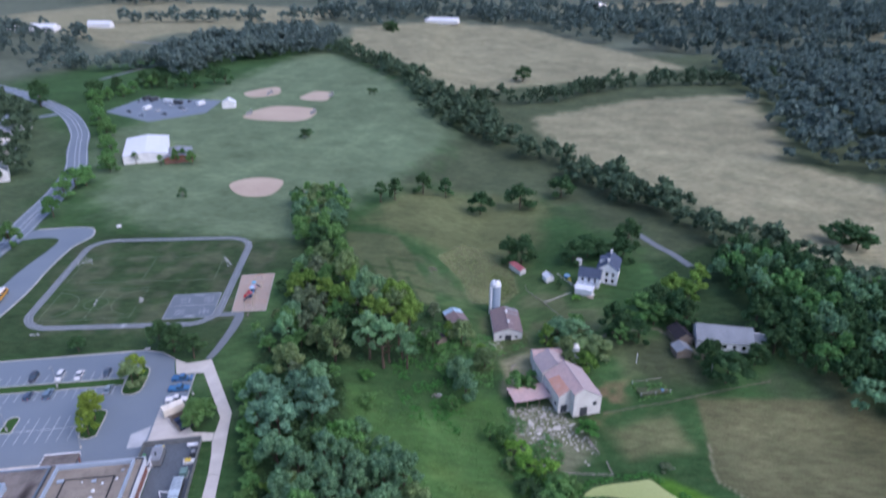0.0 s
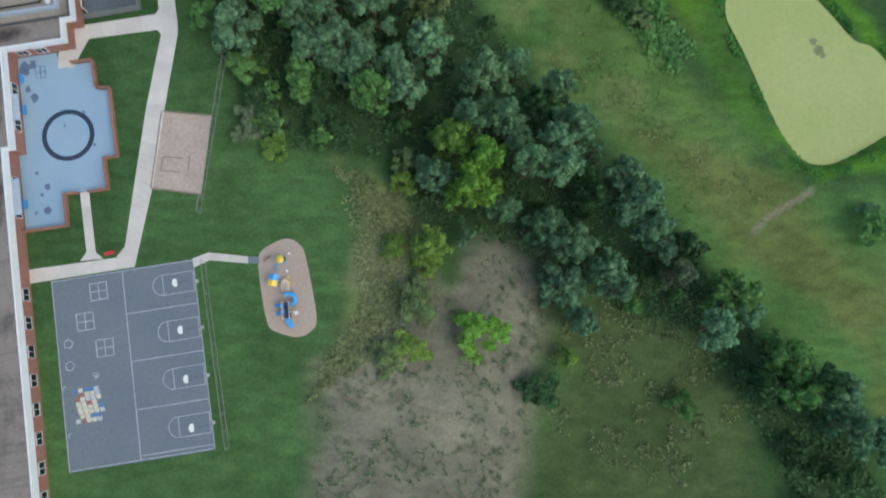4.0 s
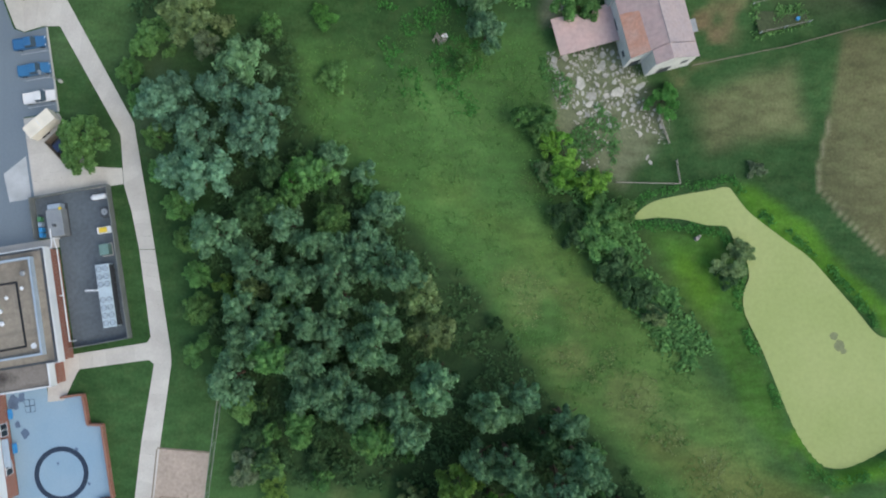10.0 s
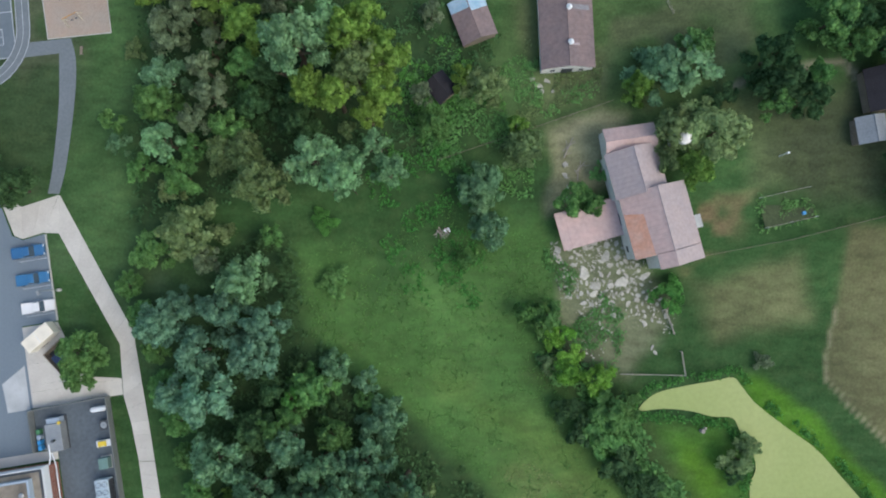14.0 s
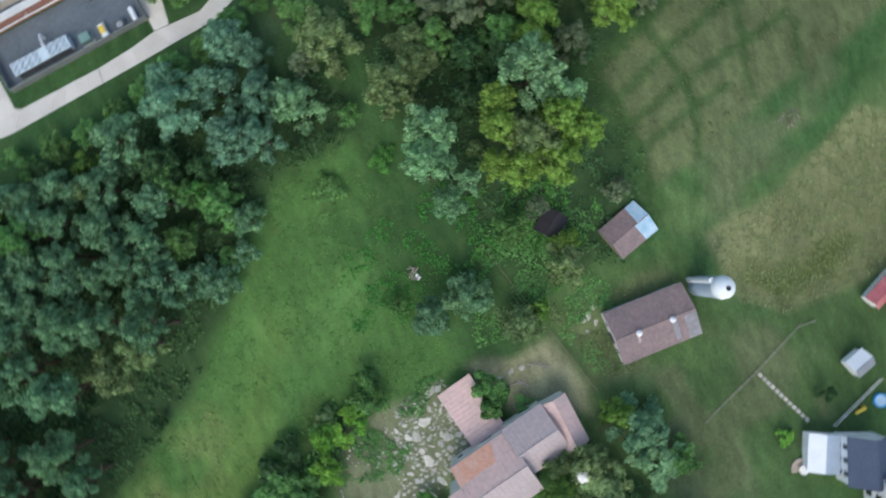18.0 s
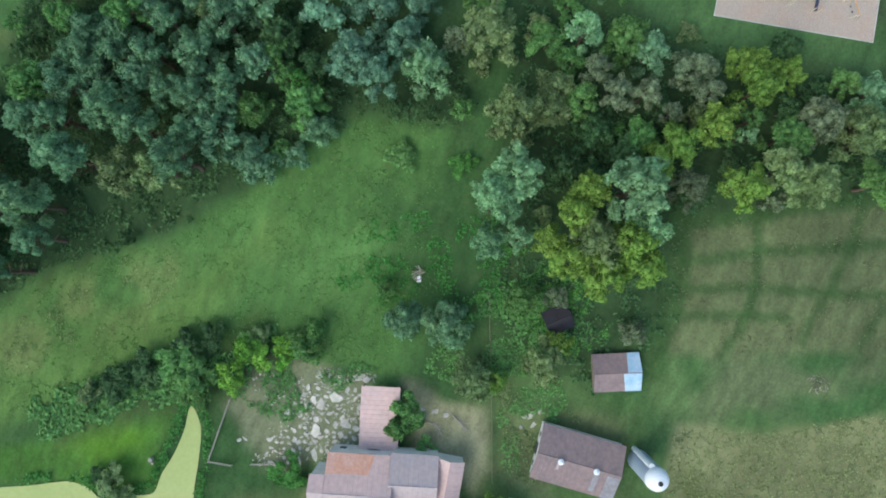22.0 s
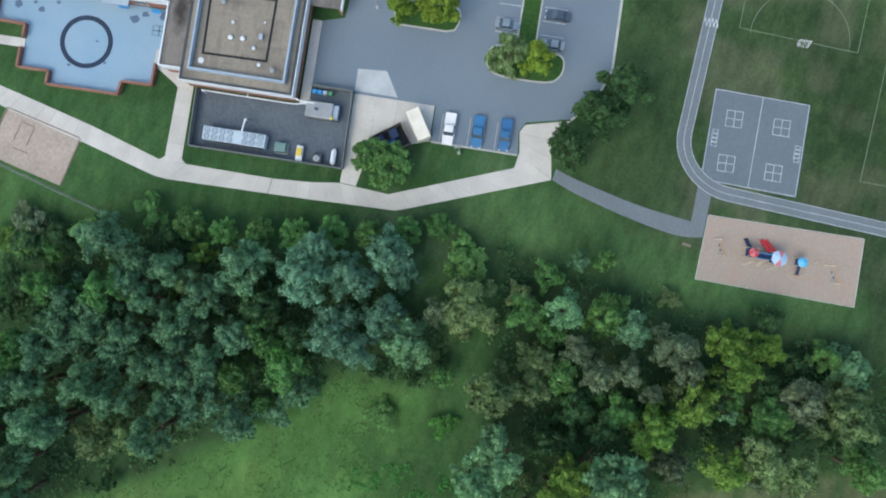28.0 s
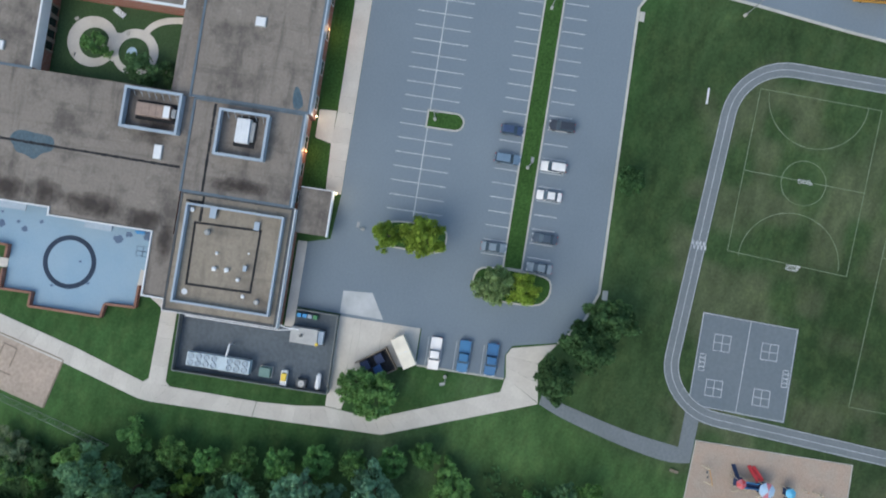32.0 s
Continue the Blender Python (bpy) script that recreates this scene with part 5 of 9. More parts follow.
# entrance canopy
canopy = part("canopy", box(B(), -20.2, -12.0, 41.4, 47.2, 3.0, 3.5), M_roof, school, "flat entrance canopy")
part("canopy_fascia", box(B(), -20.3, -11.9, 47.2, 47.5, 2.7, 3.75), M_white, canopy)
part("canopy_fascia", box(B(), -20.35, -20.2, 41.4, 47.2, 2.7, 3.6), M_white, canopy)
for u in (-19.9, -12.4):
    part("canopy_post", box(B(), u - 0.2, u + 0.2, 46.6, 47.0, 0, 3.0), M_brick, canopy)


def wall_window(u, v, w, h, z, turn):
    t = part("window", box(B(), -w / 2, w / 2, -0.06, 0.06, 0, h), M_glass, school, m=pose(u, v, z, 0, 0, turn))
    for a, b, c, d in ((-w / 2 - 0.08, w / 2 + 0.08, -0.1, 0), (-w / 2 - 0.08, w / 2 + 0.08, h, h + 0.1)):
        part("frame", box(B(), a, b, -0.1, 0.1, c, d), M_white, t)
    for x in (-w / 2 - 0.04, 0, w / 2 + 0.04):
        part("frame", box(B(), x - 0.04, x + 0.04, -0.1, 0.1, 0, h), M_white, t)


for k in range(9):
    wall_window(-9.68, -29 - 5.2 * k, 2.2, 1.6, 0.9, 90)
for v in (3, 10, -8, -13.5):
    wall_window(-8.28 if v > -2 else -9.68, v, 2.2, 1.7, 0.9, 90)
for u in (-6, -2.5):
    wall_window(u, 16.88, 1.9, 1.7, 0.9, 0)
for k in range(8):
    wall_window(-36 - 6.5 * k, 41.32, 2.4, 1.6, 1.2, 0)
for k in range(3):
    wall_window(-18.5 - 5 * k, 40.62, 2.2, 1.6, 1.2, 0)
# wall lights that are switched on along the front
for u, v, mtl in ((-49.5, 41.75, M_lamp), (-26.8, 41.1, M_lamp), (-20.0, 47.8, M_lampw), (-33.4, 41.9, M_lampw)):
    t = thing("wall_light", at_school(u, v, 2.7), "lit wall light on the brick school wall", "wall light", "wall lights")
    part("back_plate", box(B(), -0.12, 0.12, -0.3, -0.12, -0.15, 0.15), M_dkmetal, t)
    part("lens", box(B(), -0.12, 0.12, -0.12, 0.06, -0.14, 0.1, 0.03), mtl, t)
    ld = bpy.data.lights.new("wall_light_bulb", "POINT")
    ld.energy, ld.color, ld.shadow_soft_size = 130, (1.0, 0.55, 0.25) if mtl is M_lamp else (1.0, 0.8, 0.6), 0.1
    lo = new("wall_light_bulb", ld)
    lo.parent = t
    lo.location = (0, 0.4, 0)

# the blue patio and its brick walls
patio = flat("patio", [(-9.6, -16.9), (-1.7, -17), (-1.6, -11), (6.5, -11.2), (6.4, -5.2), (8.9, -5.3), (8.8, 7.8), (6.3, 8.2), (6.1, 13.8), (-0.5, 13.9), (-0.6, 16.8), (-8.2, 16.8), (-8.2, -2.3), (-9.6, -2.3)], -0.2, 0.06, M_bluefloor, "painted pale-blue patio with a dark ring", "patio")
part("painted_ring", band(B(), ring(0.0, 0.2, 5.0, 64), ring(0.0, 0.2, 4.1, 64), 0.04, 0.075), M_darkblue, patio, "dark navy painted ring")
for a, b in ((0, 0), (0, 1), (1, 0), (1, 1)):
    outline(-5.0 + a * 0.95, -4.05 + a * 0.95, 12.2 + b * 1.2, 13.4 + b * 1.2, 0.06, patio, 0.068, "painted_square", M_darkblue)
M_bluestain = mat("stained_blue_paving", (0.12, 0.18, 0.28), 0.85, 0.2, 4, 0.6, 0)
rnd = random.Random(9)
for u, v, r in ((-5.6, 8.6, 0.9), (-6.8, 10.3, 0.7), (-4.8, -9.2, 0.6), (-5.2, -13.6, 0.8), (-6.6, -6.2, 0.4), (-6.0, -10.5, 0.35), (-7.4, -13.8, 0.3), (3.4, 4.2, 0.35), (-0.4, 2.2, 0.25), (-7, 14.6, 1.3), (-5.4, 15.2, 0.9), (4.8, -2.4, 0.3)):
    pts = [(u + (x - u) * rnd.uniform(0.55, 1.1), v + (y - v) * rnd.uniform(0.7, 1.4)) for x, y in ring(u, v, r, 14)]
    part("stain", prism(B(), pts, 0.04, 0.066 + 0.0006 * rnd.random()), M_bluestain, patio)


def low_wall(pts, h=1.05):
    """Short brick garden wall with a cap course, run by run."""
    for a, b in zip(pts, pts[1:]):
        part("brick_wall", strip(B(), [a, b], 0.32, -0.2, h), M_brick, patio, "red brick garden wall")
        part("wall_cap", strip(B(), [a, b], 0.4, h, h + 0.07), M_brickcap, patio)


M_brickcap = mat("worn_brick_capping", (0.3, 0.16, 0.12), 0.85, 0.2, 8, 0.5, 0.1)
low_wall([(-9.6, -17.1), (-1.5, -17.2), (-1.45, -11.2), (1.0, -11.3)])
low_wall([(2.9, -11.4), (6.7, -11.4), (6.6, -5.45), (9.1, -5.5), (9.0, 8.0), (6.5, 8.4), (6.3, 14.0), (2.2, 14.1)])
for v, w in ((6.2, 5.0), (12.5, 3.0), (-12, 6.5)):
    t = thing("bench", at_school(-7.6 if v > 0 else -9.0, v), "blue slatted bench against the patio wall", "bench", "patio benches")
    for k in range(3):
        part("slat", box(B(), -0.05 + 0.17 * k, 0.09 + 0.17 * k, -0.9, 0.9, 0.42, 0.47), M_playblue, t)
    part("backrest", box(B(), -0.12, -0.06, -0.9, 0.9, 0.55, 0.95), M_playblue, t)
    for y in (-0.7, 0.7):
        part("leg", box(B(), -0.1, 0.4, y - 0.04, y + 0.04, 0.06, 0.42), M_playcream, t)
part("awning", box(B(), -9.6, -8.2, -14.3, -7.6, 2.9, 3.1), M_bluegrey, school, "pale blue-grey awning slab")
part("awning", box(B(), -8.1, -6.9, 3.5, 8.5, 2.9, 3.1), M_bluegrey, school, "pale blue-grey awning slab")

# fenced plant yard behind the corner wing
M_fence = mat("grey_green_mesh_screen", (0.19, 0.21, 0.21), 0.8, 0.15, 4, 0.5, 0.1)
yard = flat("plant_yard", [(5.5, 22.6), (16.3, 22.8), (16.2, 51.6), (2.0, 51.2), (2.0, 43.6), (5.5, 43.4)], -0.2, 0.05, M_yardfloor, "dark asphalt plant yard behind the school", "yard")
for a, b in (((5.6, 22.7), (16.4, 22.9)), ((16.4, 22.9), (16.3, 51.6)), ((16.3, 51.6), (1.9, 51.3)), ((1.9, 51.3), (1.9, 43.6))):
    part("yard_wall", strip(B(), [a, b], 0.12, -0.1, 1.7), M_fence, yard, "dark slatted metal yard fence")
    part("wall_cap", strip(B(), [a, b], 0.16, 1.7, 1.76), M_fence, yard)
M_fanring = mat("grey_fan_guard", (0.3, 0.36, 0.42), 0.5, 0.1, 4, 0.5, 0, metal=0.3)
M_chiller = mat("bluish_white_casing", (0.5, 0.6, 0.66), 0.5, 0.08, 3, 0.4, 0, second=(0.42, 0.52, 0.58))
chiller = thing("chiller", at_school(13.7, 31.2), "long white rooftop-style chiller with two rows of fans", "chiller")
part("casing", box(B(), -1.25, 1.25, -5.8, 5.8, 0.35, 2.1, 0.06), M_chiller, chiller)
part("skid", box(B(), -1.2, 1.2, -5.7, 5.7, 0.05, 0.35), M_dkmetal, chiller)
part("side_coil", box(B(), 1.25, 1.3, -5.6, 5.6, 0.5, 1.95), M_dkmetal, chiller)
for k in range(8):
    if k == 4:
        continue
    for x in (-0.6, 0.6):
        y = -5.0 + 1.42 * k
        f = part("fan_guard", band(B(), ring(x, y, 0.52, 18), ring(x, y, 0.42, 18), 2.1, 2.26), M_fanring, chiller)
        bm = rod(B(), (x, y, 2.1), (x, y, 2.2), 0.12, n=10)
        for a in range(4):
            c, s = math.cos(a * 1.5708), math.sin(a * 1.5708)
            prism(bm, [(x + 0.1 * c, y + 0.1 * s), (x + 0.4 * c - 0.12 * s, y + 0.4 * s + 0.12 * c), (x + 0.4 * c + 0.12 * s, y + 0.4 * s - 0.12 * c)], 2.12, 2.15)
        part("fan", bm, M_bluegrey, f)
pipe = rod(B(), (-1.3, 1.2, 1.9), (-3.6, 1.5, 1.9), 0.16, n=10)
rod(pipe, (-3.6, 1.5, 1.9), (-3.6, 1.5, 0.05), 0.16, n=10)
part("pipe", pipe, M_white, chiller, "white insulated pipe")
wall_pipe = thing("wall_pipe", at_school(0, 0), "thin white pipe run along the yard side of the school wall", "pipe")
for a, b in (((6.1, 24.0, 2.2), (6.1, 41.0, 2.2)), ((6.1, 41.0, 2.2), (5.7, 43.2, 2.2)), ((6.1, 24.0, 2.2), (6.1, 24.0, 0.05)), ((6.1, 32.5, 2.2), (5.45, 32.5, 2.2)), ((5.7, 43.2, 2.2), (5.7, 43.2, 0.05))):
    part("pipe_run", rod(B(), a, b, 0.11, n=8), M_white, wall_pipe)
gen = thing("generator", at_school(6.4, 46.4), "weathered grey standby generator with a pale pipe", "generator")
part("housing", box(B(), -1.45, 1.45, -3.0, 2.0, 0.3, 2.2, 0.08), M_steel, gen)
part("base_tank", box(B(), -1.55, 1.55, -3.1, 3.1, 0.05, 0.35), M_dkmetal, gen)
part("radiator", box(B(), -1.2, 1.2, 2.0, 3.0, 0.35, 1.9, 0.05), M_bluegrey, gen)
part("exhaust", rod(B(), (0, -1, 2.2), (0, -1, 2.9), 0.25, n=12), M_dkmetal, gen)
bm = rod(B(), (-1.0, -1.5, 2.35), (-1.0, -4.0, 2.35), 0.13, n=8)
rod(bm, (-1.0, -4.0, 2.35), (-1.6, -6.0, 2.35), 0.13, n=8)
part("pipe", bm, M_white, gen)
part("filter_cap", rod(B(), (1.2, 2.0, 1.9), (1.2, 2.0, 2.25), 0.3, n=10), M_playyellow, gen)
t = thing("transformer", at_school(14.2, 39.7), "green metal transformer cabinet in the yard", "transformer")
part("cabinet", box(B(), -0.85, 0.85, -1.0, 1.0, 0.1, 1.5, 0.05), mat("green_enamel", (0.16, 0.27, 0.25), 0.6, 0.08, 3, 0.5, 0), t)
part("pad", box(B(), -1.0, 1.0, -1.2, 1.2, -0.02, 0.12), M_kerb, t)
t = thing("utility_cart", at_school(14.7, 43.3), "small white cart with a yellow box in the yard", "cart")
part("tray", box(B(), -1.4, 1.4, -0.6, 0.6, 0.45, 1.2, 0.06), M_white, t)
part("crate", box(B(), -0.9, 0.5, -0.45, 0.45, 1.2, 1.6, 0.04), M_playyellow, t)
for x in (-1, 1):
    for y in (-0.55, 0.55):
        part("wheel", rod(B(), (x, y - 0.06, 0.28), (x, y + 0.06, 0.28), 0.25, n=12), M_tyre, t)
t = thing("gas_tank", at_school(14.4, 49.6), "white horizontal propane tank on feet", "gas tank")
bm = rod(B(), (-1.1, 0, 0.85), (1.1, 0, 0.85), 0.5, n=16)
for s in (-1, 1):
    rod(bm, (s * 1.1, 0, 0.85), (s * 1.5, 0, 0.85), 0.5, 0.2, n=16)
part("tank", bm, M_white, t)
for x in (-0.8, 0.8):
    part("foot", box(B(), x - 0.12, x + 0.12, -0.4, 0.4, 0.04, 0.5), M_steel, t)
t = thing("condenser", at_school(15.2, 46.6), "dark condenser box in the yard", "condenser")
part("body", box(B(), -0.8, 0.8, -0.9, 0.9, 0.05, 1.3, 0.05), M_dkmetal, t)
part("fan", band(B(), ring(0, 0, 0.6, 16), ring(0, 0, 0.1, 16), 1.3, 1.36), M_steel, t)
t = thing("bin_row", at_school(2.9, 45.8), "row of blue and green bins against the yard fence", "bins")
for k, c in enumerate((M_playblue, M_playblue, M_bluegrey, mat("green_bin_plastic", (0.1, 0.3, 0.15), 0.6, 0.1, 3, 1, 0))):
    part("bin", box(B(), -0.35, 0.35, -2.0 + k * 1.0, -1.2 + k * 1.0, 0.05, 1.1, 0.06), c, t)
t = thing("red_bench", at_school(5.6, -23.6, 0, 8), "red metal bench beside a footpath", "bench")
for k in range(3):
    part("slat", box(B(), -0.95, 0.95, -0.25 + 0.17 * k, -0.1 + 0.17 * k, 0.42, 0.47), M_playred, t)
part("backrest", box(B(), -0.95, 0.95, 0.3, 0.36, 0.5, 0.9), M_playred, t)
for x in (-0.8, 0.8):
    part("leg", box(B(), x - 0.04, x + 0.04, -0.2, 0.3, 0, 0.42), M_dkmetal, t)

# courtyard garden
flat("concrete_pad", [(-0.3, 16.6), (3.2, 20.6), (5.6, 18.4), (2.3, 13.4), (-0.7, 13.6)], -0.2, 0.075, M_concrete, "pale concrete landing between patio and footpath", "pavement")
# darker than the open lawn beds: the courtyard's shade is in this colour
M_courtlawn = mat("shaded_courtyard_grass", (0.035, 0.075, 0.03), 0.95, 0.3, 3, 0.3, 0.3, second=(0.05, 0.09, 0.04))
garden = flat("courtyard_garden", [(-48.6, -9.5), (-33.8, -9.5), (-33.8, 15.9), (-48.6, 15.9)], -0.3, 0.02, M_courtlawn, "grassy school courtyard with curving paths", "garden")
part("path", band(B(), ring(-41.4, -2.4, 4.8, 36), ring(-41.2, -2.0, 2.9, 36), -0.1, 0.06), M_concrete, garden)
part("path", band(B(), ring(-40.6, 5.8, 4.4, 36), ring(-40.4, 5.6, 2.9, 36), -0.1, 0.064), M_concrete, garden)
part("path", strip(B(), smooth([(-43.2, 6.6), (-44.8, 7.4), (-46.3, 8.8), (-47.4, 11.4), (-48.0, 15.8)], 5), 1.2, -0.1, 0.068), M_concrete, garden)
part("path", prism(B(), [(-43.6, 0.6), (-40.5, 0.4), (-38.2, 1.6), (-38.6, 2.8), (-41.5, 2.3), (-43.8, 3.4)], -0.1, 0.056), M_concrete, garden)
part("mosaic", prism(B(), smooth([(-41.4, 4.9), (-40.4, 4.2), (-39.6, 4.6), (-39.3, 5.6), (-40.2, 6.2), (-41.2, 5.9)], 4, True), -0.1, 0.09), M_bluewhite, garden, "round blue mosaic")
t = thing("courtyard_bench", at_school(-47.4, 1.9, 0, 60), "pale grey slatted bench in the courtyard", "bench")
for k in range(4):
    part("slat", box(B(), -1.2, 1.2, -0.45 + 0.26 * k, -0.25 + 0.26 * k, 0.42, 0.47), M_white, t)
for x in (-1.0, 1.0):
    part("leg", box(B(), x - 0.04, x + 0.04, -0.4, 0.5, 0.02, 0.42), M_steel, t)
for u, v in ((-41.0, -0.4), (-43.9, 4.0), (-45.2, -6.0), (-37.5, 12.5), (-38.5, -5.5)):
    t = thing("garden_stone", at_school(u, v, 0, u * 33), "pale stone beside a courtyard path", "stone", "courtyard stones")
    part("stone", box(B(), -0.4, 0.4, -0.25, 0.25, -0.05, 0.3, 0.1), M_stone, t)
part("fascia", box(B(), -48.6, -33.9, -9.75, -9.42, 2.7, H + 0.35), M_white, school)
for k in range(4):
    u = -45.6 + 2.2 * k
    wn_ = part("window", box(B(), u - 0.85, u + 0.85, -9.62, -9.45, 0.5, 2.6), M_glass, school)
    for x in (-0.9, 0.9):
        part("frame", box(B(), u + x - 0.12, u + x + 0.12, -9.6, -9.2, 0.3, 2.7), M_wood, wn_)
flat("front_lawn", [(-62, 41.8), (-35.6, 41.8), (-35.9, 45.0), (-62, 45.0)], -0.1, 0.03, M_grassbed, "narrow lawn bed along the school front", "lawn")
flat("front_lawn", [(-29.9, 41.0), (-20.9, 41.1), (-21, 45.1), (-28.9, 44.7)], -0.1, 0.03, M_grassbed, "narrow lawn bed along the school front", "lawn")


def lamp_post(u, v, h, turn):
    t = thing("street_lamp", at_school(u, v, 0, turn), "tall grey car park lamp on a round concrete base", "street lamp", "car park lamps")
    part("base", rod(B(), (0, 0, -0.1), (0, 0, 0.7), 0.3, n=12), M_kerb, t)
    part("pole", rod(B(), (0, 0, 0.7), (0, 0, h), 0.09, 0.06, n=8), M_steel, t)
    part("head", box(B(), -0.25, 0.25, 0.0, 0.9, h - 0.05, h + 0.12, 0.04), M_steel, t)


for u, v, a in ((-30.4, 81.5, 90), (-60.5, 81.4, 90), (10.0, 72.4, 200), (-64.6, 117, 90), (-36.7, 63.2, 0), (-14.5, 53.2, 90)):
    lamp_post(u, v, 7.0, a)


# ---- vehicles ----
def car(name, m, colour, label, style="sedan", category="car"):
    """A parked car, nose along x: body, cabin, glass, lights and four wheels."""
    t = thing(name, m, label, category, "parked cars")
    shape = {"sedan": (4.7, 1.8, 0.78, 1.42, -1.55, -0.95, 0.35, 1.15), "hatch": (4.2, 1.76, 0.8, 1.5, -2.0, -1.75, 0.3, 1.0), "suv": (4.8, 1.9, 0.95, 1.75, -2.3, -2.05, 0.45, 1.1), "pickup": (6.0, 2.1, 0.95, 1.8, -0.75, -0.55, 0.75, 1.3), "van": (5.2, 2.0, 1.0, 2.05, -2.5, -2.35, 1.2, 1.95)}[style]
    ln, w, hb, ht, rear0, rear1, front1, front0 = shape
    paint = mat("car_paint_" + name, colour, 0.3, 0.05, 2, 0.5, 0, spec=0.6, metal=0.1)
    h = ln / 2
    bm = B()
    side = [(-h, 0.35), (-h + 0.05, hb - 0.12), (-h + 0.25, hb), (front0, hb), (h - 0.35, hb - 0.16), (h - 0.05, hb - 0.3), (h, 0.38), (h - 0.1, 0.24), (-h + 0.1, 0.24)]
    lo = [bm.verts.new((x, -w / 2 * (0.93 if abs(x) > h - 0.4 else 1), z)) for x, z in side]
    hi = [bm.verts.new((x, w / 2 * (0.93 if abs(x) > h - 0.4 else 1), z)) for x, z in side]
    bm.faces.new(lo), bm.faces.new(hi[::-1])
    for i in range(len(side)):
        j = (i + 1) % len(side)
        bm.faces.new((lo[j], lo[i], hi[i], hi[j]))
    bmesh.ops.recalc_face_normals(bm, faces=bm.faces)
    bmesh.ops.bevel(bm, geom=[e for e in bm.edges if e.calc_face_angle(0) > 0.6], offset=0.06, segments=2, affect="EDGES")
    body = part("body", bm, paint, t)
    def loft(x0, x1, x2, x3, z0, z1, wb, wt):
        bm = B()
        q = [bm.verts.new(c) for c in ((x0, -wb, z0), (x3, -wb, z0), (x3, wb, z0), (x0, wb, z0), (x1, -wt, z1), (x2, -wt, z1), (x2, wt, z1), (x1, wt, z1))]
        for f in ((0, 3, 2, 1), (4, 5, 6, 7), (0, 1, 5, 4), (1, 2, 6, 5), (2, 3, 7, 6), (3, 0, 4, 7)):
            bm.faces.new([q[i] for i in f])
        bmesh.ops.bevel(bm, geom=list(bm.edges), offset=0.05, segments=2, affect="EDGES")
        return bm
    part("glass", loft(rear0, rear1, front1, front0, hb - 0.03, ht - 0.07, w / 2 - 0.06, w / 2 - 0.22), M_carglass, t)
    part("roof", loft(rear1 - 0.05, rear1 + 0.06, front1 - 0.08, front1 + 0.05, ht - 0.1, ht, w / 2 - 0.2, w / 2 - 0.26), paint, t)
    if style == "pickup":
        part("bed", box(B(), -h + 0.15, rear0 - 0.1, -w / 2 + 0.16, w / 2 - 0.16, hb - 0.02, hb + 0.012), paint, body)
        part("tailgate_rail", band(B(), [(-h + 0.06, -w / 2 + 0.04), (rear0, -w / 2 + 0.04), (rear0, w / 2 - 0.04), (-h + 0.06, w / 2 - 0.04)], [(-h + 0.15, -w / 2 + 0.14), (rear0 - 0.1, -w / 2 + 0.14), (rear0 - 0.1, w / 2 - 0.14), (-h + 0.15, w / 2 - 0.14)], hb - 0.02, hb + 0.14), paint, body)
    for y in (-1, 1):
        part("headlight", box(B(), h - 0.16, h - 0.02, y * (w / 2 - 0.5), y * (w / 2 - 0.16), hb - 0.36, hb - 0.22, 0.02), M_white, t)
        part("tail_light", box(B(), -h - 0.01, -h + 0.08, y * (w / 2 - 0.45), y * (w / 2 - 0.14), hb - 0.3, hb - 0.14, 0.02), M_playred, t)
        part("mirror", box(B(), front1 + 0.25, front1 + 0.42, y * (w / 2), y * (w / 2 + 0.16), hb, hb + 0.14, 0.03), paint, t)
        for x in (-h + 0.9, h - 0.9):
            wheel = part("wheel", rod(B(), (x, y * (w / 2 - 0.22), 0.33), (x, y * (w / 2 + 0.01), 0.33), 0.33, n=16), M_tyre, t)
            part("rim", rod(B(), (x, y * (w / 2), 0.33), (x, y * (w / 2 + 0.02), 0.33), 0.2, n=12), M_steel, wheel)
    return t


def in_lot(u, v, turn):
    return at_school(u, v, 0.045, turn)


car("car", in_lot(-36.8, 77.6, 90), (0.05, 0.085, 0.17), "dark blue hatchback parked nose in", "hatch")
car("car", in_lot(-31.4, 77.6, 90), (0.16, 0.25, 0.35), "light blue estate car parked in the lot", "suv")
car("car", in_lot(-14.9, 77.6, 90), (0.25, 0.32, 0.38), "silver-blue saloon parked by an island", "sedan")
car("car", in_lot(-38.9, 86.6, -90), (0.045, 0.055, 0.075), "black estate car parked nose in", "suv")
car("car", in_lot(-31.2, 86.2, -90), (0.88, 0.88, 0.88), "white saloon parked nose in", "suv")
car("car", in_lot(-25.8, 86.2, -90), (0.87, 0.87, 0.87), "white hatchback parked in the lot", "sedan")
car("car", in_lot(-17.9, 86.6, -90), (0.07, 0.1, 0.14), "dark grey-blue saloon parked in the lot", "sedan")
car("car", in_lot(-12.4, 86.4, -90), (0.3, 0.36, 0.4), "silver saloon parked beside a tree", "sedan")
car("pickup_truck", in_lot(6.0, 69.9, 0), (0.88, 0.88, 0.88), "white pickup truck parked by the lawn", "pickup", "pickup truck")
car("pickup_truck", in_lot(5.7, 75.2, 0), (0.05, 0.2, 0.4), "blue pickup truck parked by the lawn", "pickup", "pickup truck")
car("pickup_truck", in_lot(5.5, 80.3, 0), (0.045, 0.17, 0.36), "blue pickup truck parked near the walk", "pickup", "pickup truck")

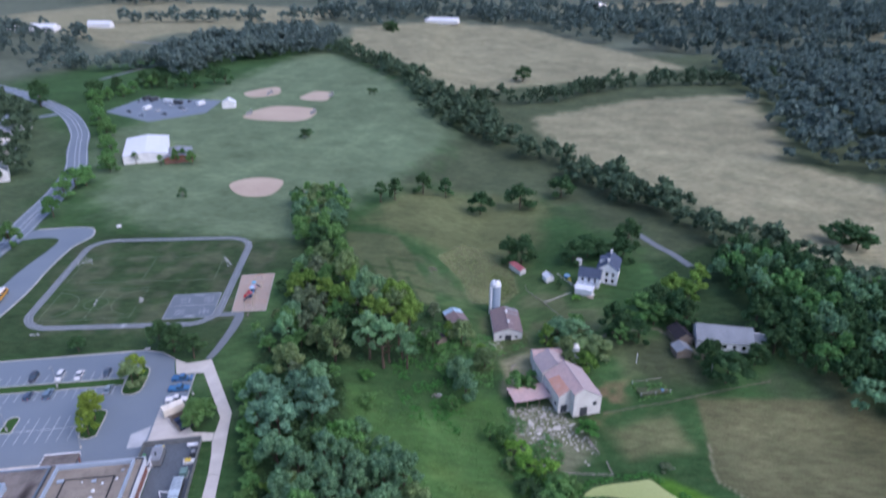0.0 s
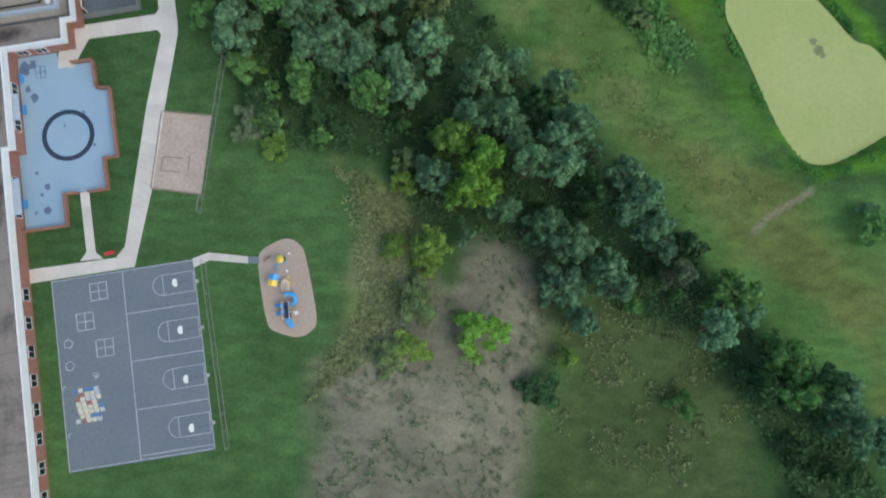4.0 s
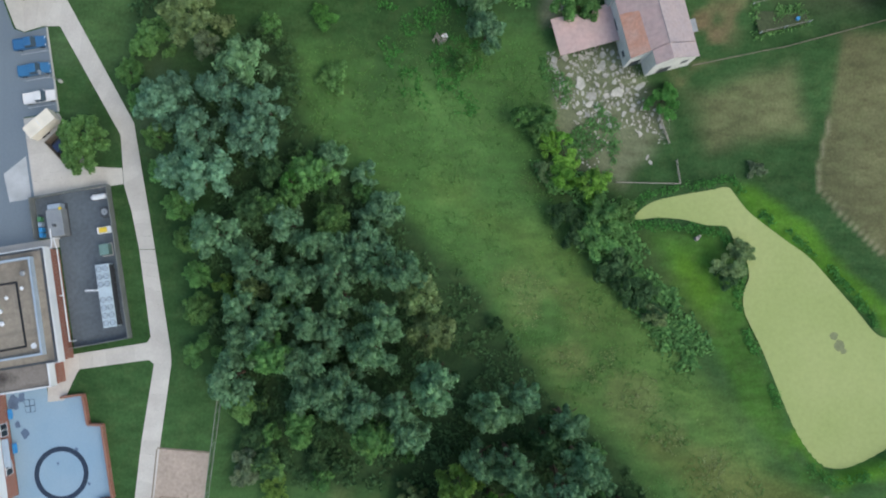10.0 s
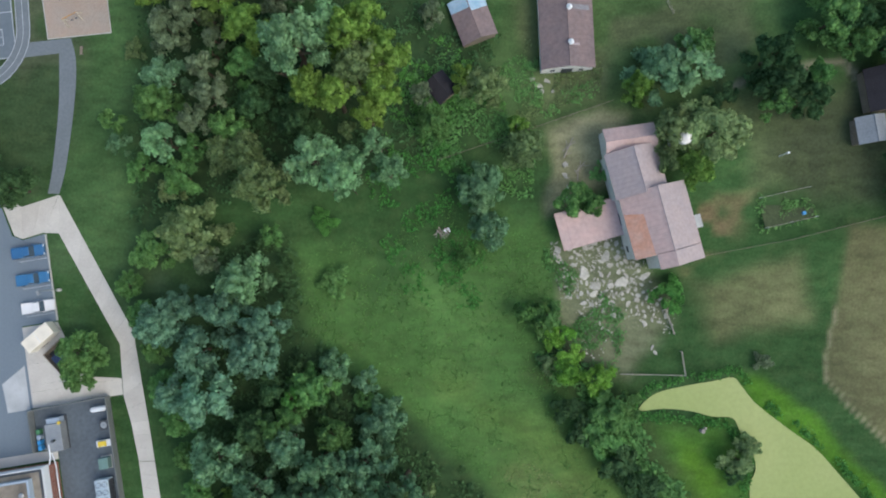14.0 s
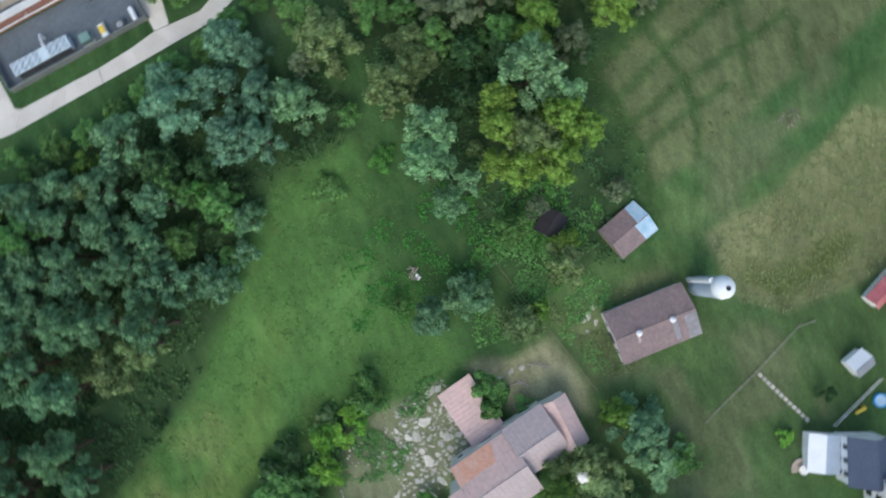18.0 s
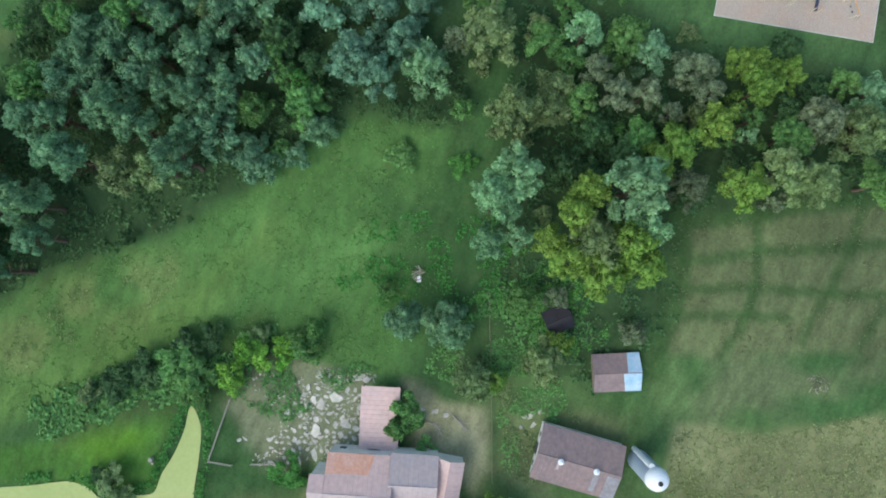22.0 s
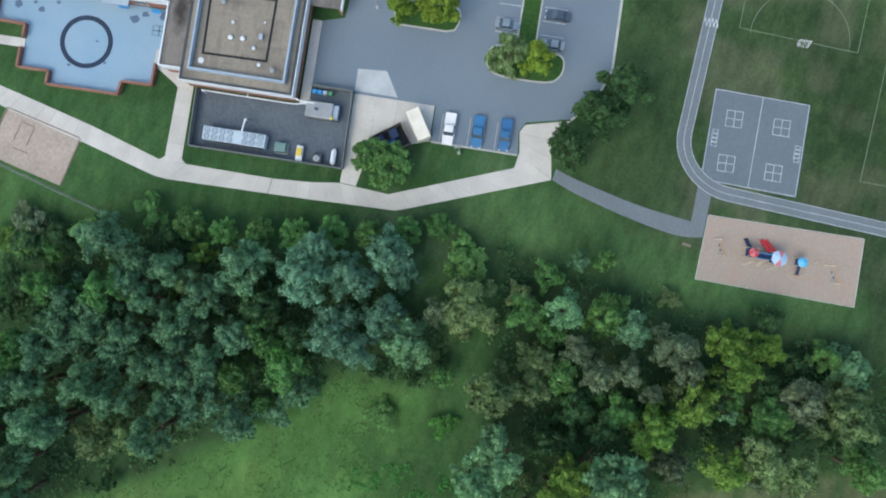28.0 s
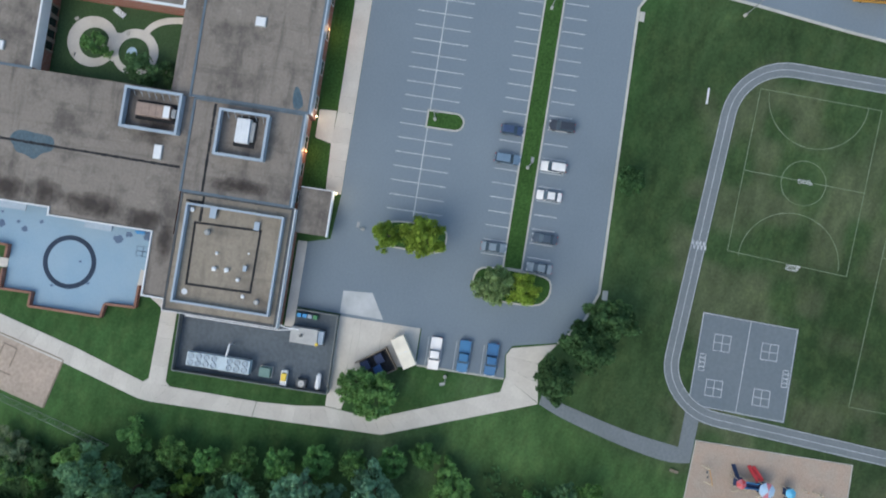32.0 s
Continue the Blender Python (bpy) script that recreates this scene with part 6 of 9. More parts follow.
bus = thing("school_bus", at_school(-71.5, 141.0, 0.05, 94), "yellow school bus with a white roof on the drive", "bus")
M_busyellow = mat("school_bus_yellow", (0.72, 0.36, 0.03), 0.4, 0.05, 2, 0.5, 0, spec=0.5)
part("body", box(B(), -5.2, 3.6, -1.2, 1.2, 0.6, 2.7, 0.12), M_busyellow, bus)
part("hood", box(B(), 3.5, 5.2, -1.05, 1.05, 0.6, 1.6, 0.15), M_busyellow, bus)
part("roof", box(B(), -5.1, 3.4, -1.12, 1.12, 2.68, 3.0, 0.14), M_white, bus)
for y in (-1, 1):
    part("window_band", box(B(), -4.9, 3.3, y * 1.18, y * 1.225, 1.85, 2.5), M_glass, bus)
    part("stripe", box(B(), -5.15, 3.5, y * 1.2, y * 1.23, 1.35, 1.45), M_dkmetal, bus)
    for x in (-3.3, 4.0):
        wheel = part("wheel", rod(B(), (x, y * 0.85, 0.48), (x, y * 1.18, 0.48), 0.48, n=16), M_tyre, bus)
        part("rim", rod(B(), (x, y * 1.18, 0.48), (x, y * 1.2, 0.48), 0.25, n=12), M_steel, wheel)
part("windscreen", box(B(), 3.58, 3.64, -1.0, 1.0, 1.65, 2.5), M_glass, bus)

# open-topped skip and its cream lid by the service pad
M_blackyard = mat("black_enclosure_asphalt", (0.05, 0.055, 0.065), 0.85, 0.25, 2, 0.5, 0.1)
M_binlid = mat("blue_bin_lid", (0.03, 0.09, 0.24), 0.5, 0.1, 3, 0.5, 0)
skip = thing("dumpster", at_school(8.9, 61.0, 0.06, 35), "dark blue-grey open dumpster enclosure beside a tree", "dumpster")
for a, b, c, d in ((-2.2, -2.05, -4.8, 1.5), (2.05, 2.2, -3.2, 1.5), (-2.05, 2.05, 1.35, 1.5)):
    part("side", box(B(), a, b, c, d, 0, 1.8), M_wood, skip)
part("floor", box(B(), -2.05, 2.05, -4.4, 1.35, -0.1, 0.05), M_blackyard, skip, "dark asphalt enclosure floor")
for x, y, mtl in ((-0.9, -3.4, M_playnavy), (0.9, -1.6, M_playblue), (-0.9, -0.6, M_playnavy)):
    bin_body = part("bin", box(B(), x - 0.85, x + 0.85, y - 0.75, y + 0.75, 0.05, 1.3, 0.06), M_playnavy, skip)
    part("lid", box(B(), x - 0.88, x + 0.88, y - 0.78, y + 0.78, 1.3, 1.38, 0.03), M_binlid if mtl is M_playblue else mtl, bin_body)
van = thing("storage_trailer", at_school(6.4, 64.3, 0.06, 32), "cream box trailer standing on the service pad", "trailer")
M_cream = mat("cream_painted_metal", (0.84, 0.78, 0.66), 0.5, 0.06, 2, 0.5, 0)
part("box_body", box(B(), -2.9, 2.9, -1.25, 1.25, 0.7, 3.0, 0.06), M_cream, van)
part("chassis", box(B(), -2.8, 2.8, -1.0, 1.0, 0.45, 0.7), M_dkmetal, van)
part("roof_seam", box(B(), -0.03, 0.03, -1.24, 1.24, 3.0, 3.03), M_white, van)
for x in (-1.6, -0.7):
    for y in (-1.0, 1.0):
        part("wheel", rod(B(), (x, y - 0.12, 0.4), (x, y + 0.12, 0.4), 0.4, n=14), M_tyre, van)


# ---- playgrounds ----
def posts(t, pts, h, material, r=0.06):
    for x, y in pts:
        part("post", rod(B(), (x, y, -0.1), (x, y, h), r, n=8), material, t)


def slide(t, a, b, w, material, label):
    """A chute with side walls from a down to b."""
    a, b = Vector(a), Vector(b)
    d = b - a
    run = Vector((d.x, d.y, 0)).normalized()
    out = Vector((-run.y, run.x, 0)) * w / 2
    bm = B()
    rows = []
    for k in range(9):
        s = k / 8
        p = a.lerp(b, s)
        p.z = a.z + (b.z - a.z) * (s * s * (3 - 2 * s))
        rows.append([bm.verts.new(p + out * f + Vector((0, 0, z))) for f, z in ((-1.1, 0.22), (-1, 0.22), (-0.9, 0.03), (0.9, 0.03), (1, 0.22), (1.1, 0.22), (1.1, -0.06), (-1.1, -0.06))])
    for r, q in zip(rows, rows[1:]):
        for i in range(8):
            j = (i + 1) % 8
            bm.faces.new((r[i], r[j], q[j], q[i]))
    bm.faces.new(rows[0]), bm.faces.new(rows[-1])
    bmesh.ops.recalc_face_normals(bm, faces=bm.faces)
    part("slide", bm, material, t, label)


def canopy_roof(t, x, y, z, r, n, h, mats, turn=0.0):
    """A faceted roof whose panels take turns in colour."""
    for k in range(n):
        bm = B()
        p = [(x + r * math.cos(radians(turn) + 2 * math.pi * (k + s) / n), y + r * math.sin(radians(turn) + 2 * math.pi * (k + s) / n)) for s in (0, 1)]
        q = [bm.verts.new((*p[0], z)), bm.verts.new((*p[1], z)), bm.verts.new((x, y, z + h)), bm.verts.new((*p[0], z - 0.08)), bm.verts.new((*p[1], z - 0.08)), bm.verts.new((x, y, z + h - 0.08))]
        for f in ((0, 1, 2), (3, 5, 4), (0, 3, 4, 1), (1, 4, 5, 2), (2, 5, 3, 0)):
            bm.faces.new([q[i] for i in f])
        part("roof_panel", bm, mats[k % len(mats)], t)


def deck(t, u, v, s, z, material=None):
    part("deck", box(B(), u - s, u + s, v - s, v + s, z - 0.08, z, 0.02), material or M_playnavy, t)


north = thing("play_structure", at_school(19.9, 129.9, 0.05), "climbing frame with red and blue roofs, slides and a bridge", "playground equipment")
M_rosepanel = mat("sun_bleached_red_roof", (0.62, 0.2, 0.24), 0.5, 0.08, 3, 0.5, 0, spec=0.4)
M_paleroof = mat("bleached_pale_blue_roof", (0.4, 0.58, 0.78), 0.5, 0.08, 3, 0.5, 0, spec=0.4)
M_playsky = mat("sky_blue_play_roof", (0.12, 0.48, 0.74), 0.45, 0.06, 3, 0.5, 0, spec=0.5)
for u, v, s in ((0.2, -2.4, 0.8), (0.6, 2.2, 1.0)):
    deck(north, u, v, s, 1.5)
    posts(north, [(u + a * s, v + b * s) for a in (-1, 1) for b in (-1, 1)], 3.0, M_playcream)
part("bridge", box(B(), 0.0, 1.0, -1.6, 1.3, 1.38, 1.46), M_playnavy, north)
for x in (0.0, 1.0):
    part("bridge_rail", box(B(), x - 0.04, x + 0.04, -1.6, 1.3, 1.46, 2.2), M_playblue, north)
canopy_roof(north, 0.2, -2.4, 3.0, 0.95, 6, 0.6, (M_playred, M_rosepanel), 10)
canopy_roof(north, 0.6, 2.2, 3.1, 1.45, 8, 0.6, (M_paleroof, M_paleroof, M_paleroof, M_rosepanel), 15)
slide(north, (-0.2, 1.2, 1.5), (-2.6, -0.2, 0.15), 0.55, M_playred, "red double slide")
slide(north, (-0.6, 1.9, 1.5), (-2.6, 0.6, 0.15), 0.55, M_playred, "red double slide")
slide(north, (-0.5, -2.6, 1.5), (-2.4, -3.0, 0.15), 0.6, M_playnavy, "dark blue slide")
for k, (a, b) in enumerate((((1.6, 3.0), (2.9, 2.0)), ((1.7, -1.8), (2.6, -2.8)), ((1.2, 0.4), (2.4, -0.3)))):
    bm = B()
    for s in (-0.25, 0.25):
        rod(bm, (a[0], a[1] + s, 1.5), (b[0], b[1] + s, 0), 0.03, n=6)
    for f in (0.2, 0.4, 0.6, 0.8):
        x, y = a[0] + (b[0] - a[0]) * f, a[1] + (b[1] - a[1]) * f
        rod(bm, (x, y - 0.25, 1.5 - 1.5 * f), (x, y + 0.25, 1.5 - 1.5 * f), 0.025, n=6)
    part("ladder", bm, M_playcream, north)
small = thing("play_tower", at_school(20.5, 136.6, 0.05), "small climbing tower with a blue roof", "playground equipment")
deck(small, 0, 0, 0.7, 1.2)
posts(small, [(a * 0.7, b * 0.7) for a in (-1, 1) for b in (-1, 1)], 2.6, M_playcream)
canopy_roof(small, 0, 0, 2.6, 0.95, 8, 0.5, (M_playsky,), 22)
slide(small, (0.7, 0, 1.2), (2.3, 0.5, 0.1), 0.45, M_playnavy, "dark slide")
for (u0, v0), (u1, v1) in (((18.6, 121.9), (21.4, 122.8)), ((20.2, 142.6), (23.3, 144.0))):
    sw = thing("swing_frame", at_school(0, 0, 0.05), "small swing frame with cream legs and an orange beam", "playground equipment", "swing frames")
    part("beam", rod(B(), (u0, v0, 2.2), (u1, v1, 2.2), 0.09, n=8), M_orange, sw)
    for u, v in ((u0, v0), (u1, v1)):
        for d in (-0.7, 0.7):
            part("leg", rod(B(), (u, v, 2.25), (u, v + d, -0.1), 0.08, n=8), M_playcream, sw)
    for f in (0.35, 0.65):
        u, v = u0 + (u1 - u0) * f, v0 + (v1 - v0) * f
        part("seat", box(B(), u - 0.22, u + 0.22, v - 0.12, v + 0.12, 0.5, 0.55, 0.02), M_dkmetal, sw)
        for d in (-0.2, 0.2):
            part("chain", rod(B(), (u + d, v, 0.55), (u + d, v, 2.2), 0.02, n=5), M_steel, sw)
for u, v in ((20.0, 140.1), (23.0, 136.4), (23.0, 137.5)):
    pp = thing("play_post", at_school(u, v, 0.05), "cream climbing post set in mulch", "playground equipment", "play posts")
    part("post", rod(B(), (0, 0, -0.1), (0, 0, 1.9), 0.09, n=8), M_playcream, pp)
    part("cap", rod(B(), (0, 0, 1.9), (0, 0, 2.0), 0.12, 0.06, n=8), M_orange, pp)
south = thing("play_structure", at_school(36.9, -38.5, 0.05, -4), "blue and cream climbing frame with slides on mulch", "playground equipment")
deck(south, 0.2, 0.2, 0.55, 1.3)
deck(south, 0.3, -1.6, 0.6, 1.3)
part("bridge", box(B(), -0.2, 0.6, -1.1, 0.0, 1.22, 1.3), M_playnavy, south)
posts(south, [(a, b) for a in (-0.45, 0.85) for b in (-2.2, -1.0, -0.3, 0.8)], 2.5, M_playcream, 0.075)
for y0, y1 in ((-2.2, 0.8),):
    for x in (-0.45, 0.85):
        part("top_rail", rod(B(), (x, y0, 2.5), (x, y1, 2.5), 0.07, n=8), M_playcream, south)
slide(south, (-0.3, 0.1, 1.3), (-2.3, 0.5, 0.1), 0.6, M_playblue, "blue slide")
slide(south, (-0.3, -0.9, 1.3), (-2.1, -1.2, 0.1), 0.6, M_playblue, "blue slide")
slide(south, (0.3, -2.2, 1.3), (0.7, -3.9, 0.1), 0.9, M_playblue, "wide blue slide")
bm = B()
pts = [(0.6 + 1.25 * math.sin(a), 1.3 + 1.0 * math.cos(a), 1.5 - 0.25 * a) for a in np.linspace(-0.6, 3.0, 12)]
loops = []
for k, p in enumerate(pts):
    way = Vector(pts[min(k + 1, 11)]) - Vector(pts[max(k - 1, 0)])
    side = way.cross(Vector((0, 0, 1))).normalized()
    rise = side.cross(way).normalized()
    loops.append([bm.verts.new(Vector(p) + side * 0.4 * math.cos(b) + rise * 0.4 * math.sin(b)) for b in np.linspace(0, 6.2832, 13)[:-1]])
for p, q in zip(loops, loops[1:]):
    for k in range(12):
        bm.faces.new((p[k], p[(k + 1) % 12], q[(k + 1) % 12], q[k]))
bmesh.ops.recalc_face_normals(bm, faces=bm.faces)
part("tube_slide", bm, M_playblue, south, "curved blue tube slide")
part("crow_nest", rod(B(), (2.0, -1.3, 1.6), (2.0, -1.3, 2.0), 0.35, n=12), M_white, south)
part("arm", rod(B(), (0.85, -1.0, 1.7), (2.0, -1.3, 1.7), 0.06, n=8), M_playcream, south)
part("loop_post", rod(B(), (2.0, -1.3, -0.1), (2.0, -1.3, 1.6), 0.06, n=8), M_playcream, south)
part("arch_climber", band(B(), [(0.1 + 0.75 * math.cos(a), 3.6 + 1.4 * math.sin(a)) for a in np.linspace(0, 6.283, 25)[:-1]], [(0.1 + 0.55 * math.cos(a), 3.6 + 1.2 * math.sin(a)) for a in np.linspace(0, 6.283, 25)[:-1]], 1.1, 1.25), M_playcream, south, "cream oval loop climber")
part("arch_climber", band(B(), [(0.1 + 0.3 * math.cos(a), 3.6 + 1.2 * math.sin(a)) for a in np.linspace(0, 6.283, 25)[:-1]], [(0.1 + 0.15 * math.cos(a), 3.6 + 1.0 * math.sin(a)) for a in np.linspace(0, 6.283, 25)[:-1]], 1.1, 1.24), M_playcream, south)
posts(south, [(0.1, 2.2), (0.1, 5.0)], 1.3, M_playcream)
tw = thing("play_tower", at_school(35.5, -33.4, 0.05, -20), "small play tower with a blue and yellow roof", "playground equipment")
deck(tw, 0, 0, 0.6, 1.0)
posts(tw, [(a * 0.6, b * 0.6) for a in (-1, 1) for b in (-1, 1)], 2.2, M_playblue)
for y0, y1, mtl in ((-1.1, 0, M_playyellow), (0, 1.1, M_playblue)):
    bm = B()
    for x0, x1, z0, z1 in ((-0.85, 0, 2.2, 2.55), (0, 0.85, 2.55, 2.2)):
        q = [bm.verts.new(c) for c in ((x0, y0, z0), (x1, y0, z1), (x1, y1, z1), (x0, y1, z0), (x0, y0, z0 - 0.06), (x1, y0, z1 - 0.06), (x1, y1, z1 - 0.06), (x0, y1, z0 - 0.06))]
        for f in ((0, 1, 2, 3), (7, 6, 5, 4), (0, 4, 5, 1), (2, 6, 7, 3), (1, 5, 6, 2), (3, 7, 4, 0)):
            bm.faces.new([q[i] for i in f])
    part("roof_panel", bm, mtl, tw)
tw = thing("play_tower", at_school(37.2, -29.8, 0.05), "small yellow-roofed play tower with blue panels", "playground equipment")
deck(tw, 0, 0, 0.55, 1.0)
posts(tw, [(a * 0.55, b * 0.55) for a in (-1, 1) for b in (-1, 1)], 2.2, M_playblue)
canopy_roof(tw, 0, 0, 2.2, 0.8, 6, 0.45, (M_playyellow,), 0)
part("panel", box(B(), -0.5, 0.5, -0.75, -0.62, 0.9, 1.7, 0.03), M_playblue, tw)
part("panel", box(B(), 0.62, 0.75, -0.4, 0.5, 0.9, 1.6, 0.03), M_playnavy, tw)
for k, (u, v) in enumerate(((36.0, -31.4), (37.8, -32.0), (37.9, -33.2), (35.9, -30.6), (38.6, -28.8), (37.9, -34.2))):
    st = thing("stepping_post", at_school(u, v, 0.05), "low coloured stepping post in mulch", "stepping post", "stepping posts")
    part("post", rod(B(), (0, 0, -0.1), (0, 0, 0.4), 0.08, n=8), M_steel, st)
    part("step", rod(B(), (0, 0, 0.4), (0, 0, 0.5), 0.24, n=12), (M_playblue, M_white, M_playyellow)[k % 3], st)
for u, v, a in ((34.4, -29.1, 30), (20.4, 116.3, 80)):
    bn = thing("bench", at_school(u, v, 0.0, a), "brown wooden bench near a playground", "bench", "playground benches")
    for k in range(3):
        part("slat", box(B(), -0.8, 0.8, -0.25 + 0.17 * k, -0.1 + 0.17 * k, 0.42, 0.47), M_wood, bn)
    for x in (-0.65, 0.65):
        part("leg", box(B(), x - 0.04, x + 0.04, -0.2, 0.2, -0.02, 0.42), M_dkmetal, bn)
bn = thing("aluminium_bench", at_school(-48.6, 112.3, 0.0, 0), "long aluminium bench on the grass by the track", "bench")
part("seat", box(B(), -1.5, 1.5, -0.15, 0.15, 0.42, 0.48, 0.02), M_white, bn)
for x in (-1.2, 1.2):
    part("leg", box(B(), x - 0.04, x + 0.04, -0.12, 0.12, -0.02, 0.42), M_steel, bn)


# ---- the farm ----
def pitched(name, x, y, turn, length, width, eave, ridge, walls, roofs, label, category, over=0.3, seams=0.9, base=None, doors=()):
    """A gabled building with its ridge along its own y axis; roofs: one material a slope, west then east."""
    z = (land1(x, y) if base is None else base) - 0.1
    t = thing(name, pose(x, y, z, 0, 0, turn), label, category)
    l, w = length / 2, width / 2
    bm = B()
    sec = [(-w, 0), (w, 0), (w, eave), (0, ridge), (-w, eave)]
    a = [bm.verts.new((p, -l, q)) for p, q in sec]
    b = [bm.verts.new((p, l, q)) for p, q in sec]
    bm.faces.new(a), bm.faces.new(b[::-1])
    for i in range(5):
        j = (i + 1) % 5
        bm.faces.new((a[j], a[i], b[i], b[j]))
    bmesh.ops.recalc_face_normals(bm, faces=bm.faces)
    part("wall", bm, walls, t)
    k = (ridge - eave) / w
    for s, mtl in ((-1, roofs[0]), (1, roofs[-1])):
        bm = B()
        x0, x1 = s * (w + over), 0.0
        z0, z1 = eave - k * over + 0.06, ridge + 0.06
        q = [bm.verts.new(c) for c in ((x0, -l - over, z0), (x1, -l - over, z1), (x1, l + over, z1), (x0, l + over, z0))]
        r = [bm.verts.new(c) for c in ((x0, -l - over, z0 + 0.08), (x1, -l - over, z1 + 0.08), (x1, l + over, z1 + 0.08), (x0, l + over, z0 + 0.08))]
        for f in ((q[3], q[2], q[1], q[0]), (r[0], r[1], r[2], r[3])):
            bm.faces.new(f)
        for i in range(4):
            j = (i + 1) % 4
            bm.faces.new((q[i], q[j], r[j], r[i]))
        bmesh.ops.recalc_face_normals(bm, faces=bm.faces)
        slope = part("roof_slope", bm, mtl, t)
        n = int((length + 2 * over) / seams)
        for i in range(n + 1):
            yy = -l - over + 0.05 + (length + 2 * over - 0.1) * i / n
            part("roof_seam", rod(B(), (x0, yy, z0 + 0.09), (x1, yy, z1 + 0.09), 0.035, n=4), mtl, slope)
    part("ridge_cap", rod(B(), (0, -l - over, ridge + 0.14), (0, l + over, ridge + 0.14), 0.12, n=6), roofs[-1], t)
    for sx, sy, dw, dh, dz, mtl in doors:
        part("opening", box(B(), sx - dw / 2 if abs(sy) >= l - 0.1 else sx - 0.06, sx + dw / 2 if abs(sy) >= l - 0.1 else sx + 0.06, sy - 0.06 if abs(sy) >= l - 0.1 else sy - dw / 2, sy + 0.06 if abs(sy) >= l - 0.1 else sy + dw / 2, dz, dz + dh), mtl, t, "door or window opening")
    return t


barn = pitched("barn", 40.3, 166.5, 13.6, 12.2, 12.6, 6.2, 10.0, M_boards, (M_pinkroof, M_mauveroof), "old barn with a faded pink metal roof and white walls", "barn", over=0.2, doors=((-4.5, -6.12, 2.0, 2.6, 0.2, M_dkmetal), (-6.32, 2, 2.4, 2.6, 0.2, M_dkmetal), (-6.32, -4, 1.2, 1.2, 1.6, M_dkmetal)))
k_ = 3.8 / 6.3
bm = B()
sec = [(-2.6, 0), (6.3, 0), (6.3, 6.2), (0, 10.0), (-2.6, 10.0 - 2.6 * k_)]
lo, hi = [bm.verts.new((x, -8.9, z)) for x, z in sec], [bm.verts.new((x, -6.1, z)) for x, z in sec]
bm.faces.new(lo), bm.faces.new(hi[::-1])
for i in range(5):
    bm.faces.new((lo[(i + 1) % 5], lo[i], hi[i], hi[(i + 1) % 5]))
bmesh.ops.recalc_face_normals(bm, faces=bm.faces)
part("bay_wall", bm, M_boards, barn, "weathered white boards of the end bay")
for x0, x1, mtl in ((-2.9, 0.0, M_pinkroof), (0.0, 6.5, M_mauveroof)):
    bm = B()
    q = [bm.verts.new((x, y, 10.0 - abs(x) * k_ + dz)) for dz in (0.06, 0.14) for x, y in ((x0, -9.1), (x1, -9.1), (x1, -6.0), (x0, -6.0))]
    for f in ((3, 2, 1, 0), (4, 5, 6, 7), (0, 1, 5, 4), (1, 2, 6, 5), (2, 3, 7, 6), (3, 0, 4, 7)):
        bm.faces.new([q[i] for i in f])
    bmesh.ops.recalc_face_normals(bm, faces=bm.faces)
    part("bay_roof", bm, mtl, barn)
for x, w, h, z in ((-0.5, 2.4, 3.0, 0.2), (3.6, 1.2, 1.4, 3.4)):
    part("opening", box(B(), x, x + w, -8.98, -8.86, z, z + h), M_dkmetal, barn, "dark doorway or window")
bm = B()
q = [(-6.45, -6.25), (-3.1, -6.25), (-3.3, 1.8), (-6.45, 2.6)]
lo = [bm.verts.new((x, y, 6.2 + (x + 6.3) * k_ + 0.16)) for x, y in q]
hi = [bm.verts.new((x, y, 6.2 + (x + 6.3) * k_ + 0.2)) for x, y in q]
bm.faces.new(hi), bm.faces.new(lo[::-1])
for i in range(4):
    bm.faces.new((lo[i], lo[(i + 1) % 4], hi[(i + 1) % 4], hi[i]))
part("rust_patch", bm, M_rust, barn, "orange rusted roof sheets")
pitched("barn_wing", 35.9, 175.9, 14, 8.4, 9.6, 5.4, 8.0, M_boards, (M_mauveroof, M_mauveroof), "mauve-grey roofed wing joined to the barn", "barn wing")
pitched("barn_wing", 35.0, 181.9, 97, 9.4, 5.0, 4.4, 5.8, M_boards, (M_pinkroof, M_pinkroof), "low wing with a dusty pink metal roof", "barn wing")
lean = thing("open_shed", pose(27.8, 166.1, land1(27.8, 166.1) - 0.1, 0, 0, 14.5), "open-sided shed with a flat dusty pink metal roof", "shed")
bm = B()
for z0, z1 in ((3.0, 3.1),):
    pts = [(-6.3, -3.7), (6.4, -3.7), (6.4, 3.9), (3.0, 3.9), (2.2, 3.2), (1.6, 2.2), (0.2, 2.0), (-0.6, 2.9), (-1.4, 3.9), (-6.3, 3.9)]
    prism(bm, pts, z0, z1)
roof = part("roof_sheet", bm, M_pinkroof, lean)
for i in range(15):
    x = -6.2 + 12.5 * i / 14
    top = 3.9 if x < -1.4 or x > 3 else 1.9
    part("roof_seam", rod(B(), (x, -3.7, 3.12), (x, top, 3.12), 0.03, n=4), M_pinkroof, roof)
for x in (-6.0, -2, 2, 6.0):
    for y in (-3.4, 3.4):
        if not (-1.5 < x < 3 and y > 0):
            part("post", box(B(), x - 0.1, x + 0.1, y - 0.1, y + 0.1, -0.2, 3.0), M_wood, lean)
part("back_wall", box(B(), 6.1, 6.25, -3.5, 3.5, 0, 2.95), M_boards, lean)

